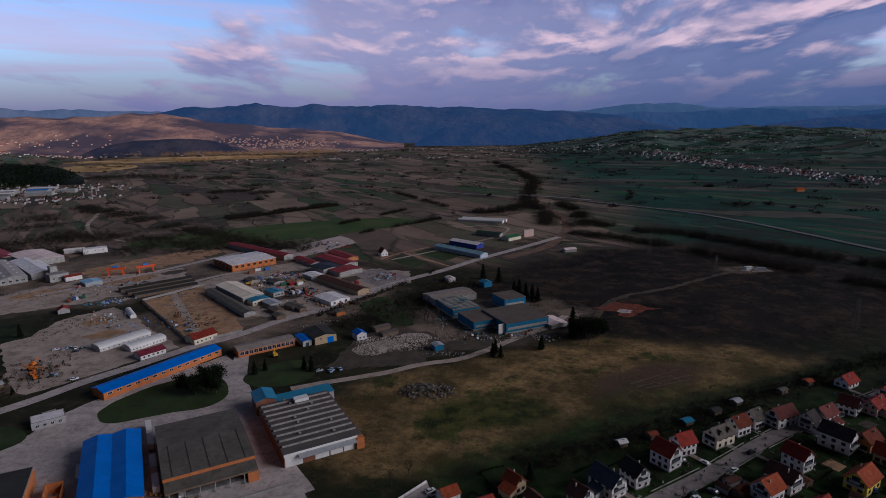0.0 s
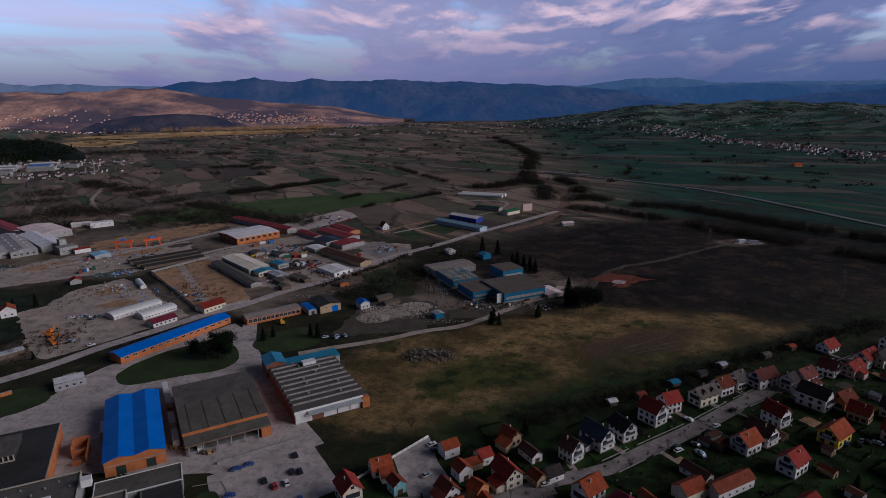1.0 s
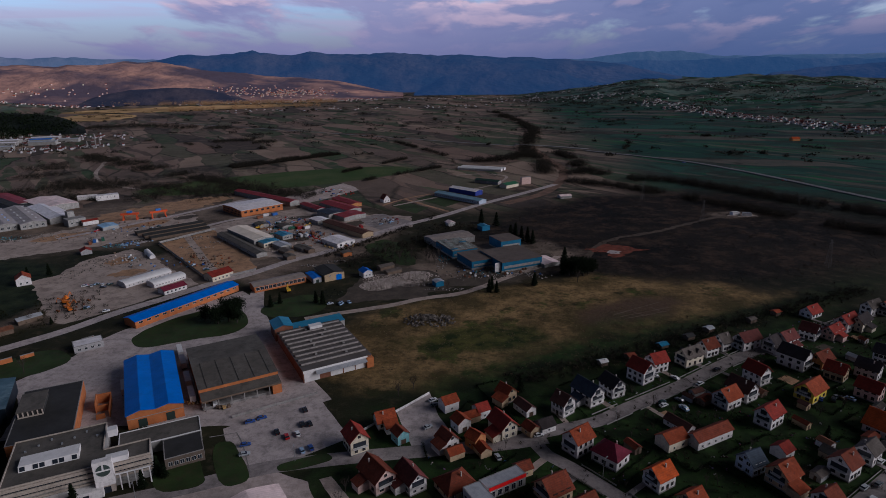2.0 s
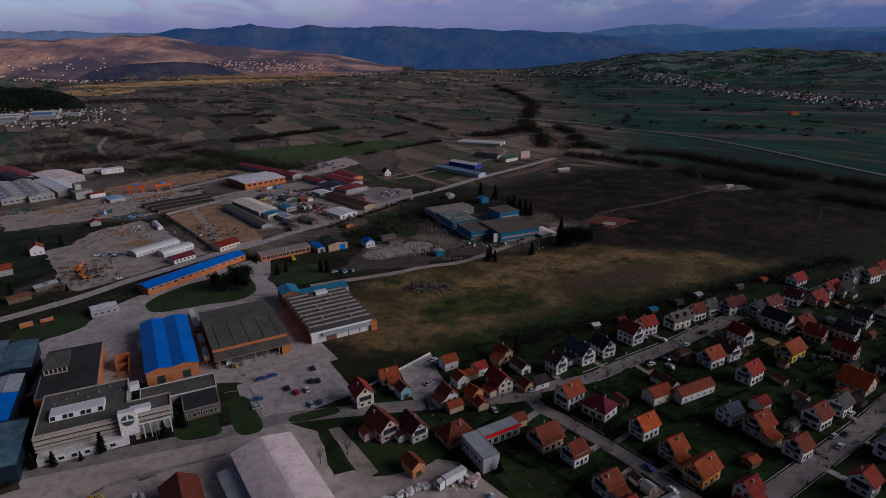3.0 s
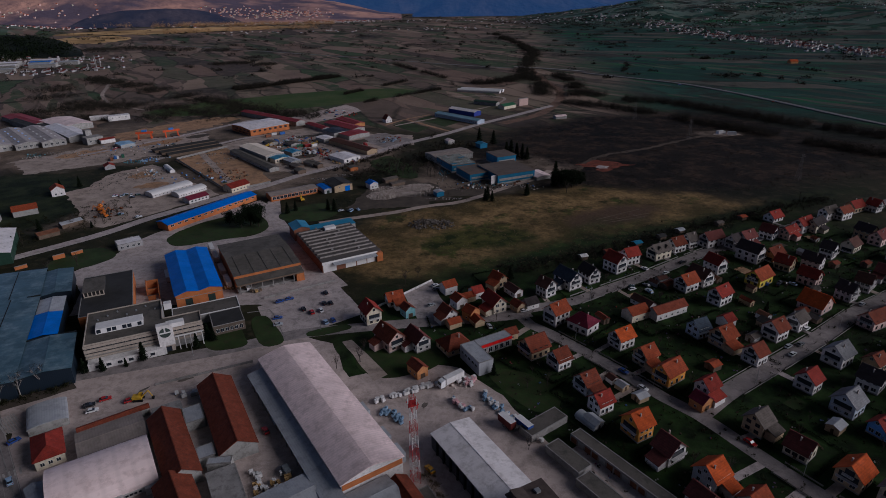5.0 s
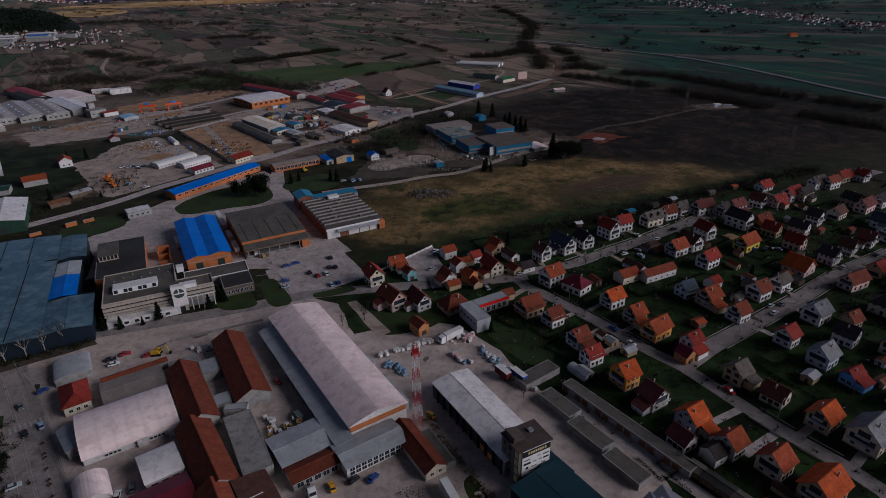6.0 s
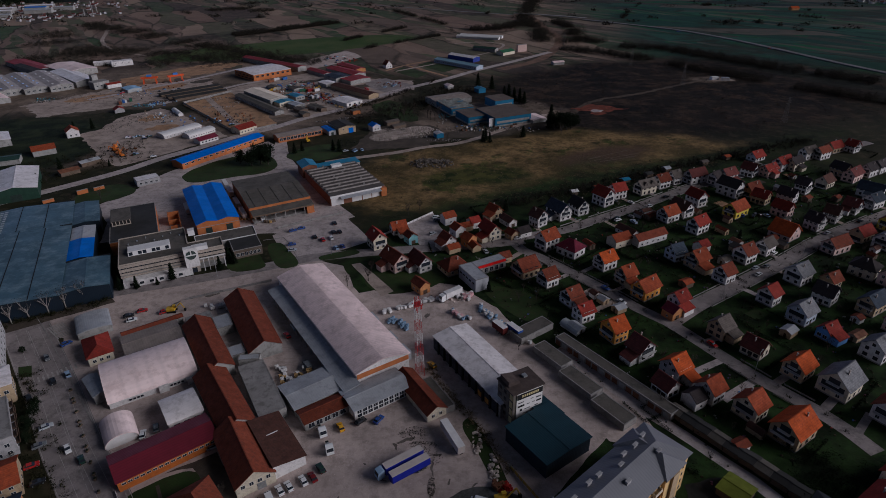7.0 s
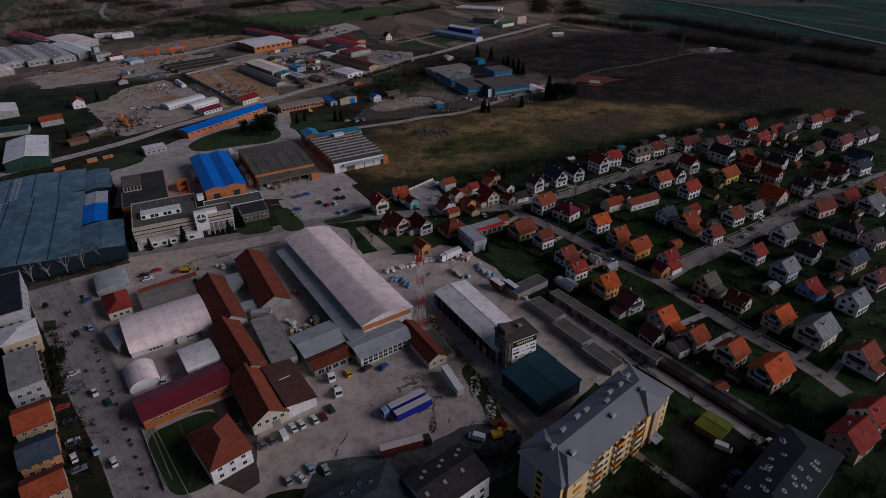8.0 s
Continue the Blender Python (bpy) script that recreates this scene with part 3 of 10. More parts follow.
# dark patches paint cloud shadow, the light tone paints sunshine
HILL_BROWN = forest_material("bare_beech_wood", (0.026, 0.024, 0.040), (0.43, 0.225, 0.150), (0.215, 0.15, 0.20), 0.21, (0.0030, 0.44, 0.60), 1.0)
# blue emission of these ridges stands in for haze, layer by layer
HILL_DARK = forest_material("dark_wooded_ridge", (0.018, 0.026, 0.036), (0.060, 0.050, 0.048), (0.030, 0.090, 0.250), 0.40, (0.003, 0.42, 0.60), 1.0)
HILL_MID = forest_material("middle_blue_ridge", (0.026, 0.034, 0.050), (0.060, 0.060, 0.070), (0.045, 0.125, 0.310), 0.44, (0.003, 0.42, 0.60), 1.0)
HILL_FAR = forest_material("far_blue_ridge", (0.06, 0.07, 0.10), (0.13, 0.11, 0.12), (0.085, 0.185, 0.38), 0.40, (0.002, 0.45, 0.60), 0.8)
WOOD_NEAR = forest_material("dark_wooded_knoll", (0.010, 0.014, 0.014), (0.026, 0.028, 0.024), (0.08, 0.10, 0.16), 0.0)
# dark tone that paints cloud shadow on the lower hills
SHADE_FOOT = forest_material("shaded_beech_wood", (0.018, 0.018, 0.028), (0.060, 0.044, 0.046), (0.085, 0.10, 0.19), 0.15, (0.006, 0.42, 0.60), 1.0)
# sunlight on the plain, put into a bright straw colour
STRAW = forest_material("dry_straw_meadow", (0.34, 0.215, 0.10), (0.66, 0.42, 0.20), (0.2, 0.2, 0.2), 0.0, (0.006, 0.42, 0.58), 0.0)

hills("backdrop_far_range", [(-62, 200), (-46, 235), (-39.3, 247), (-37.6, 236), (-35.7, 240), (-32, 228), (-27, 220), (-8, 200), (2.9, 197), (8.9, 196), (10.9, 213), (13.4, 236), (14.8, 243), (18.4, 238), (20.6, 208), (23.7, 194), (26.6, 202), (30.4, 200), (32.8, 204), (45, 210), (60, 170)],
      4600, 4900, HILL_FAR, "mountain range on the horizon with painted blue haze", 3.1, 0.10)
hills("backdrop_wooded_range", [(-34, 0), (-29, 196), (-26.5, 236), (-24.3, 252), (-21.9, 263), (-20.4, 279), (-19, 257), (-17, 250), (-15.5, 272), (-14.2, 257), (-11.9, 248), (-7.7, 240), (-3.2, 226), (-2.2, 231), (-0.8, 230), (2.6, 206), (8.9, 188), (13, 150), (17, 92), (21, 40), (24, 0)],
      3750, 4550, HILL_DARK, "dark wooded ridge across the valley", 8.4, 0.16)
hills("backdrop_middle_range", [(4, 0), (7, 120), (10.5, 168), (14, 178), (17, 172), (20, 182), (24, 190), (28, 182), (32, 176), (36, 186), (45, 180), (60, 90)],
      4250, 4580, HILL_MID, "wooded ridge beyond the right-hand hills, haze painted in blue", 4.4, 0.12)
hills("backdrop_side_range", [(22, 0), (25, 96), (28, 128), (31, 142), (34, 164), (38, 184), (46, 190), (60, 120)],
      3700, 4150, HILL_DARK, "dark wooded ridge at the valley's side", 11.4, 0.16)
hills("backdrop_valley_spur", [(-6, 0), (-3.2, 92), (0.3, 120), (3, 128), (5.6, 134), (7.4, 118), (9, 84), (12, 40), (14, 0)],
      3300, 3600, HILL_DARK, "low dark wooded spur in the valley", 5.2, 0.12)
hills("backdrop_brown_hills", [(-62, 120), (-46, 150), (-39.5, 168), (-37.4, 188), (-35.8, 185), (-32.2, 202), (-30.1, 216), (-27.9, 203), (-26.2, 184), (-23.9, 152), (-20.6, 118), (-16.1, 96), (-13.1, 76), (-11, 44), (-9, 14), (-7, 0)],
      3000, 3900, HILL_BROWN, "brown hills with sunlit and cloud-shaded tones in their colour", 1.7, 0.34)
# cloud shadow built as a dark hill before the brown ones
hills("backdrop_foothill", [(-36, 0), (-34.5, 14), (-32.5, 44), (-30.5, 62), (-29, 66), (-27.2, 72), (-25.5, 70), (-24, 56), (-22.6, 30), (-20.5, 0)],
      2950, 3160, SHADE_FOOT, "hill shape standing in for cloud shadow on the brown hills", 6.3, 0.3)
hills("backdrop_near_knoll", [(-64, 40), (-50, 48), (-42, 46), (-39.5, 44), (-37.5, 38), (-35.8, 24), (-34.6, 0)],
      1680, 1860, WOOD_NEAR, "dark wooded knoll behind the works town", 2.9, 0.2)


def far_meadow(name, label, a0, a1, r0, r1, seed):
    """Meadow on the plain with sunlight put into its straw colour, and an uneven edge."""
    s = Shape()
    n = 40
    for i in range(n + 1):
        a = radians(a0 + (a1 - a0) * i / n)
        end = math.sin(math.pi * i / n) ** 0.5
        mid, half = (r0 + r1) / 2, (r1 - r0) / 2 * end
        for j in range(7):
            r = mid + half * (j / 3 - 1) * (1 + 0.35 * noise.noise(Vector((i * 0.4, seed, j // 4))))
            x, y = r * math.sin(a), r * math.cos(a)
            s.v.append((x, y, ground_height(x, y) + 1.2))
    for i in range(n):
        for j in range(6):
            k = i * 7 + j
            s.f.append((k, k + 7, k + 8, k + 1))
            s.m.append(0)
    return tagged(new(name, s.mesh(name, STRAW)), label, "meadow", kind="structure")


far_meadow("ground_dry_meadow", "meadow at the foot of the hills, sunlight put into a straw colour", -36.5, -30.5, 2080, 2420, 1.3)
far_meadow("ground_tawny_meadow", "strip along the foot of the hills, sunlight put into a tawny colour", -36, -17, 2420, 2760, 4.1)

# ---- roads and paved ground ----
strip("road_upper", [(-440, 60), (-330, 168), (-285, 218), (-252, 256), (-238, 275), (-226, 297), (-205, 326), (-186, 354), (-169, 371), (-147, 404), (-116, 439), (-83, 499), (-35, 554), (2, 604), (59, 671), (100, 722)], 8.5, 0.06, PAVING, "pale dusty road through the works area")
strip("road_factory", [(-260, 75), (-207, 96), (-161, 119), (-133, 130), (-100, 144), (-79, 154), (-40, 163), (6, 171), (28, 177)], 8, 0.07, ASPHALT, "worn grey street past the offices")
strip("road_housing_main", [(14, 172), (26, 180), (50, 189), (67, 201), (96, 221), (123, 242), (143, 256), (178, 276), (230, 306), (300, 347)], 7.2, 0.08, ASPHALT, "grey residential street between houses")
strip("road_housing_side", [(22, 176), (27, 166), (35, 159), (49, 144), (63, 128), (73, 115), (83, 105), (88, 98), (99, 81), (109, 67), (119, 55), (124.5, 46), (128.5, 37)], 6.2, 0.09, ASPHALT, "narrow residential street between gardens")
strip("road_housing_back", [(83, 104), (100, 119), (123, 136), (154, 159), (184, 183), (228, 211), (290, 250), (350, 288)], 8, 0.10, ASPHALT, "grey residential street past gardens")
strip("road_boulevard", [(-214, 122), (-180, 86), (-150, 55), (-128, 31), (-105, 8), (-87, -12), (-60, -40)], 17, 0.05, ASPHALT, "wide worn boulevard with faded lines")
strip("lane_yard", [(-268, 478), (-236, 432), (-208, 392), (-178, 356)], 6, 0.05, GRAVEL, "pale gravel lane beside a walled yard", ragged=0.5)
strip("lane_works", [(-150, 338), (-136, 300), (-113, 262), (-94, 232), (-70, 200)], 9, 0.045, PAVING, "concrete lane between factory halls", ragged=0.3)
strip("lane_gantry", [(-380, 462), (-345, 510), (-316, 552), (-284, 606), (-262, 642)], 7, 0.055, PAVING, "pale road past the gantry cranes", ragged=0.5)
strip("lane_orange_works", [(-300, 446), (-276, 486), (-252, 528), (-232, 548)], 6, 0.058, PAVING, "pale lane to the orange works", ragged=0.4)
strip("railway_track", [(30, 610), (75, 660), (103, 725), (120, 790), (124, 860), (114, 950), (106, 1040), (100, 1110)], 13, 0.05, material("rail_ballast", (0.19, 0.110, 0.074), rough=0.98, vary=0.4, scale=0.08, dirt=(0.08, 0.06, 0.05), speck=0.4), "brown rail embankment", "railway", ragged=0.8)
strip("road_highway", [(190, 1040), (235, 998), (318, 915), (366, 832), (402, 742), (440, 631), (520, 450), (600, 300)], 8, 0.9, material("dull_highway", (0.15, 0.145, 0.15), rough=0.9, vary=0.3, scale=0.05), "two-lane highway on a low bank", thick=1.2)
strip("road_bridge", [(196, 1036), (147, 1071), (102, 1096), (72, 1112)], 8, 3.6, CONCRETE, "concrete road bridge over the railway", "bridge", thick=1.2)
strip("lane_plain", [(72, 1112), (-52, 1181), (-190, 1267), (-450, 1425), (-850, 1654), (-1030, 1762)], 7, 0.10, material("dull_highway", (0.15, 0.145, 0.15), rough=0.9, vary=0.3, scale=0.05), "pale country road over the plain", ragged=0.5)
strip("lane_field", [(-664, 996), (-652, 985), (-607, 893), (-569, 815), (-524, 754), (-490, 722), (-430, 690)], 5.5, 0.05, GRAVEL, "pale winding field track", ragged=1.0)

# ---- halls ----
def window_mesh(w, h, frame_mat=FRAME):
    s = Shape().box(-w / 2, w / 2, -0.06, 0.05, 0, h, 0)
    s.box(-w / 2 + 0.08, -0.04, -0.075, -0.065, 0.08, h - 0.08, 1).box(0.04, w / 2 - 0.08, -0.075, -0.065, 0.08, h - 0.08, 1)
    return s.mesh("window", [frame_mat, GLASS])


WIN = {}


def windows(parent, x0, x1, y, z, n, w, h, turn=0.0, frame_mat=FRAME):
    """n windows in a row along a wall that faces -y before it is turned about the thing's middle."""
    key = (round(w, 2), round(h, 2), frame_mat.name)
    if key not in WIN:
        WIN[key] = window_mesh(w, h, frame_mat)
    for i in range(n):
        x = x0 + (x1 - x0) * (i + 0.5) / n
        part("window", WIN[key], None, parent, at=pose(0, 0, 0, 0, 0, turn) @ pose(x, y, z))


def walls(w, l, h, ridge=0.0, along="y", mi=0):
    """A closed body w by l; with gables under a ridge that runs along one axis."""
    s = Shape()
    if ridge <= h:
        return s.box(-w / 2, w / 2, -l / 2, l / 2, 0, h, mi)
    half, length = (w / 2, l / 2) if along == "y" else (l / 2, w / 2)
    prof = [(-half, 0), (half, 0), (half, h), (0, ridge - 0.02), (-half, h)]
    return s.prism(prof, along, -length, length, mi)


def roof_slope(half, run, h, ridge, over, side, along, thick=0.22, end=0.4):
    """One slope of a gable roof; half: span from ridge to wall."""
    k = (ridge - h) / half
    e, z0 = half + over, h - k * over
    prof = [(side * e, z0), (0.0, ridge), (0.0, ridge + thick), (side * e, z0 + thick)]
    return Shape().prism(prof if side < 0 else prof[::-1], along, -run / 2 - end, run / 2 + end)


def gable_roof(parent, w, l, h, ridge, along, mat, over=0.5, end=0.4, thick=0.22):
    half, run = (w / 2, l) if along == "y" else (l / 2, w)
    for side in (-1, 1):
        part("roof_slope", roof_slope(half, run, h, ridge, over, side, along, thick, end), mat, parent)
    cap = Shape()
    if along == "y":
        cap.box(-0.18, 0.18, -run / 2 - end, run / 2 + end, ridge + thick - 0.06, ridge + thick + 0.08)
    else:
        cap.box(-run / 2 - end, run / 2 + end, -0.18, 0.18, ridge + thick - 0.06, ridge + thick + 0.08)
    part("ridge_cap", cap, mat, parent)


def flat_roof(parent, w, l, h, mat, rim_mat=CONCRETE, rim=0.22):
    part("roof", Shape().box(-w / 2 + 0.3, w / 2 - 0.3, -l / 2 + 0.3, l / 2 - 0.3, h + 0.004, h + 0.14), mat, parent)
    s = Shape().box(-w / 2 - 0.05, w / 2 + 0.05, -l / 2 - 0.05, -l / 2 + 0.3, h, h + rim).box(-w / 2 - 0.05, w / 2 + 0.05, l / 2 - 0.3, l / 2 + 0.05, h, h + rim)
    s.box(-w / 2 - 0.05, -w / 2 + 0.3, -l / 2 + 0.3, l / 2 - 0.3, h, h + rim).box(w / 2 - 0.3, w / 2 + 0.05, -l / 2 + 0.3, l / 2 - 0.3, h, h + rim)
    part("parapet", s, rim_mat, parent)


def arch_roof(parent, w, l, h, rise, along, mat, n=14, over=0.3, thick=0.2):
    half, run = (w / 2, l) if along == "y" else (l / 2, w)
    half += over
    prof = [(half * math.cos(math.pi * i / n), h + rise * math.sin(math.pi * i / n)) for i in range(n + 1)]
    prof += [((half - thick) * math.cos(math.pi * i / n), h + (rise - thick) * math.sin(math.pi * i / n) - 0.01) for i in range(n, -1, -1)]
    part("roof", Shape().prism(prof, along, -run / 2 - over, run / 2 + over), mat, parent)
    inner = [((half - thick - 0.05) * math.cos(math.pi * i / n), h + (rise - thick - 0.05) * math.sin(math.pi * i / n)) for i in range(n + 1)]
    return inner


def hip_roof(parent, w, l, h, ridge, mat, over=0.6, thick=0.2):
    x, y = w / 2 + over, l / 2 + over
    r = max(0.3, (max(w, l) - min(w, l)) / 2 + 0.6)
    a, b = ((-r, 0), (r, 0)) if w >= l else ((0, -r), (0, r))
    lo = [(-x, -y, h), (x, -y, h), (x, y, h), (-x, y, h)]
    A, B = (*a, ridge), (*b, ridge)
    if w >= l:
        faces = [[lo[0], lo[1], B, A], [lo[1], lo[2], B], [lo[2], lo[3], A, B], [lo[3], lo[0], A]]
    else:
        faces = [[lo[0], lo[1], A], [lo[1], lo[2], B, A], [lo[2], lo[3], B], [lo[3], lo[0], A, B]]
    for f in faces:
        up = [(p[0], p[1], p[2] + thick) for p in f]
        n = len(f)
        s = Shape().add(list(f) + up, [tuple(range(n))[::-1], tuple(range(n, 2 * n))] + [(i, (i + 1) % n, n + (i + 1) % n, n + i) for i in range(n)])
        part("roof_slope", s, mat, parent)


def hall(name, x, y, w, l, turn, h, ridge, wall, roof, label, category="building", style="gable", along="y", win=None, over=0.4, doors=()):
    b = thing(name, label, category, pose(x, y, 0, 0, 0, turn))
    if style == "gable":
        part("wall", walls(w, l, h, ridge, along), wall, b)
        gable_roof(b, w, l, h, ridge, along, roof, over)
    elif style == "flat":
        part("wall", walls(w, l, h), wall, b)
        flat_roof(b, w, l, h, roof)
    elif style == "hip":
        part("wall", walls(w, l, h), wall, b)
        hip_roof(b, w, l, h, ridge, roof)
    elif style == "arch":
        inner = arch_roof(b, w, l, h, ridge - h, along, roof)
        half, run = (w / 2, l) if along == "y" else (l / 2, w)
        prof = [(-half, 0), (half, 0)] + [(max(-half, min(half, u)), z) for u, z in inner]
        part("wall", Shape().prism(prof, along, -run / 2, run / 2), wall, b)
    for side, n, z, ww, wh in win or ():
        t = {"f": 0, "r": 90, "b": 180, "l": 270}[side]
        run, dep = (w, l) if side in "fb" else (l, w)
        windows(b, -run / 2 + 0.8, run / 2 - 0.8, -dep / 2, z, n, ww, wh, t)
    for side, off, dw, dh, mat in doors:
        t = {"f": 0, "r": 90, "b": 180, "l": 270}[side]
        dep = l if side in "fb" else w
        d = Shape().box(off - dw / 2, off + dw / 2, -dep / 2 - 0.08, -dep / 2 + 0.05, 0, dh)
        for i in range(1, int(dh / 0.5)):
            d.box(off - dw / 2 + 0.05, off + dw / 2 - 0.05, -dep / 2 - 0.11, -dep / 2 - 0.08, i * 0.5, i * 0.5 + 0.06)
        part("door", d, mat, b, at=pose(0, 0, 0, 0, 0, t))
    return b


DOOR_DARK = material("dark_green_door", (0.025, 0.04, 0.035), rough=0.7, bump=0)
DOOR_WHITE = material("white_door", (0.5, 0.5, 0.5), rough=0.7, bump=0)
ROOF_MAROON = material("maroon_sheet", (0.15, 0.016, 0.030), rough=0.6, vary=0.2, scale=0.15, bump=0.3, ribs=("Y", 0.9, 0.3))
ROOF_REDSHED = material("oxide_red_sheet", (0.25, 0.028, 0.034), rough=0.7, vary=0.25, scale=0.1, bump=0.3, ribs=("X", 0.9, 0.3))
ROOF_TAN = material("tan_sheet", (0.80, 0.69, 0.58), rough=0.7, vary=0.2, scale=0.1, bump=0.3, ribs=("X", 0.9, 0.3))
GREY_WALL = material("grey_render", (0.33, 0.32, 0.31), rough=0.9, vary=0.25, scale=0.2, dirt=(0.16, 0.15, 0.14))
WHITE_WALL = wall_mat("white")
BLUE_WALL = material("blue_cladding", (0.010, 0.135, 0.26), rough=0.6, vary=0.2, scale=0.15, ribs=("X", 0.8, 0.3))
TEAL_ROOF = material("teal_sheet", (0.02, 0.19, 0.33), rough=0.5, vary=0.15, scale=0.15, ribs=("X", 0.8, 0.3))
GLASS_ROOF = material("blue_grey_glazed_roof", (0.052, 0.108, 0.146), rough=0.5, vary=0.35, scale=0.06, fine=0.8, bump=0.15, dirt=(0.15, 0.21, 0.245), ribs=("Y", 3.0, 0.22), spec=0.3, speck=0.25)
NAVY = material("navy_sheet", (0.010, 0.018, 0.030), rough=0.6, vary=0.2, scale=0.1, ribs=("X", 0.7, 0.3))

# --- works in front of the road
hall("long_workshop", -186.5, 309.5, 73, 12, 59.7, 4.4, 5.8, BRICK_ORANGE, METAL_BLUE, "long orange brick workshop with a blue sheet roof", along="x", win=(("f", 14, 2.4, 2.6, 1.3),))
hall("workshop_tan_roof", -139, 349.4, 36.5, 11.3, 36.8, 4.2, 5.2, BRICK_ORANGE, material("weathered_sheet", (0.27, 0.225, 0.205), rough=0.85, vary=0.25, scale=0.1, dirt=(0.16, 0.135, 0.12), ribs=("X", 0.9, 0.25)), "orange brick workshop with a grey-brown roof", along="x", win=(("f", 12, 1.3, 2.5, 2.2),))
hall("office_rear_hall", -182.3, 178, 23, 45.5, 29, 7, 7, BRICK_ORANGE, BITUMEN_DARK, "brick rear hall with black flat roof", style="flat")
# tan wall darkened; its shade is put into the panel colour
hall("black_roofed_pavilion", -114.8, 160.2, 14.0, 13.6, 30, 4.6, 4.6, material("shaded_brown_panel", (0.13, 0.10, 0.08), rough=0.85, vary=0.2, dirt=(0.07, 0.055, 0.045)), BITUMEN_DARK, "brown pavilion with a black flat roof", style="flat", win=(("f", 6, 1.2, 1.6, 1.8), ("r", 5, 1.2, 1.6, 1.8)))
hall("glazed_hall", -219.4, 123.2, 58, 76, 28.5, 8, 9.6, NAVY, GLASS_ROOF, "large hall under a blue-grey glazed roof")
hall("glazed_hall", -174.8, 122.2, 18.6, 28.8, 29, 7.6, 8.6, NAVY, GLASS_ROOF, "lower hall bay under a blue-grey sheet roof")
hall("glazed_hall", -242.5, 174, 49, 35, 29.5, 8, 9.4, NAVY, GLASS_ROOF, "rear hall bay under a blue-grey sheet roof")
hall("side_bay_hall", -215, 187.7, 13.4, 30, 31, 7.4, 8.2, NAVY, GLASS_ROOF, "narrow hall bay under a blue-grey sheet roof")
hall("side_bay_hall", -201.4, 163.4, 10.4, 15.6, 28.5, 7.2, 7.9, NAVY, METAL_GREY, "small hall bay under a plain grey sheet roof")
hall("blue_panel_hall", -192.3, 146.4, 10.6, 22.0, 28.5, 7.2, 7.9, NAVY, METAL_BLUE, "hall bay under a vivid blue sheet roof")
hall("navy_store", 26, 35.6, 18.6, 18.4, 38, 6.0, 6.4, NAVY, material("dark_teal_sheet", (0.010, 0.038, 0.055), rough=0.6, vary=0.2, scale=0.1, ribs=("X", 0.7, 0.3)), "dark navy sheet-clad store")
ns = bpy.data.objects["navy_store"]
part("canopy", Shape().box(3.6, 10.6, 3.2, 16.2, 5.3, 5.6), MATS["dark_teal_sheet"], ns, "flat teal canopy behind the store")
for x_, y_ in ((10.2, 3.6), (10.2, 15.8), (4.2, 15.8)):
    part("canopy_post", Shape().box(x_ - 0.12, x_ + 0.12, y_ - 0.12, y_ + 0.12, 0, 5.3), STEEL, ns)
hall("tile_shed", -88.8, 93.6, 12.3, 43, 33, 4.5, 8, GREY_WALL, tile_mat("brown"), "long shed with a brown-orange tile roof")
hall("tile_shed", -100.3, 76.8, 10.7, 35.6, 36, 4.5, 8, GREY_WALL, tile_mat("brown"), "long shed with a weathered tile roof")
hall("tile_shed", -83, 48, 11, 33, 38, 4.5, 8, GREY_WALL, tile_mat("brown"), "tile-roofed shed between stores")
hall("tile_warehouse", -68.0, 25.0, 11.6, 25.5, 36, 4.2, 8, wall_mat("cream"), tile_mat("brown"), "cream gabled warehouse with brown-orange tiles", win=(("f", 4, 3.0, 1.3, 1.3),), doors=(("f", 1.5, 2.6, 2.6, STEEL),))
tent = hall("tent_hall", -117.4, 63.4, 29.4, 23.4, 36.3, 2.4, 7.4, WHITE_WALL, FABRIC, "white arched hall with a stained fabric roof", style="arch", along="x")
for x0 in (-8.5, 5.0):
    for k in range(4):
        part("window", Shape().box(x0 + k * 1.25, x0 + 0.85 + k * 1.25, -12.06, -12.0, 1.0, 1.7), GLASS, tent)
part("porch", Shape().box(1.2, 4.4, -12.9, -11.75, 0, 2.7), WHITE_WALL, tent)
part("porch", Shape().box(10.6, 14.2, -13.6, -11.75, 0, 2.4), WHITE_WALL, tent)
hall("maroon_store", -93.6, 26.3, 29.4, 12.5, 40.5, 4, 5.5, material("orange_render", (0.46, 0.13, 0.025), rough=0.88, vary=0.2, dirt=(0.30, 0.09, 0.02)), ROOF_MAROON, "long orange store with a maroon sheet roof", along="x", win=(("f", 16, 2.2, 1.3, 0.9),))
hall("hip_villa", -72.4, 3.2, 12.2, 17, 44, 6, 9.5, WHITE_WALL, tile_mat("brown"), "white villa with a hipped brown tile roof", style="hip", win=(("f", 3, 1.2, 1.3, 1.4), ("f", 3, 4.0, 1.3, 1.2), ("r", 4, 1.2, 1.3, 1.4), ("r", 4, 4.0, 1.3, 1.2)))
hall("orange_works", -241, 576.5, 47, 43, 47.5, 6.6, 7.8, BRICK_ORANGE, METAL_WHITE, "orange brick works with a white sheet roof", along="x")

# ---- houses ----
BALCONY = material("balcony_white", (0.6, 0.58, 0.57), rough=0.7, bump=0)
CHIMNEY = material("chimney_brick", (0.42, 0.36, 0.33), rough=0.9, vary=0.3)


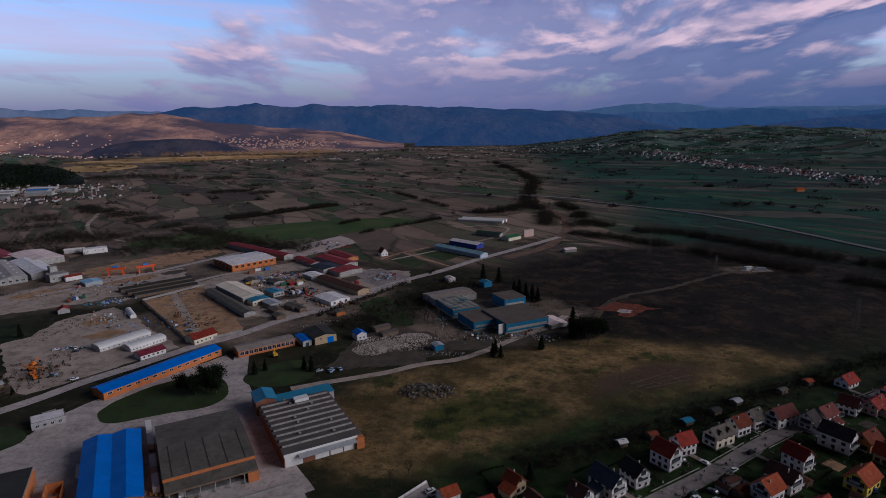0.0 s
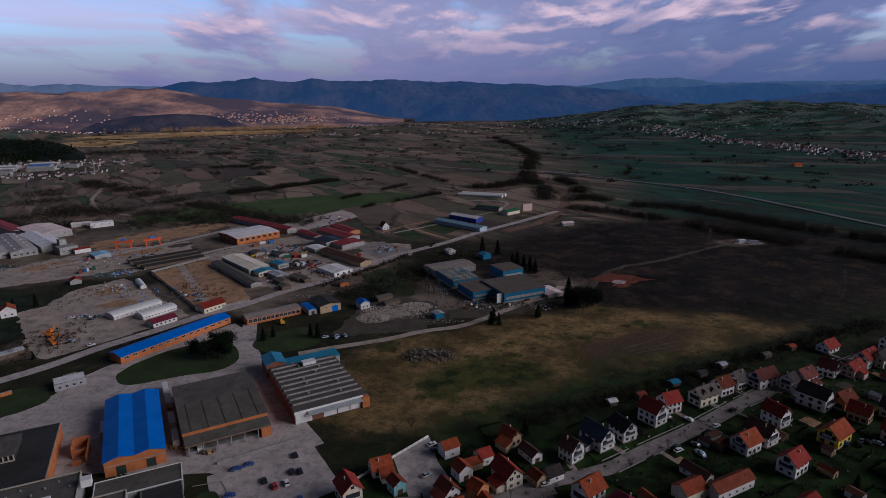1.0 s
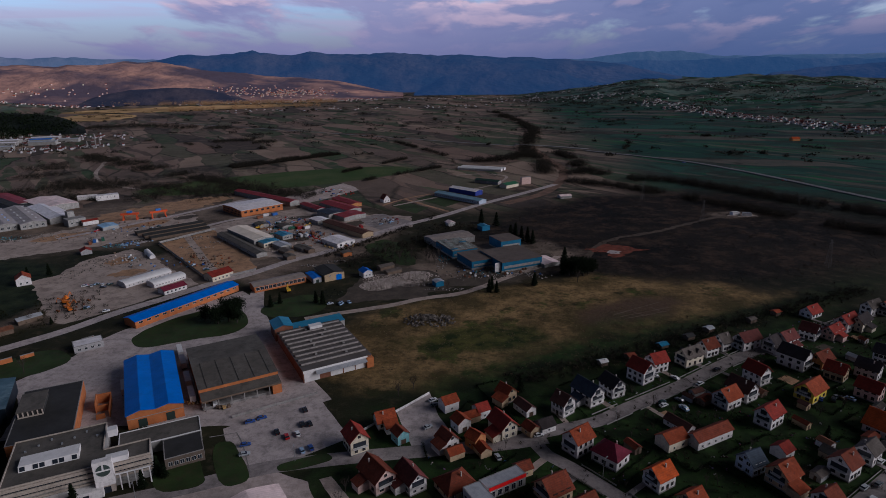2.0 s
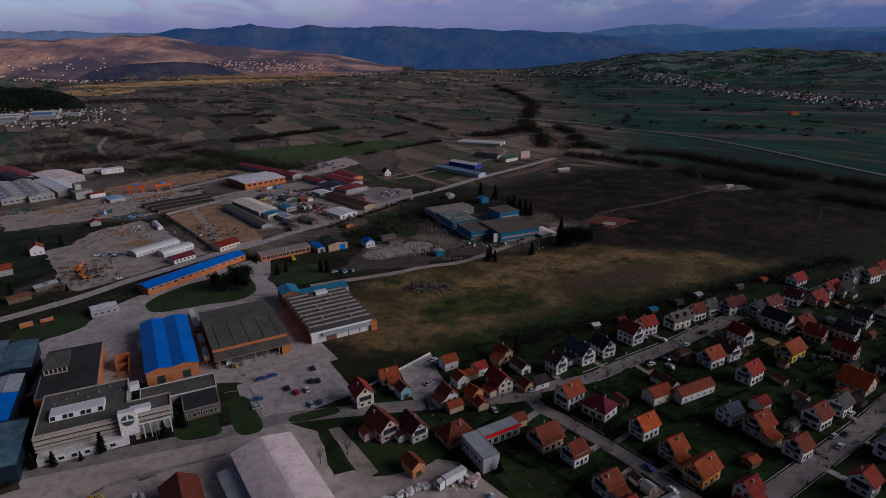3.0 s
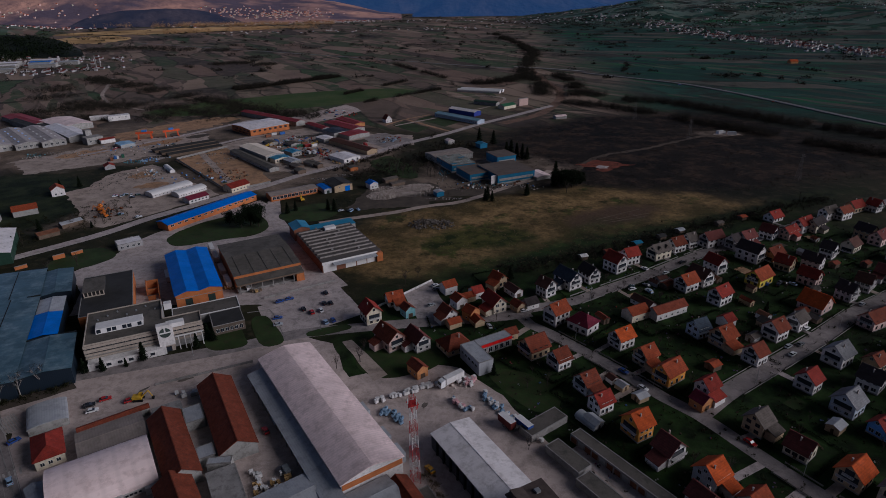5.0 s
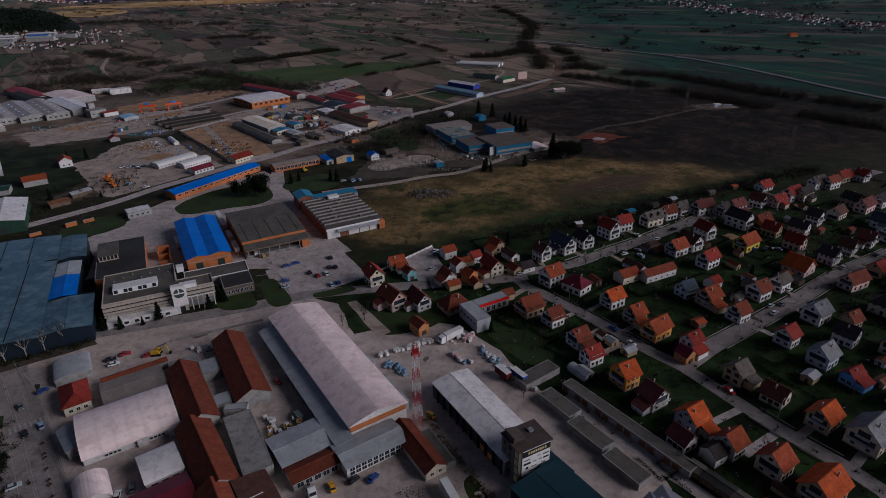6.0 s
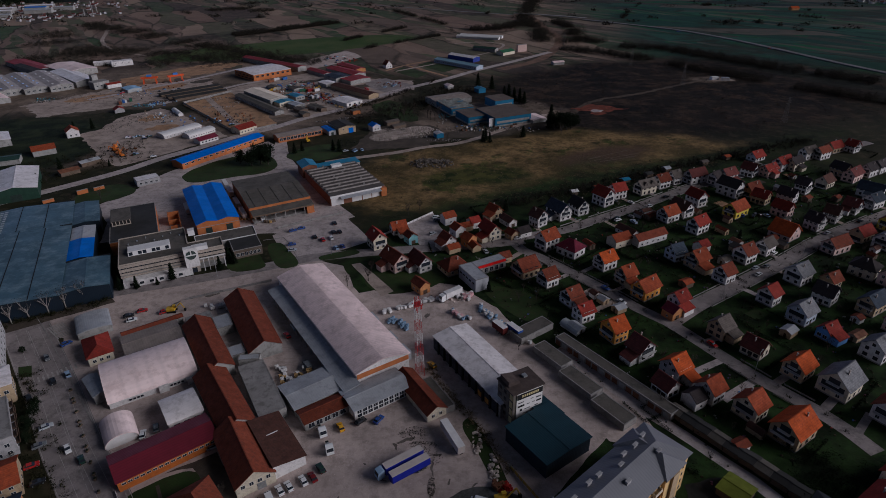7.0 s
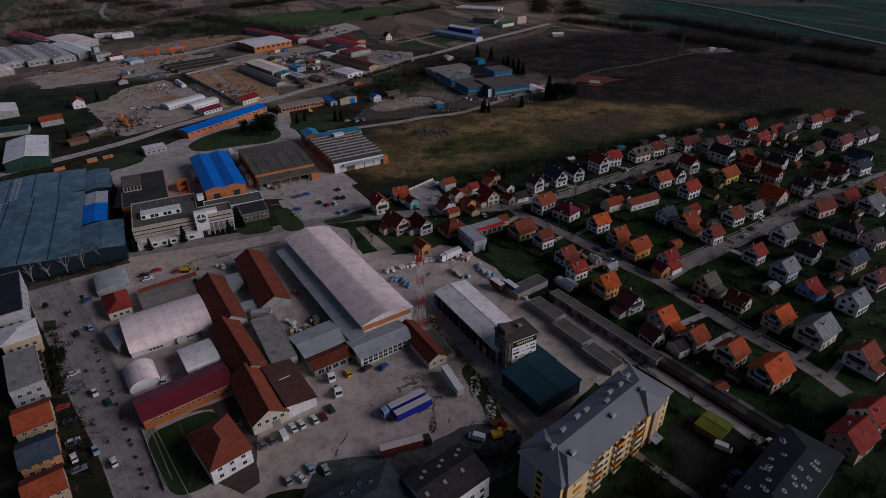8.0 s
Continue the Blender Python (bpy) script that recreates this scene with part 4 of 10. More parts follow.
def house(x, y, turn, length, width, ridge, roof, wall, extra=""):
    two = ridge >= 8
    words = f"{'two-storey' if two else 'single-storey'} {wall} rendered house with {TILE_WORD[roof]} roof"
    if extra == "bal":
        words += " and balconies"
    b = thing("house", words, "house", pose(x, y, 0, 0, 0, turn), "houses of the estate")
    length, width, ridge = length * 0.92, width * 0.93, ridge * 0.98
    eave = max(2.6, ridge - width * 0.39)
    wl_, rf = wall_mat(wall), tile_mat(roof)
    L2, W2 = length - 0.9, width - 1.0
    if extra == "hip":
        L2 = max(L2, W2 + 1.5)
        part("wall", walls(L2, W2, eave), wl_, b)
        hip_roof(b, L2, W2, eave, ridge, rf)
    else:
        part("wall", walls(L2, W2, eave, ridge - 0.1, "x"), wl_, b)
        gable_roof(b, L2, W2, eave, ridge, "x", rf, 0.75, 0.6)
    part("plinth", Shape().box(-L2 / 2 - 0.06, L2 / 2 + 0.06, -W2 / 2 - 0.06, W2 / 2 + 0.06, 0, 0.5), CONCRETE, b)
    rnd = random.Random(int(x * 31 + y * 17))
    cx_, cy_ = rnd.uniform(-0.25, 0.25) * L2, rnd.choice((-1, 1)) * 0.18 * W2
    ztop = ridge + rnd.uniform(0.4, 0.8)
    part("chimney", Shape().box(cx_ - 0.2, cx_ + 0.2, cy_ - 0.2, cy_ + 0.2, eave, ztop - 0.3).box(cx_ - 0.26, cx_ + 0.26, cy_ - 0.26, cy_ + 0.26, ztop - 0.45, ztop - 0.28), CHIMNEY, b)
    floors = [1.1] + ([3.9] if eave > 4.8 else [])
    fm = FRAME_DARK if rnd.random() < 0.5 else FRAME
    seen = [t for t in (0, 90, 180, 270) if math.sin(radians(turn + t - 90)) < 0.35]
    for z in floors:
        for t in seen:
            run, dep, n = (L2, W2, 3) if t in (0, 180) else (W2, L2, 2)
            windows(b, -run / 2 + 0.5, run / 2 - 0.5, -dep / 2, z, n, rnd.choice((1.3, 1.7)), 1.5, t, fm)
    if extra != "hip" and ridge - eave > 2.1:
        for t in (90, 270):
            if t in seen:
                windows(b, -1.3, 1.3, -L2 / 2, eave + 0.6, 1, 1.2, 1.2, t, fm)
    if extra != "hip" and rnd.random() < 0.3:
        aw, al, ah = rnd.uniform(3.2, 4.6), rnd.uniform(4.5, 6.5), rnd.uniform(2.5, 3.2)
        ax, sd = rnd.uniform(-0.2, 0.2) * L2, (-1 if 0 in seen else 1)
        y0, y1 = (-W2 / 2 - aw, -W2 / 2 - 0.01) if sd < 0 else (W2 / 2 + 0.01, W2 / 2 + aw)
        wing = part("side_wing", Shape().box(ax - al / 2, ax + al / 2, y0, y1, 0, ah), wl_, b)
        lo, hi = (y0 - 0.4, y1) if sd < 0 else (y1 + 0.4, y0)
        part("wing_roof", Shape().prism([(lo, ah - 0.1), (hi, ah + 1.5), (hi, ah + 1.7), (lo, ah + 0.1)], "x", ax - al / 2 - 0.3, ax + al / 2 + 0.3), rf, wing)
    if extra == "bal" or (two and extra != "hip" and rnd.random() < 0.6):
        for t in [q for q in (90, 270) if q in seen]:
            for z in floors[-1:] + ([eave + 0.2] if extra == "bal" else []):
                ww = W2 * (0.8 if z < eave else 0.42)
                d = L2 / 2
                s = Shape().box(-ww / 2, ww / 2, -d - 1.25, -d, z - 0.75, z - 0.6)
                s.box(-ww / 2, ww / 2, -d - 1.25, -d - 1.17, z + 0.25, z + 0.32)
                for i in range(5):
                    xx = -ww / 2 + (ww - 0.08) * i / 4
                    s.box(xx, xx + 0.12, -d - 1.25, -d - 1.15, z - 0.6, z + 0.3)
                balc = part("balcony", s, BALCONY, b, at=pose(0, 0, 0, 0, 0, t))
                part("loggia_opening", Shape().box(-ww / 2 + 0.3, ww / 2 - 0.3, -d - 0.1, -d - 0.005, z - 0.58, z + 1.5), GLASS, balc)
    if extra == "dorm":
        for k in (-1, 1):
            part("dormer", Shape().prism([(-1.2, 0), (1.2, 0), (1.2, 1.2), (0, 2.4), (-1.2, 1.2)], "y", -W2 / 2 + 0.4, -0.6), rf, b, at=pose(k * L2 * 0.23, 0, eave + 0.3))
            part("dormer", Shape().prism([(-1.2, 0), (1.2, 0), (1.2, 1.2), (0, 2.4), (-1.2, 1.2)], "y", 0.6, W2 / 2 - 0.4), rf, b, at=pose(k * L2 * 0.23, 0, eave + 0.3))
    part("door", Shape().box(-0.55, 0.55, -W2 / 2 - 0.07, -W2 / 2 + 0.02, 0.3, 2.4), FRAME_DARK, b, at=pose(L2 * 0.02, 0, 0))
    return b


def outbuilding(x, y, turn, length, width, ridge, roof, wall, extra=""):
    b = thing("outbuilding", f"small {wall} outbuilding with {TILE_WORD[roof]} roof", "shed", pose(x, y, 0, 0, 0, turn), "sheds of the estate")
    eave = max(2.3, ridge - width * 0.3)
    part("wall", walls(length - 0.8, width - 0.8, eave, ridge - 0.1, "x"), wall_mat(wall), b)
    gable_roof(b, length - 0.8, width - 0.8, eave, ridge, "x", tile_mat(roof), 0.4, 0.35)
    windows(b, -length / 2 + 1, length / 2 - 1, -(width - 0.8) / 2, 1.0, max(1, int(length / 4)), 1.0, 1.0, 0)
    part("door", Shape().box(-1.1, 1.1, -(length - 0.8) / 2 - 0.06, -(length - 0.8) / 2 + 0.02, 0, 2.1), FRAME_DARK, b, at=pose(0, 0, 0, 0, 0, 90))
    return b


house(10.5, 180.3, -58, 12.4, 9, 9, "red", "cream")
house(39.5, 169.7, 39, 11.3, 9.5, 10.5, "orange", "white")
house(26.6, 142.8, 34, 11.6, 11, 9, "brown", "tan")
house(36.2, 133.9, 35, 8.5, 9, 8.5, "brown", "white")
house(50.8, 163.4, -43, 8.5, 11, 8.5, "maroon", "white", "hip")
house(37.3, 196.0, -48, 8.5, 9, 10, "darkbrown", "white", "bal")
house(49.7, 206.7, -54, 14.1, 10, 10, "slate", "white", "bal")
house(61.9, 212.9, -60, 11.0, 9, 9.5, "dark", "white", "bal")
outbuilding(16.9, 154.7, 29, 6.5, 6, 5, "brown", "tan")
house(-7.8, 145.1, 34, 8.5, 12, 7.5, "brown", "tan", "hip")
outbuilding(-12.6, 197.4, 33, 7.9, 7, 6.5, "orange", "white")
outbuilding(-6.8, 182.6, -56, 7.0, 7, 6.5, "orange", "white")
house(-11.8, 170.6, -54, 8.7, 8, 7, "brown", "white")
outbuilding(-0.7, 171.3, -43, 6.5, 7, 6.5, "orange", "orange")
outbuilding(1.7, 192.6, 31, 6.5, 7, 6, "red", "white")
house(13.2, 206.0, -47, 8.5, 8, 7.5, "orange", "tan")
outbuilding(20.8, 196.3, -56, 10.1, 6, 5, "darkbrown", "white")
outbuilding(28.1, 183.2, 31, 7.7, 7, 5, "dark", "white")
outbuilding(22.1, 180.1, -54, 6.5, 6, 5, "brown", "tan")
house(-48.1, 167.4, -58, 10.9, 9, 10, "red", "cream")
house(-39.0, 183.9, 27, 9.5, 8, 7, "orange", "white")
outbuilding(-31.2, 173.1, -53, 6.6, 6, 6, "brown", "teal")
house(-36.3, 147.1, -49, 14.2, 10, 9.5, "brown", "pink")
house(-23.9, 146.4, -54, 12.6, 8.5, 8.5, "maroonbrown", "white")
outbuilding(-21.9, 125.8, -50, 8.1, 6, 6, "brown", "orange")
house(78.3, 226.1, -52, 11.4, 10, 11, "red", "white", "bal")
house(88.6, 236.2, 26, 10.3, 9, 9.5, "red", "white")
house(107.1, 243.9, 31, 14.1, 9, 9, "graybrown", "cream", "dorm")
house(119.6, 253.8, 29, 10.3, 9, 9, "brown", "white")
house(129.4, 260.3, 31, 8.5, 9, 9, "graybrown", "white")
house(132.4, 226.4, -58, 11.2, 9, 10, "red", "white")
house(119.6, 211.9, -55, 12.5, 10, 9.5, "darkbrown", "white")
house(110.3, 204.9, 33, 11.3, 9.5, 9, "orange", "white", "bal")
house(122.1, 191.1, 37, 11.6, 9, 9.5, "red", "white", "bal")
house(150.2, 212.7, 37, 14.4, 10, 9, "orange", "yellow", "bal")
house(157.8, 242.4, -52, 14.8, 10, 11, "dark", "white")
outbuilding(77.1, 174.4, 30, 11.3, 8, 6.5, "orange", "cream")
outbuilding(93.1, 178.1, 30, 20.4, 7, 6, "brown", "white")
outbuilding(83.8, 186.0, -55, 12.3, 6, 4.5, "darkbrown", "white")
house(101.4, 160.1, 28, 8.5, 9, 8.5, "slate", "lightblue")
outbuilding(117.4, 169.5, 34, 6.8, 7, 5.5, "red", "white")
house(109.6, 153.0, 33, 9.9, 10, 9.5, "orange", "tan", "bal")
house(117.8, 140.0, 34, 8.5, 9, 9, "brown", "white", "bal")
house(134.5, 159.4, 34, 9.9, 9.5, 9.5, "brown", "white")
house(65.3, 150.4, 34, 10.3, 9, 9, "brightorange", "white", "bal")
house(72.3, 137.1, 33, 8.5, 9, 9, "orange", "tan", "bal")
house(78.6, 126.1, 38, 12.5, 9.5, 9, "orange", "amber")
house(44.9, 118.3, 34, 8.5, 9, 8.5, "brown", "white")
house(48.2, 106.5, 33, 8.5, 8, 8, "red", "white")
house(58.4, 93.9, 32, 8.8, 10, 10, "brightorange", "amber")
house(66.0, 82.7, -55, 8.6, 10, 9, "maroonbrown", "white")
house(90.0, 116.2, 36, 8.5, 8, 9, "red", "white")
outbuilding(85.7, 109.5, -55, 6.5, 7, 6, "maroon", "orange")
house(76.2, 72.1, 35, 9.0, 10, 9, "brightorange", "gray")
house(70.0, 62.4, -56, 8.5, 8, 7.5, "maroonbrown", "white")
outbuilding(78.2, 56.8, 32, 6.5, 7, 6, "dark", "white")
house(84.6, 60.4, 36, 8.5, 9, 9, "orange", "white")
house(101.1, 97.2, 36, 8.5, 9, 9, "graybrown", "tan")
house(110.2, 85.9, -49, 9.3, 9, 7.5, "maroonbrown", "cream")
house(130.7, 122.4, 37, 8.5, 9, 9, "red", "white")
house(138.2, 109.2, 36, 10.2, 10, 9.5, "gray", "lightblue")
house(143.1, 97.5, 31, 8.5, 7, 7, "red", "blue")
house(155.2, 124.0, -49, 9.7, 9.5, 9, "dark", "white")
house(171.4, 117.6, 34, 13.2, 9, 9, "slate", "tan")
house(155.1, 85.9, 35, 10.4, 10, 9.5, "gray", "white")
house(120.8, 74.1, 37, 10.4, 9.5, 9, "brightorange", "tan", "bal")
house(131.2, 66.0, 37, 13.4, 12, 10.5, "gray", "cream", "bal")
house(95.3, 52.8, 37, 9.3, 10, 9.5, "orange", "cream")
house(104.8, 43.1, 37, 13.9, 11, 10, "brightorange", "tan", "bal")
house(140.4, 52.3, 36, 10.3, 10, 9.5, "brown", "white")
house(172.9, 102.9, 33, 8.8, 9, 9, "maroonbrown", "pink")
house(116.7, 14.4, 36, 13.0, 11, 10, "red", "tan")
house(128.2, 24.8, 35, 10.5, 11, 9, "red", "white")
house(165.6, 186.4, -52, 13.3, 13, 9, "brightorange", "pink")
house(148.0, 167.8, 38, 9.8, 8, 8.5, "graybrown", "white")
house(183.9, 170.9, 29, 15.0, 9, 8.5, "brown", "pink")
house(185.1, 148.0, -47, 8.9, 11, 9, "dark", "cream", "hip")
house(191.6, 138.2, 30, 9.9, 10, 9.5, "dark", "pink")
house(151.6, 140.8, 34, 10.9, 10, 9.5, "gray", "white")
house(164.0, 136.7, 31, 8.5, 8, 7.5, "brown", "tan")
house(204.1, 184.7, 31, 12.3, 9, 8, "red", "tan")
house(226.6, 198.4, 36, 15.0, 9, 9, "maroonbrown", "yellow")
house(212.2, 176.9, 35, 15.0, 10, 9, "gray", "white")
house(185.9, 196.8, -55, 9.4, 9, 9.5, "dark", "white", "bal")
house(200.0, 206.7, -44, 8.5, 9, 9.5, "darkbrown", "white", "bal")
house(217.0, 218.3, -48, 8.9, 9, 9, "maroonbrown", "white")
house(233.4, 226.6, 31, 12.5, 9, 9, "slate", "white")
house(171.1, 243.3, 33, 12.2, 9, 8, "brown", "orange")
house(171.5, 230.7, -47, 10.1, 9, 8.5, "red", "tan")
house(176.2, 213.4, -51, 11.2, 9, 9, "red", "pink")
house(187.8, 233.1, -48, 11.3, 9, 9, "dark", "white")
house(203.3, 247.1, -48, 8.6, 9, 10, "dark", "white")
house(221.8, 257.5, 38, 11.8, 9, 8, "darkbrown", "cream")
house(182.1, 275.1, -46, 9.7, 9, 9, "maroonbrown", "white")
house(195.0, 276.1, 37, 13.8, 8, 8, "red", "pink")
house(208.7, 287.5, 34, 15.0, 9, 9.5, "red", "white", "bal")
house(198.9, 305.7, 33, 12.3, 9, 7, "red", "white")
house(217.0, 288.1, 39, 15.0, 8, 9, "dark", "cream")
house(236.0, 309.9, 30, 13.8, 8, 9, "graybrown", "white")
house(245.7, 310.1, 31, 12.8, 8, 9, "brown", "white")
house(261.6, 324.8, 29, 13.3, 9, 8, "red", "tan")
house(274.8, 325.3, -59, 8.9, 9, 9, "red", "white", "bal")
house(241.7, 277.7, -61, 11.8, 9, 9, "dark", "tan")
house(244.4, 268.5, 38, 15.0, 9, 9, "maroonbrown", "pink")
house(260.0, 278.1, 35, 15.0, 9, 9, "dark", "white")
house(270.2, 284.1, 38, 15.0, 8, 9, "dark", "white")
house(241.0, 242.5, -44, 15.0, 10, 9, "slate", "white")
house(143.2, 262.4, 27, 14.9, 9, 9.5, "maroonbrown", "white", "bal")
house(154.7, 259.3, 35, 8.5, 8, 9, "dark", "white")
house(164.0, 264.0, 32, 12.4, 9, 9.5, "maroonbrown", "white")

# ---- paved yards, lawns ----
patch("pavement_works", [(-226, 212), (-214, 240), (-212, 262), (-204, 276), (-160, 338), (-140, 318), (-118, 268), (-98, 232), (-74, 202), (-104, 180), (-160, 178), (-196, 166), (-206, 190)], 0.03, PAVING, "cracked pale concrete yard round the halls", "yard")
patch("lawn_oval", [(-195.4, 261), (-194.4, 273), (-185, 291), (-175, 301), (-160, 311), (-148, 304), (-141, 296), (-135, 283), (-140, 269), (-158, 263), (-177, 252), (-186, 251)], 0.10, LAWN, "oval mown lawn with dark evergreen trees", "lawn", 0.3)
patch("lawn_workshop", [(-138, 306), (-130, 322), (-119, 330), (-108, 333), (-94, 313), (-101, 298), (-127, 292)], 0.05, LAWN, "rough lawn behind the halls", "lawn")
patch("lawn_gate", [(-249, 223), (-242, 244), (-225, 248), (-211, 235), (-221, 219), (-240, 212)], 0.05, LAWN, "dark lawn beside the gatehouse", "lawn")
patch("pavement_car_park", [(-107, 178), (-74, 206), (-52, 174), (-75, 155), (-91, 149)], 0.06, PAVING, "pale concrete car park", "car park", 0.2)
patch("lawn_car_park", [(-107.5, 167.7), (-99.5, 170.4), (-91, 159), (-82.5, 146.5), (-93, 141)], 0.09, LAWN, "grass strip beside the car park", "lawn", 0.3)
patch("lawn_office", [(-124, 153), (-110, 161.5), (-104, 152), (-98.5, 143), (-115, 137)], 0.085, LAWN, "dark lawn before the pavilion", "lawn", 0.3)
patch("lawn_car_park_edge", [(-77, 155), (-66, 161), (-58, 164), (-55, 159.5), (-64, 155), (-74, 151)], 0.10, LAWN, "grass strip along the car park", "lawn", 0.3)
patch("pavement_market", [(-206, 94), (-160, 119), (-133, 130), (-100, 144), (-79, 153), (-62, 146), (-50, 122), (-24, 134), (-6, 131), (12, 113), (34, 76), (46, 40), (24, 14), (8, 6), (-19, -2), (-54, -9), (-60, -16), (-90, -20), (-132, 30), (-164, 84)], 0.03, YARD, "worn grey-pink yard of the market and stores", "yard")
patch("pavement_house_lot", [(-36, 195), (-22, 210), (-17, 192), (-8, 173), (-10, 164), (-24, 164)], 0.06, PAVING, "pale paved lot between houses", "car park", 0.2)
patch("lawn_hall_front", [(-199, 91), (-163, 116.5), (-157, 111), (-193, 84)], 0.085, DARK_EARTH, "dark planted strip before the glazed hall", "flower bed", 0.4)
patch("lawn_villa", [(-100, 10), (-91.5, 17), (-82, 22), (-76, 14), (-66, 0), (-74, -9), (-81, -12), (-92, -1)], 0.06, LAWN, "fenced lawn round the villa", "lawn", 0.3)
strip("garden_path", [(-91, 15), (-86, 8), (-80, 2), (-78, -8)], 1.0, 0.075, DARK_EARTH, "worn path through the villa lawn", "path")
# a darker sheet laid over the paler yard
patch("pavement_shaded_lane", [(-43, 1.9), (-32.6, 4.1), (-24, 5.6), (-10.9, 9.2), (-0.5, 17.5), (8, 19), (19, 15), (16, 2), (0, -8), (-20, -22), (-45, -14)], 0.047, material("dark_wet_asphalt", (0.10, 0.098, 0.095), rough=0.9, vary=0.4, scale=0.15, dirt=(0.025, 0.03, 0.024), speck=0.4), "dark lane behind the flats", "lane", 0.6)
patch("ground_villa_alley", [(-91, 19.5), (-84, 24), (-78.6, 28.5), (-64.4, 11.7), (-61, 1), (-58, -6), (-62, -10), (-71, -6), (-66, 1), (-76, 15), (-83, 22)], 0.052, DARK_EARTH, "dark alley beside the villa garden", "alley", 0.5)
patch("lawn_back_garden", [(-52, 148), (-20, 152), (-8, 134), (-34, 120), (-48, 128)], 0.05, LAWN, "dark back gardens", "lawn")
patch("lawn_orchard", [(4, 131), (20, 130), (38, 118), (30, 100), (14, 112)], 0.06, LAWN, "dark green garden", "lawn")
patch("ground_vehicle_yard", [(-322, 351), (-264, 289), (-247, 280), (-232, 300), (-211, 330), (-196, 350), (-243, 391), (-270, 421), (-294, 432), (-314, 402), (-312, 368)], 0.02, GRAVEL, "pale gravel vehicle yard", "yard", 2.0)
patch("ground_walled_yard", [(-278, 447), (-248, 495), (-184, 412), (-166, 380), (-192, 357), (-240, 410)], 0.03, SOIL, "brown earth yard behind a wall", "yard", 1.5)
patch("ground_scrap_yard", [(-262, 500), (-235, 548), (-190, 590), (-120, 560), (-66, 552), (-62, 512), (-96, 466), (-150, 405), (-182, 418)], 0.02, GRAVEL, "gravel yards between sheds", "yard", 3.0)
patch("pavement_truck_park", [(-232, 634), (-226, 648), (-200, 690), (-177, 730), (-160, 712), (-147, 686), (-172, 640), (-200, 598)], 0.05, YARD, "pale paved truck park", "yard", 1.0)
patch("ground_gantry_yard", [(-398, 556), (-360, 610), (-318, 648), (-288, 640), (-300, 600), (-340, 542), (-372, 516)], 0.022, SOIL, "bare brown ground behind the gantry cranes", "yard", 5.0)
patch("ground_rubble_yard", [(-90, 320), (-84, 372), (-62, 392), (-30, 378), (-18, 346), (-40, 326)], 0.02, DARK_EARTH, "stony ground round the rubble", "yard", 3.0)
patch("ground_factory_yard", [(-30, 352), (-6, 380), (40, 378), (66, 392), (58, 430), (46, 420), (38, 372), (8, 352)], 0.03, DARK_EARTH, "stony yard of the derelict factory", "yard", 2.0)
patch("pavement_crossing_lane", [(28, 79), (40, 52), (46, 38), (54, 36), (62, 44), (58, 58), (38, 88)], 0.04, YARD, "worn yard between garage rows", "yard", 0.4)
strip("lane_garages", [(40, 80), (50, 67), (61, 52.7), (73, 39.4), (80, 31), (86, 24), (92, 15)], 4.6, 0.055, PAVING, "pale lane beside the garage rows", ragged=0.3)
strip("lane_block", [(52, 10), (58, 3), (65, -4), (72, -14)], 2.6, 0.05, ASPHALT, "dull path behind the apartment block", ragged=0.4)
# darkening at the view's corner is put into this yard colour
patch("ground_block_yard", [(66, 22), (76, 26), (90, 14), (84, 6), (74, 2), (66, -6), (60, 2)], 0.03, material("damp_dark_yard", (0.030, 0.029, 0.026), rough=0.95, vary=0.5, scale=0.12, dirt=(0.008, 0.010, 0.006), speck=0.4), "parking ground behind the flats, corner darkening in its colour", "yard", 1.5)
patch("ground_steel_yard", [(-430, 440), (-372, 520), (-300, 560), (-262, 505), (-330, 440), (-390, 400)], 0.02, GRAVEL, "bare gravel ground of the steel yard", "yard", 4.0)
strip("lane_meadow", [(-104, 292), (-84, 302), (-57, 314), (-34, 328), (-8, 339), (24, 372), (51, 398), (64, 420)], 5.5, 0.06, GRAVEL, "stony track beside the meadow", ragged=0.8)
strip("lane_farm", [(-92, 598), (-50, 640), (-28, 668), (20, 720), (40, 780), (10, 800), (-30, 790)], 4, 0.07, GRAVEL, "pale farm track", ragged=0.6)
patch("lawn_pitch", [(-95, 598), (-86, 622), (-52, 589), (-64, 563)], 0.05, LAWN, "fenced grass plot", "lawn", 0.4)
patch("lawn_pitch_far", [(-71, 634), (-57, 654), (-18, 619), (-35, 593)], 0.05, LAWN, "fenced grass plot beside the farm halls", "lawn", 0.4)
strip("lane_pitch", [(-104, 600), (-84, 634), (-56, 662)], 3.5, 0.045, SOIL, "pale track beside the grass plots", ragged=0.4)
strip("lane_pitch_middle", [(-84, 634), (-46, 590), (-30, 572)], 4, 0.043, SOIL, "pale track between the grass plots", ragged=0.4)
patch("pavement_pale_yard", [(-120, 545), (-98, 562), (-62, 528), (-68, 510), (-86, 493), (-108, 516)], 0.045, ASPHALT, "worn asphalt yard behind the long sheds", "yard", 1.0)
patch("lawn_roadside", [(-95, 452), (-78, 472), (-52, 420), (-46, 400), (-57, 392), (-92, 428)], 0.03, LAWN, "rough green plot between scrub", "lawn", 2.5)
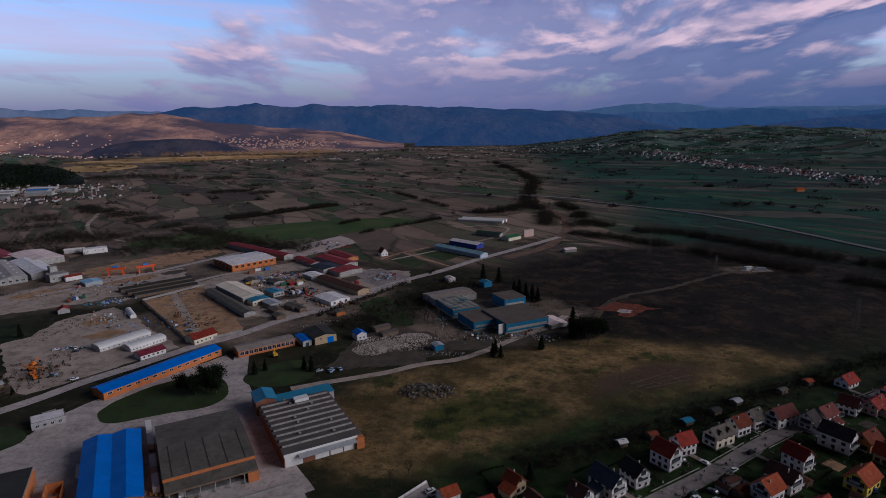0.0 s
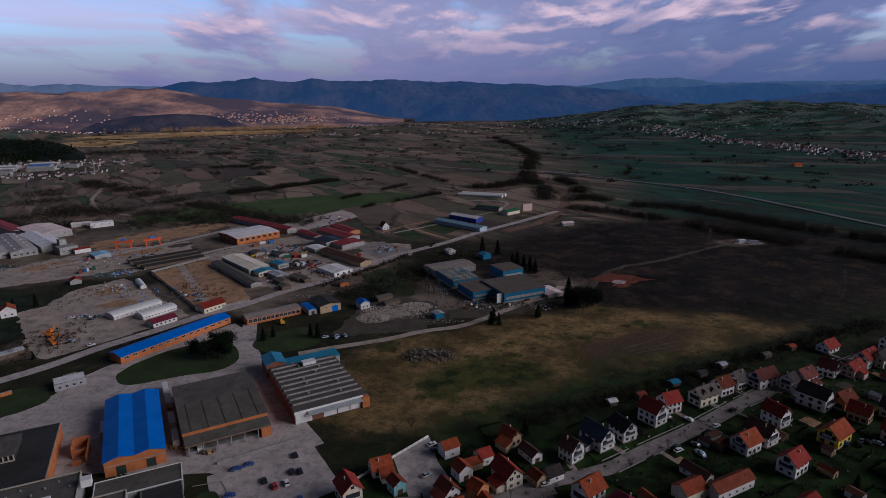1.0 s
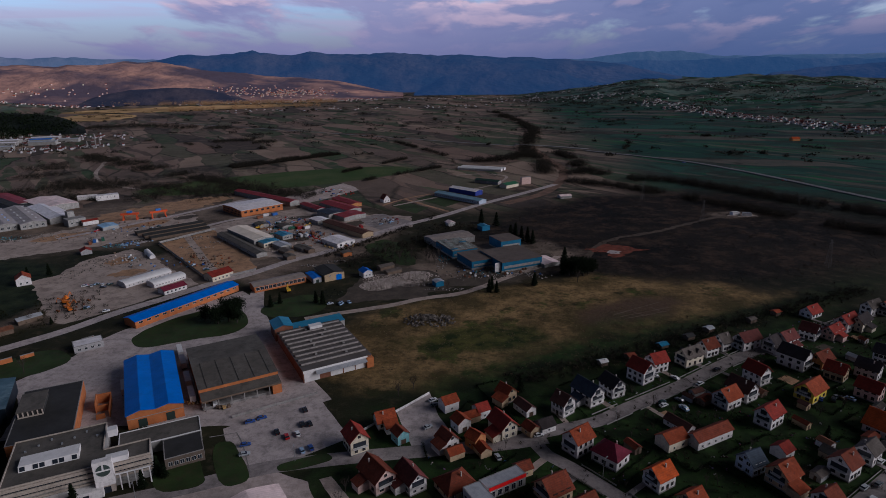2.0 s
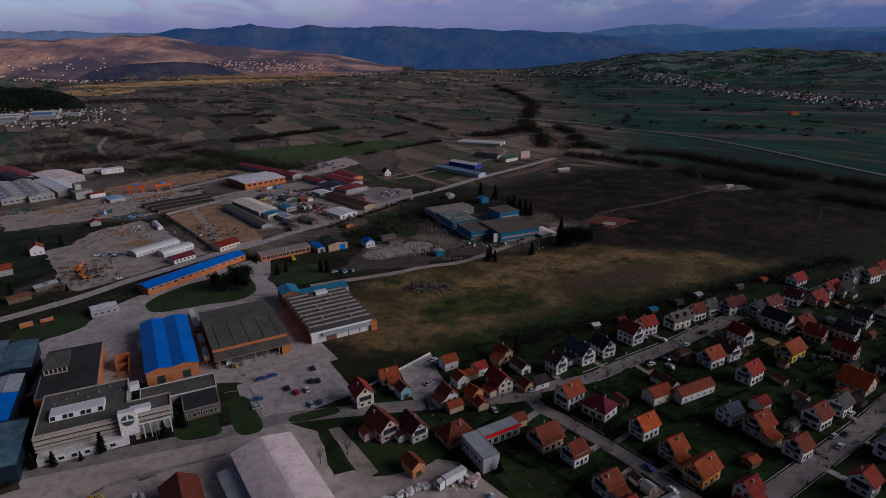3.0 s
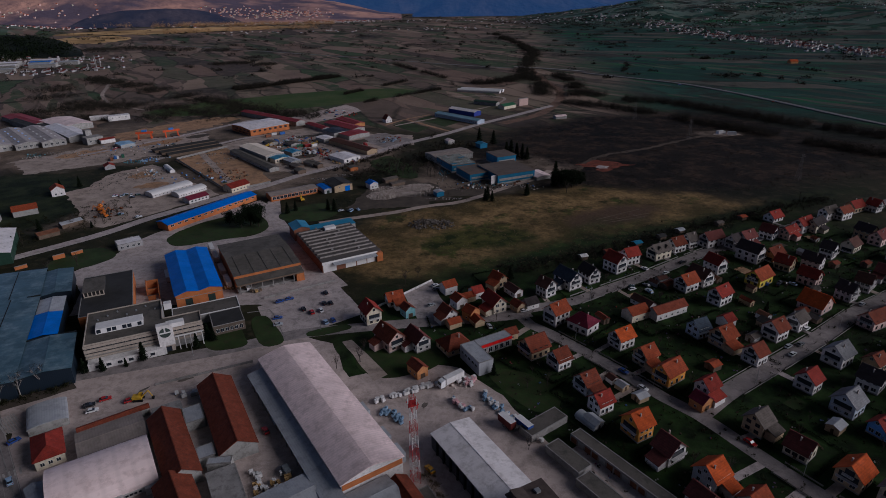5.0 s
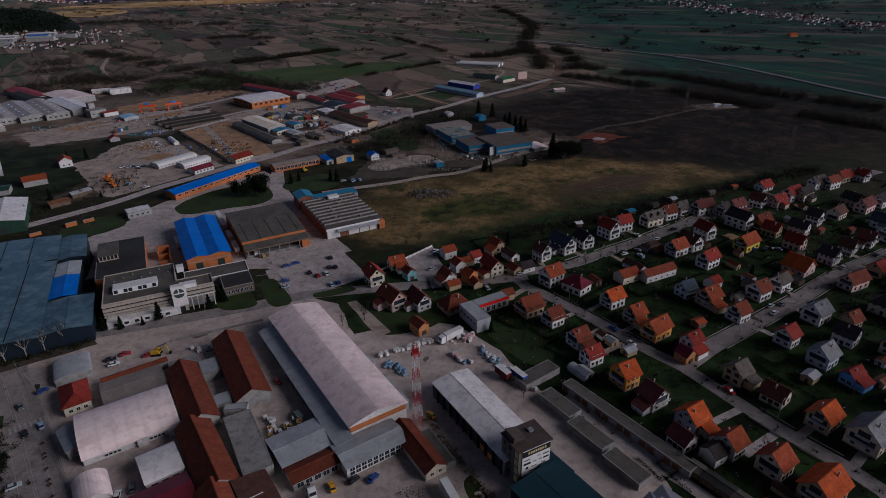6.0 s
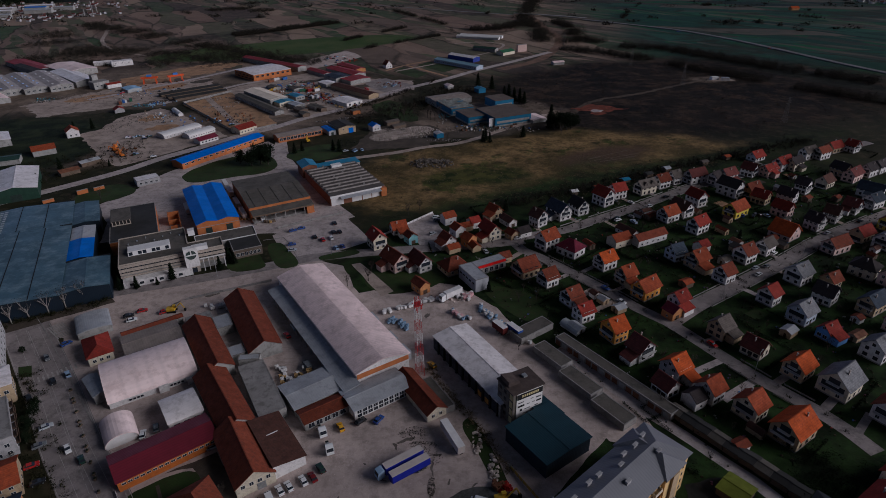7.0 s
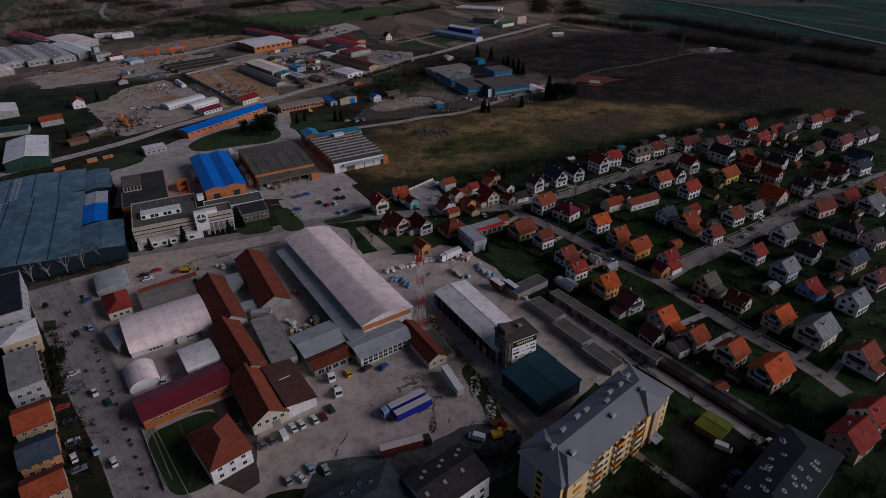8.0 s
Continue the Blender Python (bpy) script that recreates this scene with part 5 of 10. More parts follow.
patch("ground_clay_pit", [(86, 438), (98, 444), (110, 455), (124, 447), (139, 437), (124, 432), (116, 420), (106, 416), (104, 430)], 0.05, material("red_clay", (0.20, 0.045, 0.022), rough=0.98, vary=0.5, scale=0.2, dirt=(0.06, 0.035, 0.025), speck=0.5), "red clay patch in the heath", "clay", 2.5)
patch("pavement_slab", [(104, 431), (109, 437), (117, 434), (114, 427), (108, 427)], 0.058, PAVING, "pale slab in the dug clay", "slab", 1.0)
patch("ground_dig", [(248, 556), (256, 566), (276, 562), (278, 553), (262, 550)], 0.05, GRAVEL, "bare dug ground in the heath", "yard", 3.0)
patch("pavement_garden", [(-58, 148), (-53.9, 150), (-34, 124.5), (-39, 120)], 0.075, GRAVEL, "pale bare strip in a back garden", "path", 0.4)
for k in range(9):
    tagged(new("hatch_bar", Shape().box(-0.14, 0.14, -2.6, 2.6, 0, 0.01).mesh("hatch_bar", MARKING)), "white hatching before the blue hall", "road marking", kind="structure").matrix_basis = pose(-144 + k * 1.65, 177.6 + k * 0.75, 0.085, 0, 0, 60)
for n, (x, y, a_, c_, t, mt) in enumerate(((-232, 462, 20, 12, 50, SOIL), (-205, 505, 16, 9, 30, SOIL), (-160, 470, 18, 12, 40, DARK_EARTH), (-120, 520, 14, 8, 60, DARK_EARTH), (-178, 545, 16, 7, 20, DARK_EARTH), (-150, 440, 12, 7, 50, SOIL),
                                              (-262, 372, 14, 9, 40, SOIL), (-285, 400, 12, 10, 10, SOIL), (-380, 470, 26, 12, 40, SOIL), (-330, 515, 24, 11, 35, SOIL), (-300, 545, 14, 8, 40, DARK_EARTH))):
    ca, sa = math.cos(radians(t)), math.sin(radians(t))
    patch("ground_bare_earth", [(x + a_ * math.cos(k * 0.785) * ca - c_ * math.sin(k * 0.785) * sa, y + a_ * math.cos(k * 0.785) * sa + c_ * math.sin(k * 0.785) * ca) for k in range(8)], 0.036 + 0.0008 * n, mt, "bare trampled earth in the works yards", "yard", 3.0, 2.0)
for a, e in (((83, 304), (116, 325)), ((86, 301), (121, 317)), ((90, 299), (118, 311)), ((96, 308), (102, 303)), ((108, 316), (113, 309))):
    strip("footing", [a, ((a[0] + e[0]) / 2, (a[1] + e[1]) / 2), e], 0.6, 0.05, TIMBER, "faded line of an old footing in the meadow", "footing", ragged=0.3)
# faded lines of the boulevard and the crossing
for k in range(26):
    t = k / 25
    x, y = -186 + (-82 + 186) * t, 92 + (-18 - 92) * t
    tagged(new("road_line", Shape().box(-0.06, 0.06, -2.3, 2.3, 0, 0.01).mesh("road_line", MARKING)), "faded white lane dash", "road marking", kind="structure").matrix_basis = pose(x, y, 0.065, 0, 0, 43)
for off, tone in ((-8.1, 0.10), (-3.9, 0.07), (0.35, 0.08), (4.3, 0.07), (8.2, 0.10)):
    strip("road_edge_line", [(-182, 88), (-150, 55), (-128, 31), (-105, 8), (-87, -12), (-68, -32)], tone * 2, 0.062, MARKING, "thin worn line along the boulevard", "road marking", shift=off)
for k in range(9):
    tagged(new("crossing_bar", Shape().box(-0.3, 0.3, -1.8, 1.8, 0, 0.01).mesh("crossing_bar", MARKING)), "white zebra crossing bar", "road marking", kind="structure").matrix_basis = pose(-157.5 + k * 1.15, 59.2 + k * 1.0, 0.07, 0, 0, 43)


def kerb(pts, label):
    strip("kerb", pts, 0.3, 0.16, CONCRETE, label, "kerb", thick=0.16)


kerb([(-204, 115), (-176, 90), (-146, 60), (-122, 36), (-100, 13), (-84, -6)], "concrete kerb of the boulevard")
kerb([(-110, 172), (-100, 175.5), (-85, 151)], "concrete kerb of the car park")

# ---- special buildings ----
def to_local(x, y, turn, X, Y):
    c, s_ = math.cos(radians(turn)), math.sin(radians(turn))
    return (X - x) * c + (Y - y) * s_, -(X - x) * s_ + (Y - y) * c


def blue_hall():
    w, l, h = 22, 56, 6.6
    b = thing("blue_roofed_hall", "orange brick hall under a bright blue double-pitched sheet roof", "hall", pose(-151.5, 205.3, 0, 0, 0, 31))
    prof = [(-11, 0), (11, 0), (11, h), (5.5, h + 1.5), (0, h + 0.4), (-5.5, h + 1.5), (-11, h)]
    part("wall", Shape().prism(prof, "y", -l / 2, l / 2), BRICK_ORANGE, b)
    top = [(-11.5, h - 0.1), (-5.5, h + 1.55), (0, h + 0.45), (5.5, h + 1.55), (11.5, h - 0.1)]
    for (u0, z0), (u1, z1) in zip(top, top[1:]):
        part("roof_slope", Shape().prism([(u0, z0), (u1, z1), (u1, z1 + 0.2), (u0, z0 + 0.2)], "y", -l / 2 - 0.5, l / 2 + 0.5), METAL_BLUE, b)
    for x in (-5.2, 5.6):
        part("door", Shape().box(x - 1.7, x + 1.7, -l / 2 - 0.08, -l / 2 + 0.05, 0, 3.8), DOOR_DARK, b)
    part("sill_band", Shape().box(-11.04, 11.04, -l / 2 - 0.06, -l / 2 - 0.002, 4.4, 4.7), CONCRETE, b)
    windows(b, -25, 25, -11, 3.6, 9, 2.6, 1.2, 270)
    windows(b, -25, 25, -11, 3.6, 9, 2.6, 1.2, 90)


blue_hall()


def dark_hall():
    w, l, h = 35, 54, 7.4
    b = thing("dark_roofed_hall", "wide orange brick hall with dark felt roof and open loading bays", "hall", pose(-120.3, 222, 0, 0, 0, 32))
    f = -l / 2 + 7
    part("wall", Shape().prism([(f, 0), (l / 2, 0), (l / 2, h), ((f + l / 2) / 2, h + 1.4), (f, h)], "x", -w / 2, w / 2), BRICK_ORANGE, b)
    mid = (f + l / 2) / 2
    for (u0, z0), (u1, z1) in (((f - 0.3, h + 0.02), (mid, h + 1.45)), ((mid, h + 1.45), (l / 2 + 0.4, h + 0.02))):
        part("roof_slope", Shape().prism([(u0, z0), (u1, z1), (u1, z1 + 0.25), (u0, z0 + 0.25)], "x", -w / 2 - 0.3, w / 2 + 0.3), BITUMEN, b)
    for k in range(5):
        x = -w / 2 + (k + 0.5) * w / 5
        part("roof_seam", Shape().prism([(f, h + 0.30), (mid, h + 1.72), (mid, h + 1.80), (f, h + 0.38)], "x", x - 0.12, x + 0.12), BITUMEN_DARK, b)
    part("fascia", Shape().box(-w / 2 - 0.2, w / 2 + 0.2, f - 0.5, f - 0.31, h - 1.3, h + 0.2), BRICK_ORANGE, b, "orange painted fascia")
    part("canopy", Shape().prism([(-l / 2, 5.0), (f - 0.5, 6.0), (f - 0.5, 6.25), (-l / 2, 5.25)], "x", -w / 2, w / 2), BITUMEN, b, "dark felt loading canopy")
    part("canopy_edge", Shape().box(-w / 2, w / 2, -l / 2 - 0.15, -l / 2 - 0.004, 4.5, 5.3), TIMBER, b)
    for k in range(6):
        x = -w / 2 + 1.4 + k * (w - 7) / 5
        part("post", Shape().box(x - 0.2, x + 0.2, -l / 2 + 0.1, -l / 2 + 0.5, 0, 4.95), CONCRETE, b)
    part("end_pier", Shape().box(w / 2 - 4.2, w / 2, -l / 2, f - 0.6, 0, 4.9), BRICK_ORANGE, b)
    part("loading_dock", Shape().box(-w / 2 + 0.2, w / 2 - 4.4, -l / 2 + 1.5, f - 0.02, 0, 1.1), CONCRETE, b)
    for k in range(7):
        x = -w / 2 + 3 + k * 4
        part("loading_door", Shape().box(x - 1.2, x + 1.2, f - 0.08, f - 0.01, 1.1, 4.2), DOOR_DARK if k % 3 else DOOR_WHITE, b)


dark_hall()


def ribbed_hall():
    w, l, h = 35, 50, 6.2
    b = thing("ribbed_roof_hall", "low brick hall with a grey roof of skylight ridges", "hall", pose(-81.7, 247.3, 0, 0, 0, 32))
    part("wall", Shape().box(-w / 2, w / 2, -l / 2, l / 2, 0, h), material("dull_brown_brick", (0.22, 0.095, 0.06), rough=0.9, vary=0.3, ribs=("Z", 0.3, 0.25)), b)
    part("roof", Shape().box(-w / 2 - 0.2, w / 2 + 0.2, -l / 2 - 0.2, l / 2 + 0.2, h + 0.004, h + 0.25), material("grey_felt", (0.10, 0.088, 0.084), rough=0.9, vary=0.3, scale=0.12, dirt=(0.09, 0.08, 0.078)), b)
    n = 9
    for k in range(n):
        y = -l / 2 + 5.5 + k * (l - 8.5) / (n - 1)
        part("skylight_ridge", Shape().prism([(y - 0.25, h + 0.2), (y + 2.6, h + 0.2), (y + 0.15, h + 1.25), (y - 0.1, h + 1.25)], "x", -w / 2 + 0.6, w / 2 - 0.6), [material("ridge_felt", (0.13, 0.115, 0.11), rough=0.9, vary=0.25)], b)
        part("skylight", Shape().box(-w / 2 + 0.8, w / 2 - 0.8, y - 0.36, y - 0.26, h + 0.3, h + 1.15), material("dusty_glazing", (0.30, 0.27, 0.26), rough=0.4, vary=0.5, scale=0.5), b)
        rnd = random.Random(k)
        x = rnd.uniform(-10, 10)
        part("roof_vent", Shape().box(x, x + 1.2, y + 2.7, y + 3.4, h + 0.25, h + 1.0), CONCRETE, b)
    for x0, x1 in ((-w / 2 + 0.4, -9.5), (-4, 2.2), (2.8, 8.5), (9, 14.5)):
        part("garage_door", Shape().box(x0, x1, -l / 2 - 0.1, -l / 2 + 0.02, 0, 4.6), PLASTIC_WHITE, b)
    part("white_band", Shape().box(-w / 2, w / 2 - 2, -l / 2 - 0.14, -l / 2 - 0.11, 4.7, 6.3), PLASTIC_WHITE, b)
    part("lean_to_roof", Shape().prism([(-l / 2 - 3.2, 4.3), (-l / 2 - 0.15, 5.0), (-l / 2 - 0.15, 5.15), (-l / 2 - 3.2, 4.45)], "x", -w / 2 + 6.0, w / 2 - 3.0), METAL_GREY, b)
    part("side_box", Shape().box(w / 2 - 2.8, w / 2 + 0.8, -l / 2 - 1.5, -l / 2 + 3, 0, 5.2), BRICK_ORANGE, b)
    part("plant_box", Shape().box(-1, 6, l / 2 - 7, l / 2 - 3, h + 0.2, h + 2.4), PLASTIC_WHITE, b)
    c = thing("teal_roofed_annex", "brick annex with a teal sheet roof", "building", pose(-110.5, 269, 0, 0, 0, 30))
    part("wall", walls(10, 13, 7.5, 9, "y"), material("dull_brown_brick", (0.22, 0.095, 0.06)), c)
    gable_roof(c, 10, 13, 7.5, 9, "y", TEAL_ROOF)
    windows(c, -4, 4, -6.5, 3, 3, 1.4, 1.6, 0)
    d = thing("teal_flat_store", "low store with blue-grey sheet roof behind the ridged hall", "building", pose(-92, 276, 0, 0, 0, 32))
    part("wall", walls(30, 9, 5.2), GREY_WALL, d)
    part("roof", Shape().prism([(-4.8, 5.2), (4.8, 5.7), (4.8, 5.9), (-4.8, 5.4)], "x", -15.2, 15.2), TEAL_ROOF, d)
    windows(d, -14, 14, -4.5, 2, 8, 1.6, 1.4, 180)


ribbed_hall()


def office():
    x, y, turn, w, l, h = -147.8, 149.5, 28.5, 46.4, 30.0, 9.6
    b = thing("office_building", "office building with pale ribbon bands and flat dark roof", "office", pose(x, y, 0, 0, 0, turn))
    BAND = material("cream_panel", (0.40, 0.34, 0.29), rough=0.85, vary=0.15, dirt=(0.22, 0.19, 0.165))
    xs, yb = 7.5, -4.6                       # the deep wing ends here; the front wing is shallow
    part("wall", Shape().box(-w / 2, xs, -l / 2 + 0.3, l / 2, 0, h).box(xs, w / 2, -l / 2 + 0.3, yb, 0, h), GREY_WALL, b)
    part("roof", Shape().box(-w / 2 + 0.3, xs - 0.3, -l / 2 + 0.6, l / 2 - 0.3, h + 0.004, h + 0.14).box(xs - 0.3, w / 2 - 0.3, -l / 2 + 0.6, yb - 0.3, h + 0.004, h + 0.14), BITUMEN, b)
    rim = Shape().box(-w / 2 - 0.05, w / 2 + 0.05, -l / 2 + 0.25, -l / 2 + 0.6, h, h + 0.6).box(-w / 2 - 0.05, xs + 0.05, l / 2 - 0.3, l / 2 + 0.05, h, h + 0.6)
    rim.box(-w / 2 - 0.05, -w / 2 + 0.3, -l / 2 + 0.6, l / 2 - 0.3, h, h + 0.6).box(xs - 0.3, xs + 0.05, yb, l / 2 - 0.3, h, h + 0.6)
    rim.box(xs + 0.05, w / 2 + 0.05, yb - 0.3, yb + 0.05, h, h + 0.6).box(w / 2 - 0.3, w / 2 + 0.05, -l / 2 + 0.6, yb - 0.3, h, h + 0.6)
    part("parapet", rim, BAND, b)
    for k in range(7):
        part("roof_vent", Shape().box(-19 + k * 3.9, -18.4 + k * 3.9, 6 + (k % 3) * 2.4, 6.6 + (k % 3) * 2.4, h + 0.14, h + 0.8), STEEL, b)
    for z0, z1 in ((8.4, 9.55), (6.3, 7.7), (4.9, 5.7), (3.4, 4.2)):
        part("facade_band", Shape().box(-w / 2 - 0.25, w / 2 + 0.25, -l / 2 - 0.25, -l / 2 + 0.29, z0, z1), BAND, b)
        part("facade_band", Shape().box(-w / 2 - 0.25, -w / 2 - 0.004, -l / 2 + 0.3, l / 2 - 1, z0, z1), BAND, b)
    for z0, z1 in ((7.7, 8.4), (5.7, 6.3)):
        for k in range(18):
            xx = -w / 2 + 0.6 + k * (w - 1.2) / 18
            part("window", Shape().box(xx, xx + 2.3, -l / 2 + 0.12, -l / 2 + 0.28, z0 + 0.04, z1 - 0.04), GLASS, b)
    part("low_front", Shape().box(-w / 2 + 0.5, w / 2 - 16, -l / 2 - 4.5, -l / 2 - 0.26, 0, 3.3), WHITE_WALL, b, "white rendered ground-floor front")
    for k in range(6):
        xx = -w / 2 + 3 + k * 4.2
        part("window", Shape().box(xx, xx + 1.8, -l / 2 - 4.58, -l / 2 - 4.5, 1.0, 2.2), GLASS, b)
    # roof lantern and plant boxes
    px, py = to_local(x, y, turn, -154.8, 142.4)
    lantern = part("roof_lantern", Shape().prism([(py - 3.7, h + 0.15), (py + 3.7, h + 0.15), (py + 3.7, h + 2.0), (py - 2.6, h + 2.0)], "x", px - 9.3, px + 9.3), PLASTIC_WHITE, b, "white rooftop lantern with dark windows")
    for k in range(9):
        if k in (1, 4, 7):
            continue
        xx = px - 8.9 + k * 2.0
        part("pane", Shape().prism([(py - 3.62, h + 0.45), (py - 3.55, h + 0.45), (py - 2.80, h + 1.75), (py - 2.87, h + 1.75)], "x", xx, xx + 1.6), GLASS, lantern)
    for X, Y, a, c, hh in ((-130.5, 143.8, 3.6, 1.6, 2.2), (-141.2, 158.8, 1.6, 1.6, 3.0)):
        qx, qy = to_local(x, y, turn, X, Y)
        part("plant_box", Shape().box(qx - a, qx + a, qy - c, qy + c, h + 0.15, h + hh), PLASTIC_WHITE, b)
    # sign tower
    sx = to_local(x, y, turn, -131.3, 136)[0]
    tower = part("sign_tower", Shape().box(sx - 3.1, sx + 3.1, -l / 2 - 3.0, -l / 2 - 0.3, 3.2, 13.2), WHITE_WALL, b, "white sign tower with a round emblem")
    disc = Shape().tube((sx, -l / 2 - 3.12, 9.6), (sx, -l / 2 - 3.01, 9.6), 2.3, 2.3, 28)
    part("emblem", disc, material("emblem_green", (0.05, 0.07, 0.065), rough=0.6), tower)
    part("emblem_bar", Shape().box(sx - 2.9, sx + 2.9, -l / 2 - 3.2, -l / 2 - 3.13, 9.3, 9.9), PLASTIC_WHITE, tower)
    part("emblem_bar", Shape().box(sx - 0.3, sx + 0.3, -l / 2 - 3.19, -l / 2 - 3.13, 9.95, 12.2), PLASTIC_WHITE, tower)
    part("entrance", Shape().box(sx - 2.8, sx + 2.8, -l / 2 - 2.6, -l / 2 - 0.3, 0, 3.1), BAND, b)
    part("entrance_door", Shape().box(sx - 1.4, sx + 1.4, -l / 2 - 2.68, -l / 2 - 2.6, 0, 2.5), GLASS, b)
    for k in range(5):
        xx = sx + 4.6 + k * 2.4
        part("pergola_post", Shape().box(xx, xx + 0.35, -l / 2 - 3.2, -l / 2 - 2.8, 0, 6.6), PLASTIC_WHITE, b)
    part("pergola_beam", Shape().box(sx + 3.4, sx + 15, -l / 2 - 3.25, -l / 2 - 2.75, 6.6, 7.0), PLASTIC_WHITE, b)
    c = thing("office_link", "low white linking block with rooftop lattice", "building", pose(-128, 168, 0, 0, 0, 28.5))
    part("wall", walls(30, 12, 4.6), GREY_WALL, c)
    flat_roof(c, 30, 12, 4.6, BITUMEN, PLASTIC_WHITE, 0.4)
    g = thing("roof_monitor", "raised black roof monitor with pale frames", "roof monitor", pose(-190.2, 180.6, 7.14, 0, 0, 29))
    part("wall", walls(9, 16, 2.6), BITUMEN_DARK, g)
    part("roof", Shape().box(-4.9, 4.9, -8.6, 8.3, 2.604, 2.85), BITUMEN, g)
    for k in range(6):
        part("pillar", Shape().box(-4.5 + k * 1.72, -4.1 + k * 1.72, -8.5, -8.0, 0, 2.6), BAND, g)
    part("sill", Shape().box(-4.6, 4.6, -8.6, -8.01, -0.1, 0.35), BAND, g)
    d = thing("brick_ruin", "broken orange brick walls of a torn-down bay", "wall", pose(-166.5, 190.5, 0, 0, 0, 29))
    for k, (a0, a1, b0, b1, z) in enumerate(((-3, 3, 7, 7.4, 4.5), (2.6, 3, -8, 6.9, 3.6), (-3, -2.6, -2, 6.9, 5.2), (-2.5, 1, -8, -7.6, 2.4), (-2.5, 2.5, -1, -0.6, 3))):
        part("wall", Shape().box(a0, a1, b0, b1, 0, z), BRICK_ORANGE, d)


office()


def market_hall():
    w, l, h = 22, 80.5, 7.2
    b = thing("market_hall", "long market hall under a weathered pale grey gable roof", "hall", pose(-53.8, 97.2, 0, 0, 0, 36.4))
    part("wall", walls(w - 0.6, l - 0.8, h, 8.9, "y"), WHITE_WALL, b)
    curve = [(11.2 * (i / 10 - 1), h - 0.15 + 2.4 * (1 - abs(i / 10 - 1) ** 1.35)) for i in range(21)]
    part("roof", Shape().prism(curve[::-1] + [(u, z + 0.25) for u, z in curve], "y", -l / 2 - 0.1, l / 2 + 0.1), FIBRE, b, "pale stained roof with a rounded ridge")
    part("gable_band", Shape().box(-w / 2 + 0.5, w / 2 - 0.5, -l / 2 + 0.2, -l / 2 + 0.38, 4.6, 6.6), BRICK_ORANGE, b)
    part("side_roof", Shape().prism([(-w / 2 - 6.2, 4.2), (-w / 2 + 0.2, 5.2), (-w / 2 + 0.2, 5.4), (-w / 2 - 6.2, 4.4)], "y", -l / 2 - 3, l / 2 - 4), METAL_GREY, b, "grey sheet side canopy")
    part("side_wall", Shape().box(-w / 2 - 4.5, -w / 2 + 0.28, -l / 2 - 2, l / 2 - 5, 0, 4.15), GREY_WALL, b)
    for k in range(14):
        yy = -l / 2 + 2 + k * 5.2
        part("post", Shape().box(-w / 2 - 5.9, -w / 2 - 5.6, yy, yy + 0.3, 0, 4.2), STEEL, b)
        if k % 2:
            part("side_door", Shape().box(-w / 2 - 4.58, -w / 2 - 4.5, yy, yy + 2.6, 0, 3.0), DOOR_DARK, b)
    windows(b, -l / 2 + 3, l / 2 - 3, -(w - 0.6) / 2, 4.5, 14, 2.4, 1.2, 90)
    for yy in (4, 20, 30):
        part("side_store", Shape().box(w / 2 - 0.28, w / 2 + 3, -yy - 6, -yy, 0, 4.0), METAL_GREY, b)


market_hall()


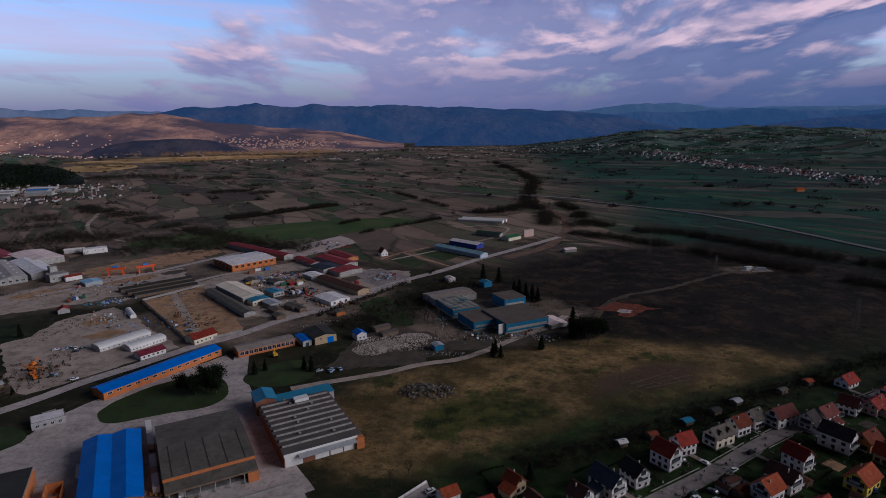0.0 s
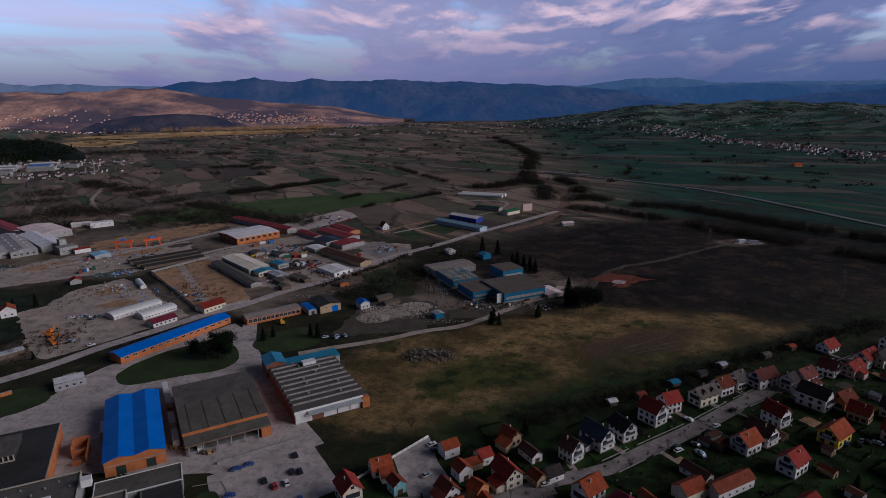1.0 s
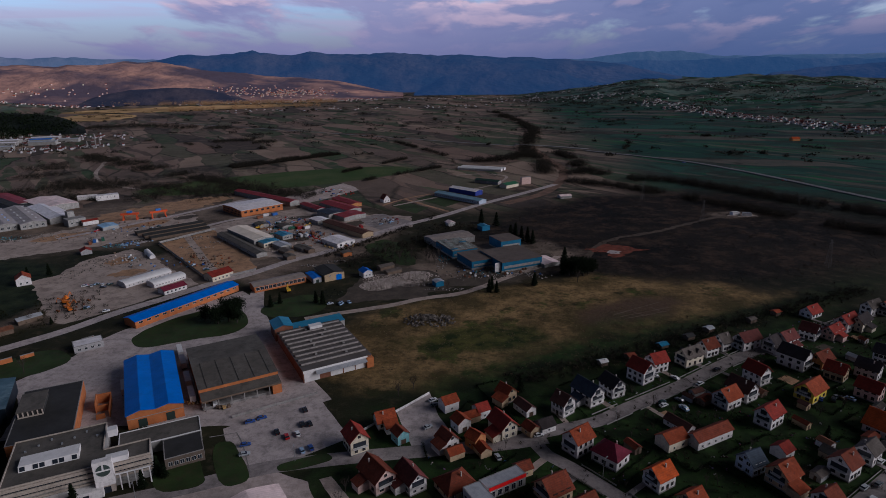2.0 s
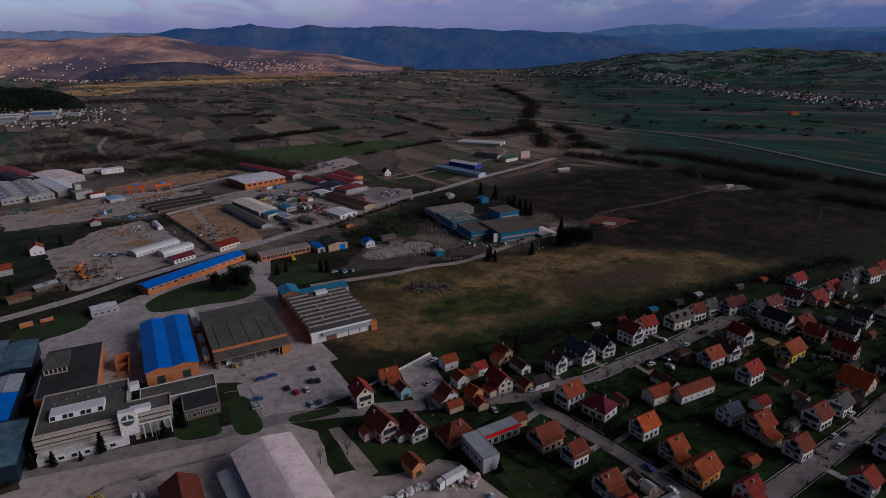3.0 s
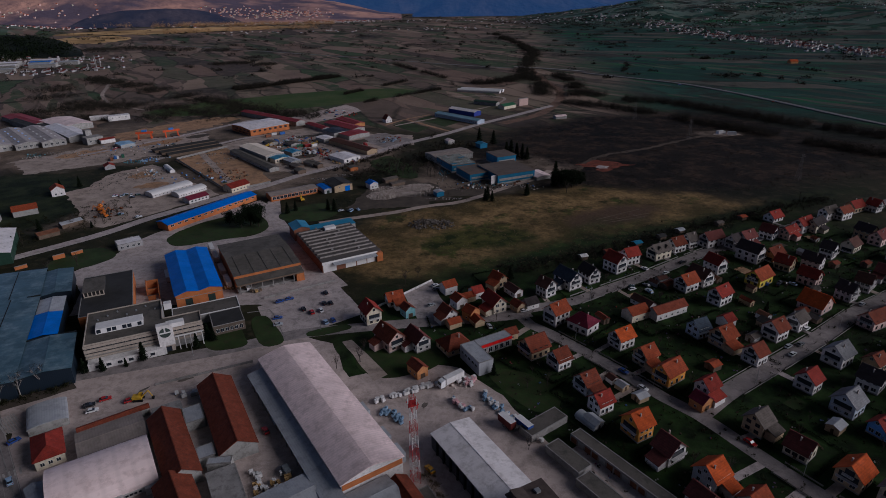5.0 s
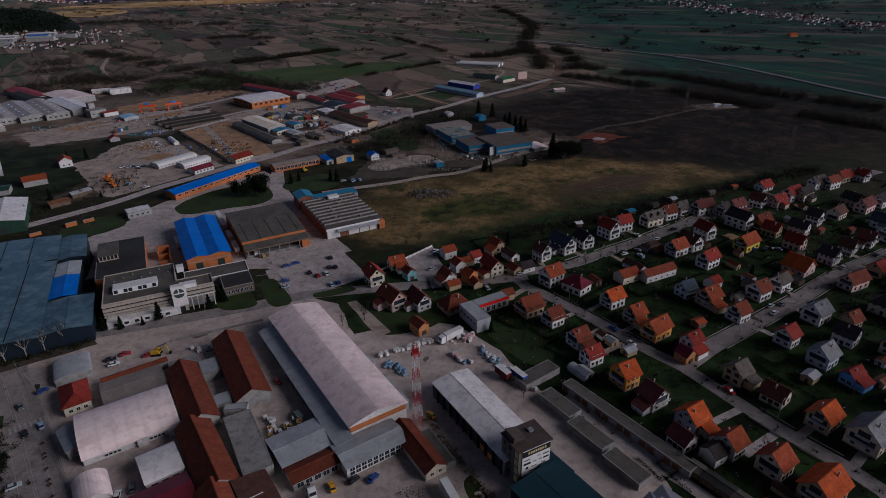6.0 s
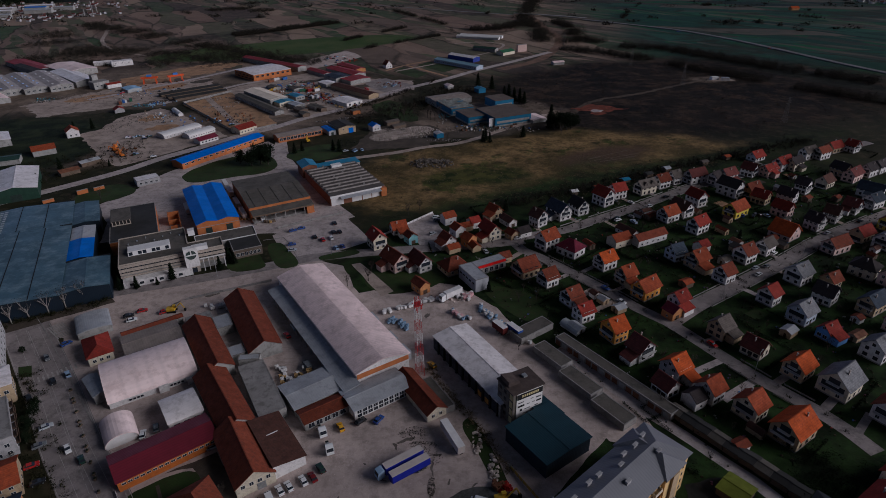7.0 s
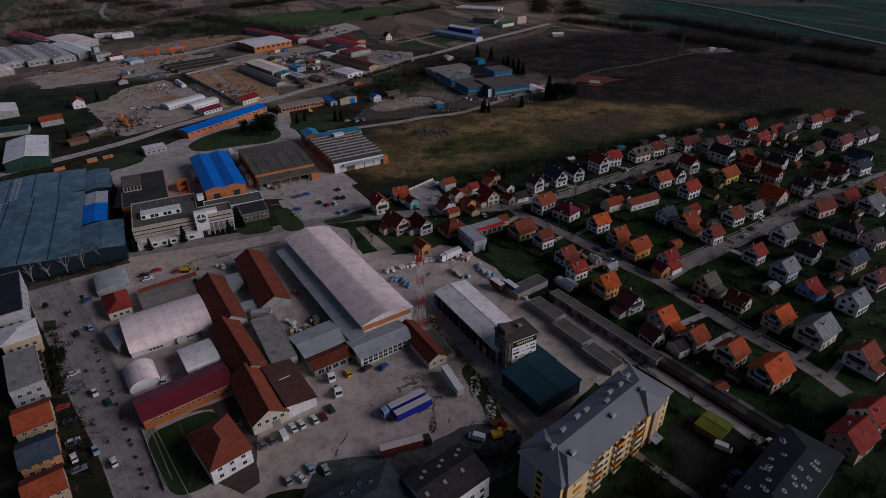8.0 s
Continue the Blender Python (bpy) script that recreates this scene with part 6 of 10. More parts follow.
def tower_hall():
    b = thing("sheet_hall", "long white sheet-roofed hall with glazed black bays", "hall", pose(5.5, 69.2, 0, 0, 0, 34))
    w, l, h = 15, 44, 6.3
    part("wall", walls(w, l, h, 7.3, "y"), GREY_WALL, b)
    gable_roof(b, w, l, h, 7.4, "y", METAL_WHITE, 0.4, 0.4)
    for k in range(10):
        yy = -l / 2 + 1.2 + k * 4.3
        part("black_pier", Shape().box(-w / 2 - 0.5, -w / 2 - 0.01, yy, yy + 0.6, 0, 6.0), BLACK, b)
        part("bay_glass", Shape().box(-w / 2 - 0.12, -w / 2 - 0.01, yy + 0.7, yy + 4.2, 0.4, 5.2), GLASS, b)
        # two yellow windows, drawn as plain amber boxes
        if k in (1, 2):
            part("yellow_panel", Shape().box(-w / 2 - 0.2, -w / 2 - 0.13, yy + 1.2, yy + 3.4, 0.8, 3.0), wall_mat("amber"), b)
    c = thing("billboard_tower", "grey tower block carrying a white billboard", "tower", pose(18, 50, 0, 0, 0, 31))
    felt = material("brown_felt", (0.075, 0.055, 0.05), rough=0.9, vary=0.3)
    part("wall", walls(11.8, 9, 13.6), material("dark_stone_cladding", (0.13, 0.115, 0.10), rough=0.8, vary=0.3, ribs=("Z", 0.8, 0.3)), c)
    part("roof", Shape().box(-6.3, 6.3, -4.9, 4.9, 13.604, 14.0), felt, c)
    part("roof_cabin", Shape().prism([(-5.4, 14.0), (-1.2, 14.0), (-1.2, 15.0), (-5.4, 16.0)], "y", -1, 4), felt, c)
    part("roof_hatch", Shape().box(1.5, 3.0, 0.5, 2.0, 14.0, 14.7), STEEL, c)
    board = part("billboard", Shape().box(-4.6, 5.6, -4.72, -4.55, 3.4, 13.3), PLASTIC_WHITE, c, "white billboard with rows of small marks")
    part("header", Shape().box(-4.5, 5.5, -4.80, -4.73, 10.9, 13.1), BLACK, board, "black header strip")
    INK, GOLD = material("sign_grey", (0.10, 0.10, 0.11), rough=0.7, bump=0), material("sign_gold", (0.55, 0.46, 0.24), rough=0.7, bump=0)
    for k in range(8):
        part("header_bar", Shape().box(-2.6 + k * 0.85, -2.0 + k * 0.85, -4.84, -4.81, 11.6, 12.5), GOLD, board)
    for xx, zz, wd, ht in ((-4.1, 9.3, 2.3, 0.35), (0.9, 9.5, 1.1, 0.3), (3.0, 9.1, 2.2, 0.5), (-4.1, 7.6, 2.6, 0.75), (-0.6, 7.8, 1.2, 0.3), (1.6, 7.8, 1.0, 0.3), (3.2, 7.5, 2.0, 0.6), (-3.2, 5.8, 0.9, 0.9), (-1.4, 6.0, 2.2, 0.3), (2.6, 5.9, 1.4, 0.4), (-2.0, 4.4, 2.8, 0.3)):
        part("sign_bar", Shape().box(xx, xx + wd, -4.78, -4.73, zz, zz + ht), BLACK if ht > 0.55 else INK, board)
    for zz in (2.0, 5.0, 8.0, 11.0):
        windows(c, -4.2, 4.2, -5.9, zz, 3, 1.4, 1.5, 270, FRAME_DARK)
        windows(c, -4.2, 4.2, -5.9, zz, 3, 1.4, 1.5, 90, FRAME_DARK)
    for zz in (1.2, 4.4, 7.6, 10.8):
        part("side_sign", Shape().box(-5.99, -5.91, -4.2, -2.6, zz, zz + 2.4), GOLD, c)


tower_hall()


def apartment_block():
    w, l, h = 51.7, 14.3, 14.2
    b = thing("apartment_block", "five-storey tan apartment block with a light grey hipped roof", "apartment building", pose(39.8, 8.6, 0, 0, 0, 43.6))
    tan = material("apartment_ochre", (0.70, 0.47, 0.21), rough=0.9, vary=0.14, scale=0.2, dirt=(0.55, 0.36, 0.17))
    part("wall", walls(w, l, h), tan, b)
    hip_roof(b, w, l, h, 17.6, material("light_grey_roof", (0.165, 0.168, 0.190), rough=0.6, vary=0.15, scale=0.1, ribs=("X", 0.9, 0.25)), 0.7, 0.25)
    grey_roof = material("light_grey_roof", (0.165, 0.168, 0.190))
    for cx_ in (-w / 2 + 6.2, w / 2 - 9):
        q = l / 2 + 1.5
        part("cross_wing", Shape().box(cx_ - 4.4, cx_ + 4.4, -q + 0.6, q - 0.6, 0, h), tan, b)
        eave = [(cx_ - 5.1, -q, h + 0.02), (cx_ + 5.1, -q, h + 0.02), (cx_ + 5.1, q, h + 0.02), (cx_ - 5.1, q, h + 0.02)]
        r0, r1 = (cx_, -q + 5.0, 17.3), (cx_, q - 5.0, 17.3)
        v = eave + [r0, r1]
        v += [(x, y, z + 0.25) for x, y, z in v]
        part("wing_roof", Shape().add(v, [(6, 7, 10), (7, 8, 11, 10), (8, 9, 11), (9, 6, 10, 11), (0, 4, 1), (1, 4, 5, 2), (2, 5, 3), (3, 5, 4, 0), (0, 1, 7, 6), (1, 2, 8, 7), (2, 3, 9, 8), (3, 0, 6, 9)]), grey_roof, b)
    # the end wall's shade is painted as a grey-blue colour
    grey = material("apartment_grey", (0.34, 0.36, 0.42), rough=0.85, vary=0.15)
    part("end_panel", Shape().box(-w / 2 - 0.12, -w / 2 - 0.004, -l / 2 + 0.4, -1.8, 0, h - 0.5), grey, b, "grey-blue rendered end wall")
    part("end_panel", Shape().box(-w / 2 - 0.12, -w / 2 - 0.004, 1.8, l / 2 - 0.4, 0, h - 0.5), grey, b, "grey-blue rendered end wall")
    for f in range(5):
        z = 1.0 + f * 2.75
        windows(b, -w / 2 + 0.6, w / 2 - 11, -l / 2, z, 15, 1.5, 1.45, 0, FRAME)
        windows(b, w / 2 - 7, w / 2 - 0.6, -l / 2, z, 2, 1.5, 1.45, 0, FRAME)
        windows(b, -w / 2 + 0.6, w / 2 - 0.6, -l / 2, z, 15, 1.5, 1.45, 180, FRAME)
        windows(b, -1.6, 1.6, -w / 2, z, 1, 1.8, 1.4, 270, FRAME_DARK)
        windows(b, -4, 4, -w / 2, z, 3, 1.4, 1.4, 90, FRAME)
        for k in range(4):
            x = -w / 2 + 4.6 + k * 9.6
            s_ = Shape().box(x, x + 3.4, -l / 2 - 1.2, -l / 2 - 0.004, z - 0.85, z - 0.7).box(x, x + 3.4, -l / 2 - 1.2, -l / 2 - 1.1, z - 0.7, z + 0.3)
            s_.box(x, x + 0.1, -l / 2 - 1.1, -l / 2 - 0.004, z - 0.7, z + 0.3).box(x + 3.3, x + 3.4, -l / 2 - 1.1, -l / 2 - 0.004, z - 0.7, z + 0.3)
            part("balcony", s_, wall_mat("cream") if (f + k) % 3 else wall_mat("amber"), b)
    part("stair_bay", Shape().box(w / 2 - 10.6, w / 2 - 7.4, -l / 2 - 1.6, -l / 2 - 0.004, 0, h - 0.4), wall_mat("tan"), b, "darker ochre stair bay")
    part("porch", Shape().prism([(-l / 2 - 4.2, 2.5), (-l / 2 - 1.61, 3.1), (-l / 2 - 1.61, 3.25), (-l / 2 - 4.2, 2.65)], "x", w / 2 - 11, w / 2 - 7), METAL_GREY, b)
    for k, (x, y) in enumerate(((-20, 0.8), (-17, -3.6), (-13, 3.2), (-6, 3.8), (-2, 3.6), (2, -2.8), (5, 1.6), (9, 3.4), (14, 3.2), (17, -2.4), (19, 4))):
        part("chimney", Shape().box(x - 0.9, x + 0.9, y - 0.35, y + 0.35, 14.6, 17.6 - abs(y) * 0.15 + 0.6).box(x - 1.0, x + 1.0, y - 0.45, y + 0.45, 17.6 - abs(y) * 0.15 + 0.4, 17.6 - abs(y) * 0.15 + 0.62), wall_mat("gray"), b)


apartment_block()


def factory():
    b = thing("factory", "derelict factory with blue cladding and patched flat roofs", "factory", pose(12, 415, 0, 0, 0, 28))
    roof = material("factory_felt", (0.125, 0.098, 0.085), rough=0.95, vary=0.3, scale=0.06, dirt=(0.085, 0.07, 0.064), speck=0.4)
    for X, Y, w, l, h in ((25.5, 402.4, 34.4, 34.2, 7.5), (-1.5, 400.3, 18.6, 24.7, 6.4), (23.3, 445.8, 19, 19.9, 8), (-17, 431, 22, 32, 6.0)):
        px, py = to_local(12, 415, 28, X, Y)
        bl = part("block", Shape().box(px - w / 2, px + w / 2, py - l / 2, py + l / 2, 0, h), BLUE_WALL, b, "block with blue cladding")
        part("roof", Shape().box(px - w / 2 - 0.3, px + w / 2 + 0.3, py - l / 2 - 0.3, py + l / 2 + 0.3, h + 0.004, h + 0.4), roof, bl)
        part("window_strip", Shape().box(px - w / 2 + 1.5, px + w / 2 - 1.5, py - l / 2 - 0.12, py - l / 2 - 0.004, h * 0.36, h * 0.62), GREY_WALL, bl)
        part("plinth", Shape().box(px - w / 2 - 0.1, px + w / 2 + 0.1, py - l / 2 - 0.1, py + l / 2 + 0.1, 0, 1.3), GREY_WALL, bl)
    px, py = to_local(12, 415, 28, 17.5, 381)
    part("white_panel", Shape().box(px - 5, px + 5, py - 0.2, py + 0.4, 0, 7.4), WHITE_WALL, b, "pale panelled corner")
    px, py = to_local(12, 415, 28, -17, 431)
    for k in range(11):
        y = py - 15 + k * 3.0
        part("roof_beam", Shape().box(px - 11, px + 11, y - 0.25, y + 0.25, 6.42, 6.9), material("pale_beam", (0.22, 0.25, 0.25), rough=0.9, vary=0.4, dirt=(0.08, 0.09, 0.09)), b)
    for k in range(6):
        x, y = px - 8 + (k * 37 % 16), py - 13 + k * 5.2
        part("roof_sheet", Shape().box(x - 3, x + 3, y - 1.1, y + 1.1, 6.92, 7.0), (BLUE_WALL, CONCRETE, roof)[k % 3], b, "loose sheet on the bare beams")
    hall("derelict_shed", -24, 459.4, 38, 22, 32, 5, 6.2, GREY_WALL, MATS["weathered_sheet"], "long derelict shed with a weathered roof", along="x")
    hall("pale_lean_to", 52, 402, 14, 18, 30, 2.6, 3.4, GREY_WALL, FIBRE, "low lean-to with a pale sheet roof")
    hall("blue_hut", 6, 500, 8, 9, 30, 4, 5.2, BLUE_WALL, TEAL_ROOF, "small blue hut beside the factory", "hut")
    hall("white_hut", -26, 515, 7, 8, 30, 3.4, 4.6, WHITE_WALL, FIBRE, "small white hut beside the road", "hut")


factory()

# ---- other halls and sheds ----
DW, GW = WHITE_WALL, GREY_WALL
hall("low_store", -125.2, 82, 20.8, 13.6, 37, 3.4, 4.0, GW, MATS["weathered_sheet"], "low store with a weathered sheet roof", along="x")
hall("red_ridge_shed", -129, 90.2, 23, 2.6, 38.5, 3.5, 4.0, GW, tile_mat("brown"), "narrow shed with a brown-red tile roof", along="x")
hall("red_hipped_house", -143.4, 75.2, 8.6, 14.2, 38, 3.8, 6.2, wall_mat("cream"), tile_mat("red"), "cream house with a red hipped roof", style="hip", win=(("f", 3, 1.2, 1.3, 1.3), ("l", 4, 1.2, 1.3, 1.3)))
hall("canopy_shelter", -155.4, 92, 12.5, 14, 36, 2.8, 4.0, GW, METAL_GREY, "round-edged grey sheet shelter", style="arch")
hall("side_store", -131.6, 53.3, 4.4, 12.7, 46, 3.6, 4.3, GW, METAL_GREY, "small grey sheet store")
hall("garden_tent", 42.6, 98.5, 4.2, 9, 38, 1.0, 2.8, PLASTIC_WHITE, material("grey_foil", (0.42, 0.44, 0.46), rough=0.5), "small grey foil garden tunnel", "tunnel", style="arch")
patch("lawn_traffic_bed", [(-170, 65.6), (-165.4, 66.9), (-161, 60.6), (-165.7, 60)], 0.08, LAWN, "square grass bed beside the boulevard", "lawn", 0.1)
hall("white_store", -96.4, 44.4, 11.1, 13.3, 39, 3.6, 5.2, DW, METAL_WHITE, "small white sheet-roofed store", style="arch", along="x", win=(("f", 3, 1.0, 2.0, 1.6),))
hall("tent_store", -113.2, 34.8, 9.6, 11.6, 38, 1.0, 4.4, PLASTIC_WHITE, FABRIC, "stained white fabric tunnel store", style="arch")
ls = thing("lean_to_store", "white store under one dark brown sloping roof", "building", pose(-59.4, 30.6, 0, 0, 0, 38))
part("wall", Shape().prism([(-5.0, 0), (5.0, 0), (5.0, 3.9), (-5.0, 5.4)], "y", -11.2, 11.2), DW, ls)
part("roof_slope", Shape().prism([(-5.2, 5.44), (5.5, 3.84), (5.5, 4.04), (-5.2, 5.64)], "y", -11.6, 11.6), tile_mat("darkbrown"), ls)
part("ridge_strip", Shape().box(-2.2, 1.6, 2.0, 2.3, 5.06, 5.2), METAL_WHITE, ls, "pale sheet laid across the roof")
hall("grey_shed", -54.6, 55.3, 17.8, 14.2, 39, 3.6, 4.4, GW, METAL_GREY, "low grey sheet shed", along="x")
hall("tile_lean_to", -48.1, 45.8, 15.7, 7.1, 37, 3.2, 4.4, GW, tile_mat("brown"), "lean-to with brown-orange tiles", along="x", win=(("f", 5, 0.6, 2.2, 2.0),))
hall("glazed_front_hall", -31.6, 55.2, 22, 11.4, 37, 3.9, 4.9, DW, METAL_GREY, "hall with grid windows and a grey sheet roof", along="x", win=(("f", 10, 0.5, 1.7, 1.4), ("f", 10, 2.1, 1.7, 1.4)))
hall("tile_annex", -16.3, 55.6, 7.4, 23.5, 35, 3.2, 5.4, wall_mat("cream"), tile_mat("brown"), "long annex with a red-brown tile roof", win=(("f", 2, 1.2, 1.2, 1.2),))
hall("flat_link", -72, 54.6, 9.2, 29.5, 33, 4, 4, GW, CONCRETE, "long flat concrete-roofed link between sheds", style="flat")
hall("white_link", -100.8, 93.2, 6.4, 9.6, 33, 3.8, 3.8, GW, METAL_GREY, "pale grey flat sheet roof between sheds", style="flat")
hall("white_link", -88.2, 74.5, 5.4, 6.4, 33, 3.9, 3.9, GW, METAL_GREY, "pale grey flat sheet roof between sheds", style="flat")
hall("white_link", -81.5, 70.2, 7.8, 3.2, 10, 4.3, 4.3, GW, METAL_GREY, "low sheet roof stepped against the sheds", style="flat")
hall("flat_front_store", -112, 96, 10, 6, 36, 3.2, 3.2, wall_mat("tan"), CONCRETE, "low store with a pale flat roof", style="flat")
hall("grey_shop", 2, 133.3, 6.8, 15.6, 31, 6.2, 6.2, METAL_GREY, METAL_GREY, "grey metal-clad shop block", style="flat", win=(("l", 5, 3.2, 1.8, 1.2),))
hall("grey_shop_wing", 9.0, 146, 16.6, 5.6, 33, 4.8, 4.8, GW, METAL_GREY, "shop wing with a red fascia", style="flat", win=(("f", 5, 0.6, 1.8, 2.4),))
SIGN_RED = material("bright_red_sign", (0.75, 0.012, 0.012), rough=0.5, bump=0)
part("fascia", Shape().box(-7.6, 8.35, -3.05, -2.9, 3.7, 5.1), SIGN_RED, bpy.data.objects["grey_shop_wing"], "bright red fascia")
part("fascia", Shape().box(3.42, 3.55, -6.0, 6.4, 4.9, 6.3), SIGN_RED, bpy.data.objects["grey_shop"], "bright red fascia")
hall("annex_lean_to", -9.8, 56.2, 3.6, 17, 33, 2.5, 2.5, CONCRETE, BITUMEN, "low flat-roofed lean-to beside the annex", style="flat")
hall("garage_row", 26, 95.4, 17.6, 6.6, 39, 2.7, 2.7, CONCRETE, BITUMEN, "flat-roofed concrete row of garages", style="flat")
for X, Y, n in ((32.4, 79.0, 15.2), (40.7, 64.5, 15.6), (49.5, 50.4, 14.5)):
    g_ = hall("garage_row", X, Y, 6.2, n, 38, 2.7, 2.7, CONCRETE, BITUMEN, "flat-roofed concrete row of garages", style="flat")
    tagged(g_, group="garage rows")
    for k in range(5):
        yy = -n / 2 + 0.5 + k * (n - 1) / 5
        part("garage_door", Shape().box(3.1, 3.18, yy, yy + 2.3, 0, 2.2), RUST if k % 2 else STEEL, g_)
g_ = hall("garage_row", 53.2, 70.1, 4.8, 53, 39, 2.8, 2.8, CONCRETE, BITUMEN, "very long flat-roofed concrete garage row", style="flat")
for k in range(17):
    part("garage_door", Shape().box(-2.48, -2.4, -26 + k * 3.1, -23.6 + k * 3.1, 0, 2.2), RUST if k % 3 else STEEL, g_)
for k in range(9):
    hall("garden_shed", 71 + k * 3.2, 51 - k * 3.9, 4.4, 4.7, 40 + (k % 3) * 2, 2.3, 2.9, TIMBER, BITUMEN_DARK if k % 3 else BITUMEN, "small dark garden shed with a felt roof", "shed")
for x, y, w_, l_, tn, mt, wd in ((98.8, 260.5, 5, 4, 30, TEAL_ROOF, "teal sheet"), (63.3, 240.1, 4, 3.4, 24, PLASTIC_WHITE, "white sheet"), (130.8, 282, 4.5, 4, 32, METAL_GREY, "grey sheet"), (160, 295.5, 5, 3.6, 30, tile_mat("graybrown"), "faded tile"), (78.7, 247.5, 4.4, 3.6, 28, tile_mat("brown"), "brown tile"), (116.2, 271.5, 5, 4, 30, BITUMEN_DARK, "black felt"), (179.4, 307, 4.6, 4, 30, tile_mat("orange"), "orange tile")):
    hall("garden_shed", x, y, w_, l_, tn, 2.2, 2.9, TIMBER, mt, "small back-garden shed with a " + wd + " roof", "shed", along="x")
hall("green_roofed_shed", 78.4, 19.5, 8, 7.7, 43, 2.6, 3.2, TIMBER, material("mossy_felt", (0.13, 0.15, 0.016), rough=1, vary=0.3), "shed with a mossy yellow-green roof", "shed")
# wall and felt tones lowered to carry the corner darkening
hall("skylight_block", 88.3, -4.6, 36, 14.6, 44, 9.5, 11.6, material("dull_dark_render", (0.10, 0.095, 0.09), rough=0.9, vary=0.25, scale=0.3, dirt=(0.05, 0.045, 0.04)), material("blue_black_felt", (0.010, 0.013, 0.018), rough=0.8, vary=0.3, scale=0.15), "large apartment house with a dark hipped roof and skylights", "apartment building", style="hip")
sk = bpy.data.objects["skylight_block"]
rnd = random.Random(11)
for k in range(26):
    side = -1 if k % 2 else 1
    u, v = rnd.uniform(-15, 11), rnd.uniform(1.4, 6.2)
    zz = 11.6 - v * (2.1 / 7.9) + 0.22
    part("roof_window", Shape().box(-0.45, 0.45, -0.6, 0.6, -0.05, 0.12).box(-0.3, 0.3, -0.45, 0.45, 0.121, 0.14, 1), [PLASTIC_WHITE, GLASS], sk, at=pose(u, side * v, zz, -side * 15))
db = hall("dark_gable_block", -3.9, -8.7, 19.5, 13.5, 41, 9, 11.0, wall_mat("white"), tile_mat("dark"), "white block with a dark gable roof and roof lights", "building", along="x", win=(("f", 5, 1.2, 1.6, 1.4), ("f", 5, 4.0, 1.6, 1.4), ("r", 3, 1.2, 1.6, 1.4), ("r", 3, 4.0, 1.6, 1.4), ("r", 3, 6.6, 1.6, 1.4)))
for k in range(9):
    side = -1 if k % 3 == 0 else 1
    u, v = -8 + k * 2.0, 2.0 + (k % 3) * 1.3
    part("roof_window", Shape().box(-0.45, 0.45, -0.6, 0.6, -0.05, 0.12), STEEL, db, at=pose(u, side * v, 11.0 - v * 0.296 + 0.26, -side * 16.5))
db = hall("dark_flat_block", -26, -17, 24, 15, 38, 8, 10, wall_mat("gray"), material("blue_felt", (0.030, 0.042, 0.052), rough=0.85, vary=0.4, scale=0.3, dirt=(0.05, 0.055, 0.055), speck=0.4), "block with a low blue-black hipped roof", "building", style="hip")
for k in range(5):
    part("roof_window", Shape().box(-0.45, 0.45, -0.6, 0.6, -0.05, 0.12).box(-0.3, 0.3, -0.45, 0.45, 0.121, 0.14, 1), [STEEL, GLASS], db, at=pose(-6 + k * 2.7, 3.0 + (k % 2) * 1.6, 10.24 - (3.0 + (k % 2) * 1.6) * 0.25, 14))
# boulevard side, bottom left
hall("street_block", -186.3, 69.6, 14, 34, 37, 10, 10, wall_mat("gray"), material("blue_black_felt", (0.010, 0.013, 0.018), rough=0.8, vary=0.3, scale=0.15), "street block with a flat navy roof", "building", style="flat", win=(("r", 7, 1.2, 1.5, 1.5), ("r", 7, 4.4, 1.5, 1.5), ("r", 7, 7.4, 1.5, 1.5), ("f", 4, 4.4, 1.5, 1.5)))
hall("street_block", -165.6, 49, 11.4, 11.6, 40, 8, 9.4, wall_mat("tan"), METAL_WHITE, "street block with a pale hipped roof", "building", style="hip", win=(("r", 4, 1.2, 1.4, 1.5), ("r", 4, 4.2, 1.4, 1.5), ("f", 4, 4.2, 1.4, 1.5)))
wf = hall("white_flats", -151.4, 30.6, 9.9, 22.6, 40, 7.6, 7.6, wall_mat("gray"), CONCRETE, "grey flats with rows of balconies", "apartment building", style="flat", win=(("r", 6, 1.2, 1.8, 1.5), ("r", 6, 4.1, 1.8, 1.5), ("f", 3, 1.1, 1.4, 1.4), ("f", 3, 4.1, 1.4, 1.4)))
for k in range(5):
    for z in (3.4, 6.0):
        part("balcony", Shape().box(4.96, 6.1, -10 + k * 4.2, -7 + k * 4.2, z - 0.2, z).box(6.02, 6.1, -10 + k * 4.2, -7 + k * 4.2, z, z + 0.9), FRAME_DARK, wf)
hall("street_house", -136.4, 12.0, 10.2, 12, 38, 5, 7.6, wall_mat("tan"), tile_mat("orange"), "house with a broad orange tile roof", "house", along="x", win=(("f", 3, 1.0, 1.3, 1.3), ("r", 3, 1.0, 1.3, 1.3), ("f", 3, 3.4, 1.2, 1.1)))
hall("street_house", -126.3, -0.6, 10, 11.4, 38, 4.8, 7.2, wall_mat("orange"), tile_mat("slate"), "orange house with a navy roof", "house", along="x", win=(("f", 3, 1.0, 1.3, 1.3), ("r", 3, 1.0, 1.3, 1.3), ("f", 3, 3.4, 1.2, 1.1)))
hall("street_house", -116.6, -12.6, 10, 10, 40, 4.8, 7.2, wall_mat("tan"), tile_mat("orange"), "house with an orange tile roof", "house", along="x", win=(("f", 3, 1.0, 1.3, 1.3), ("r", 3, 1.0, 1.3, 1.3), ("f", 3, 3.4, 1.2, 1.1)))
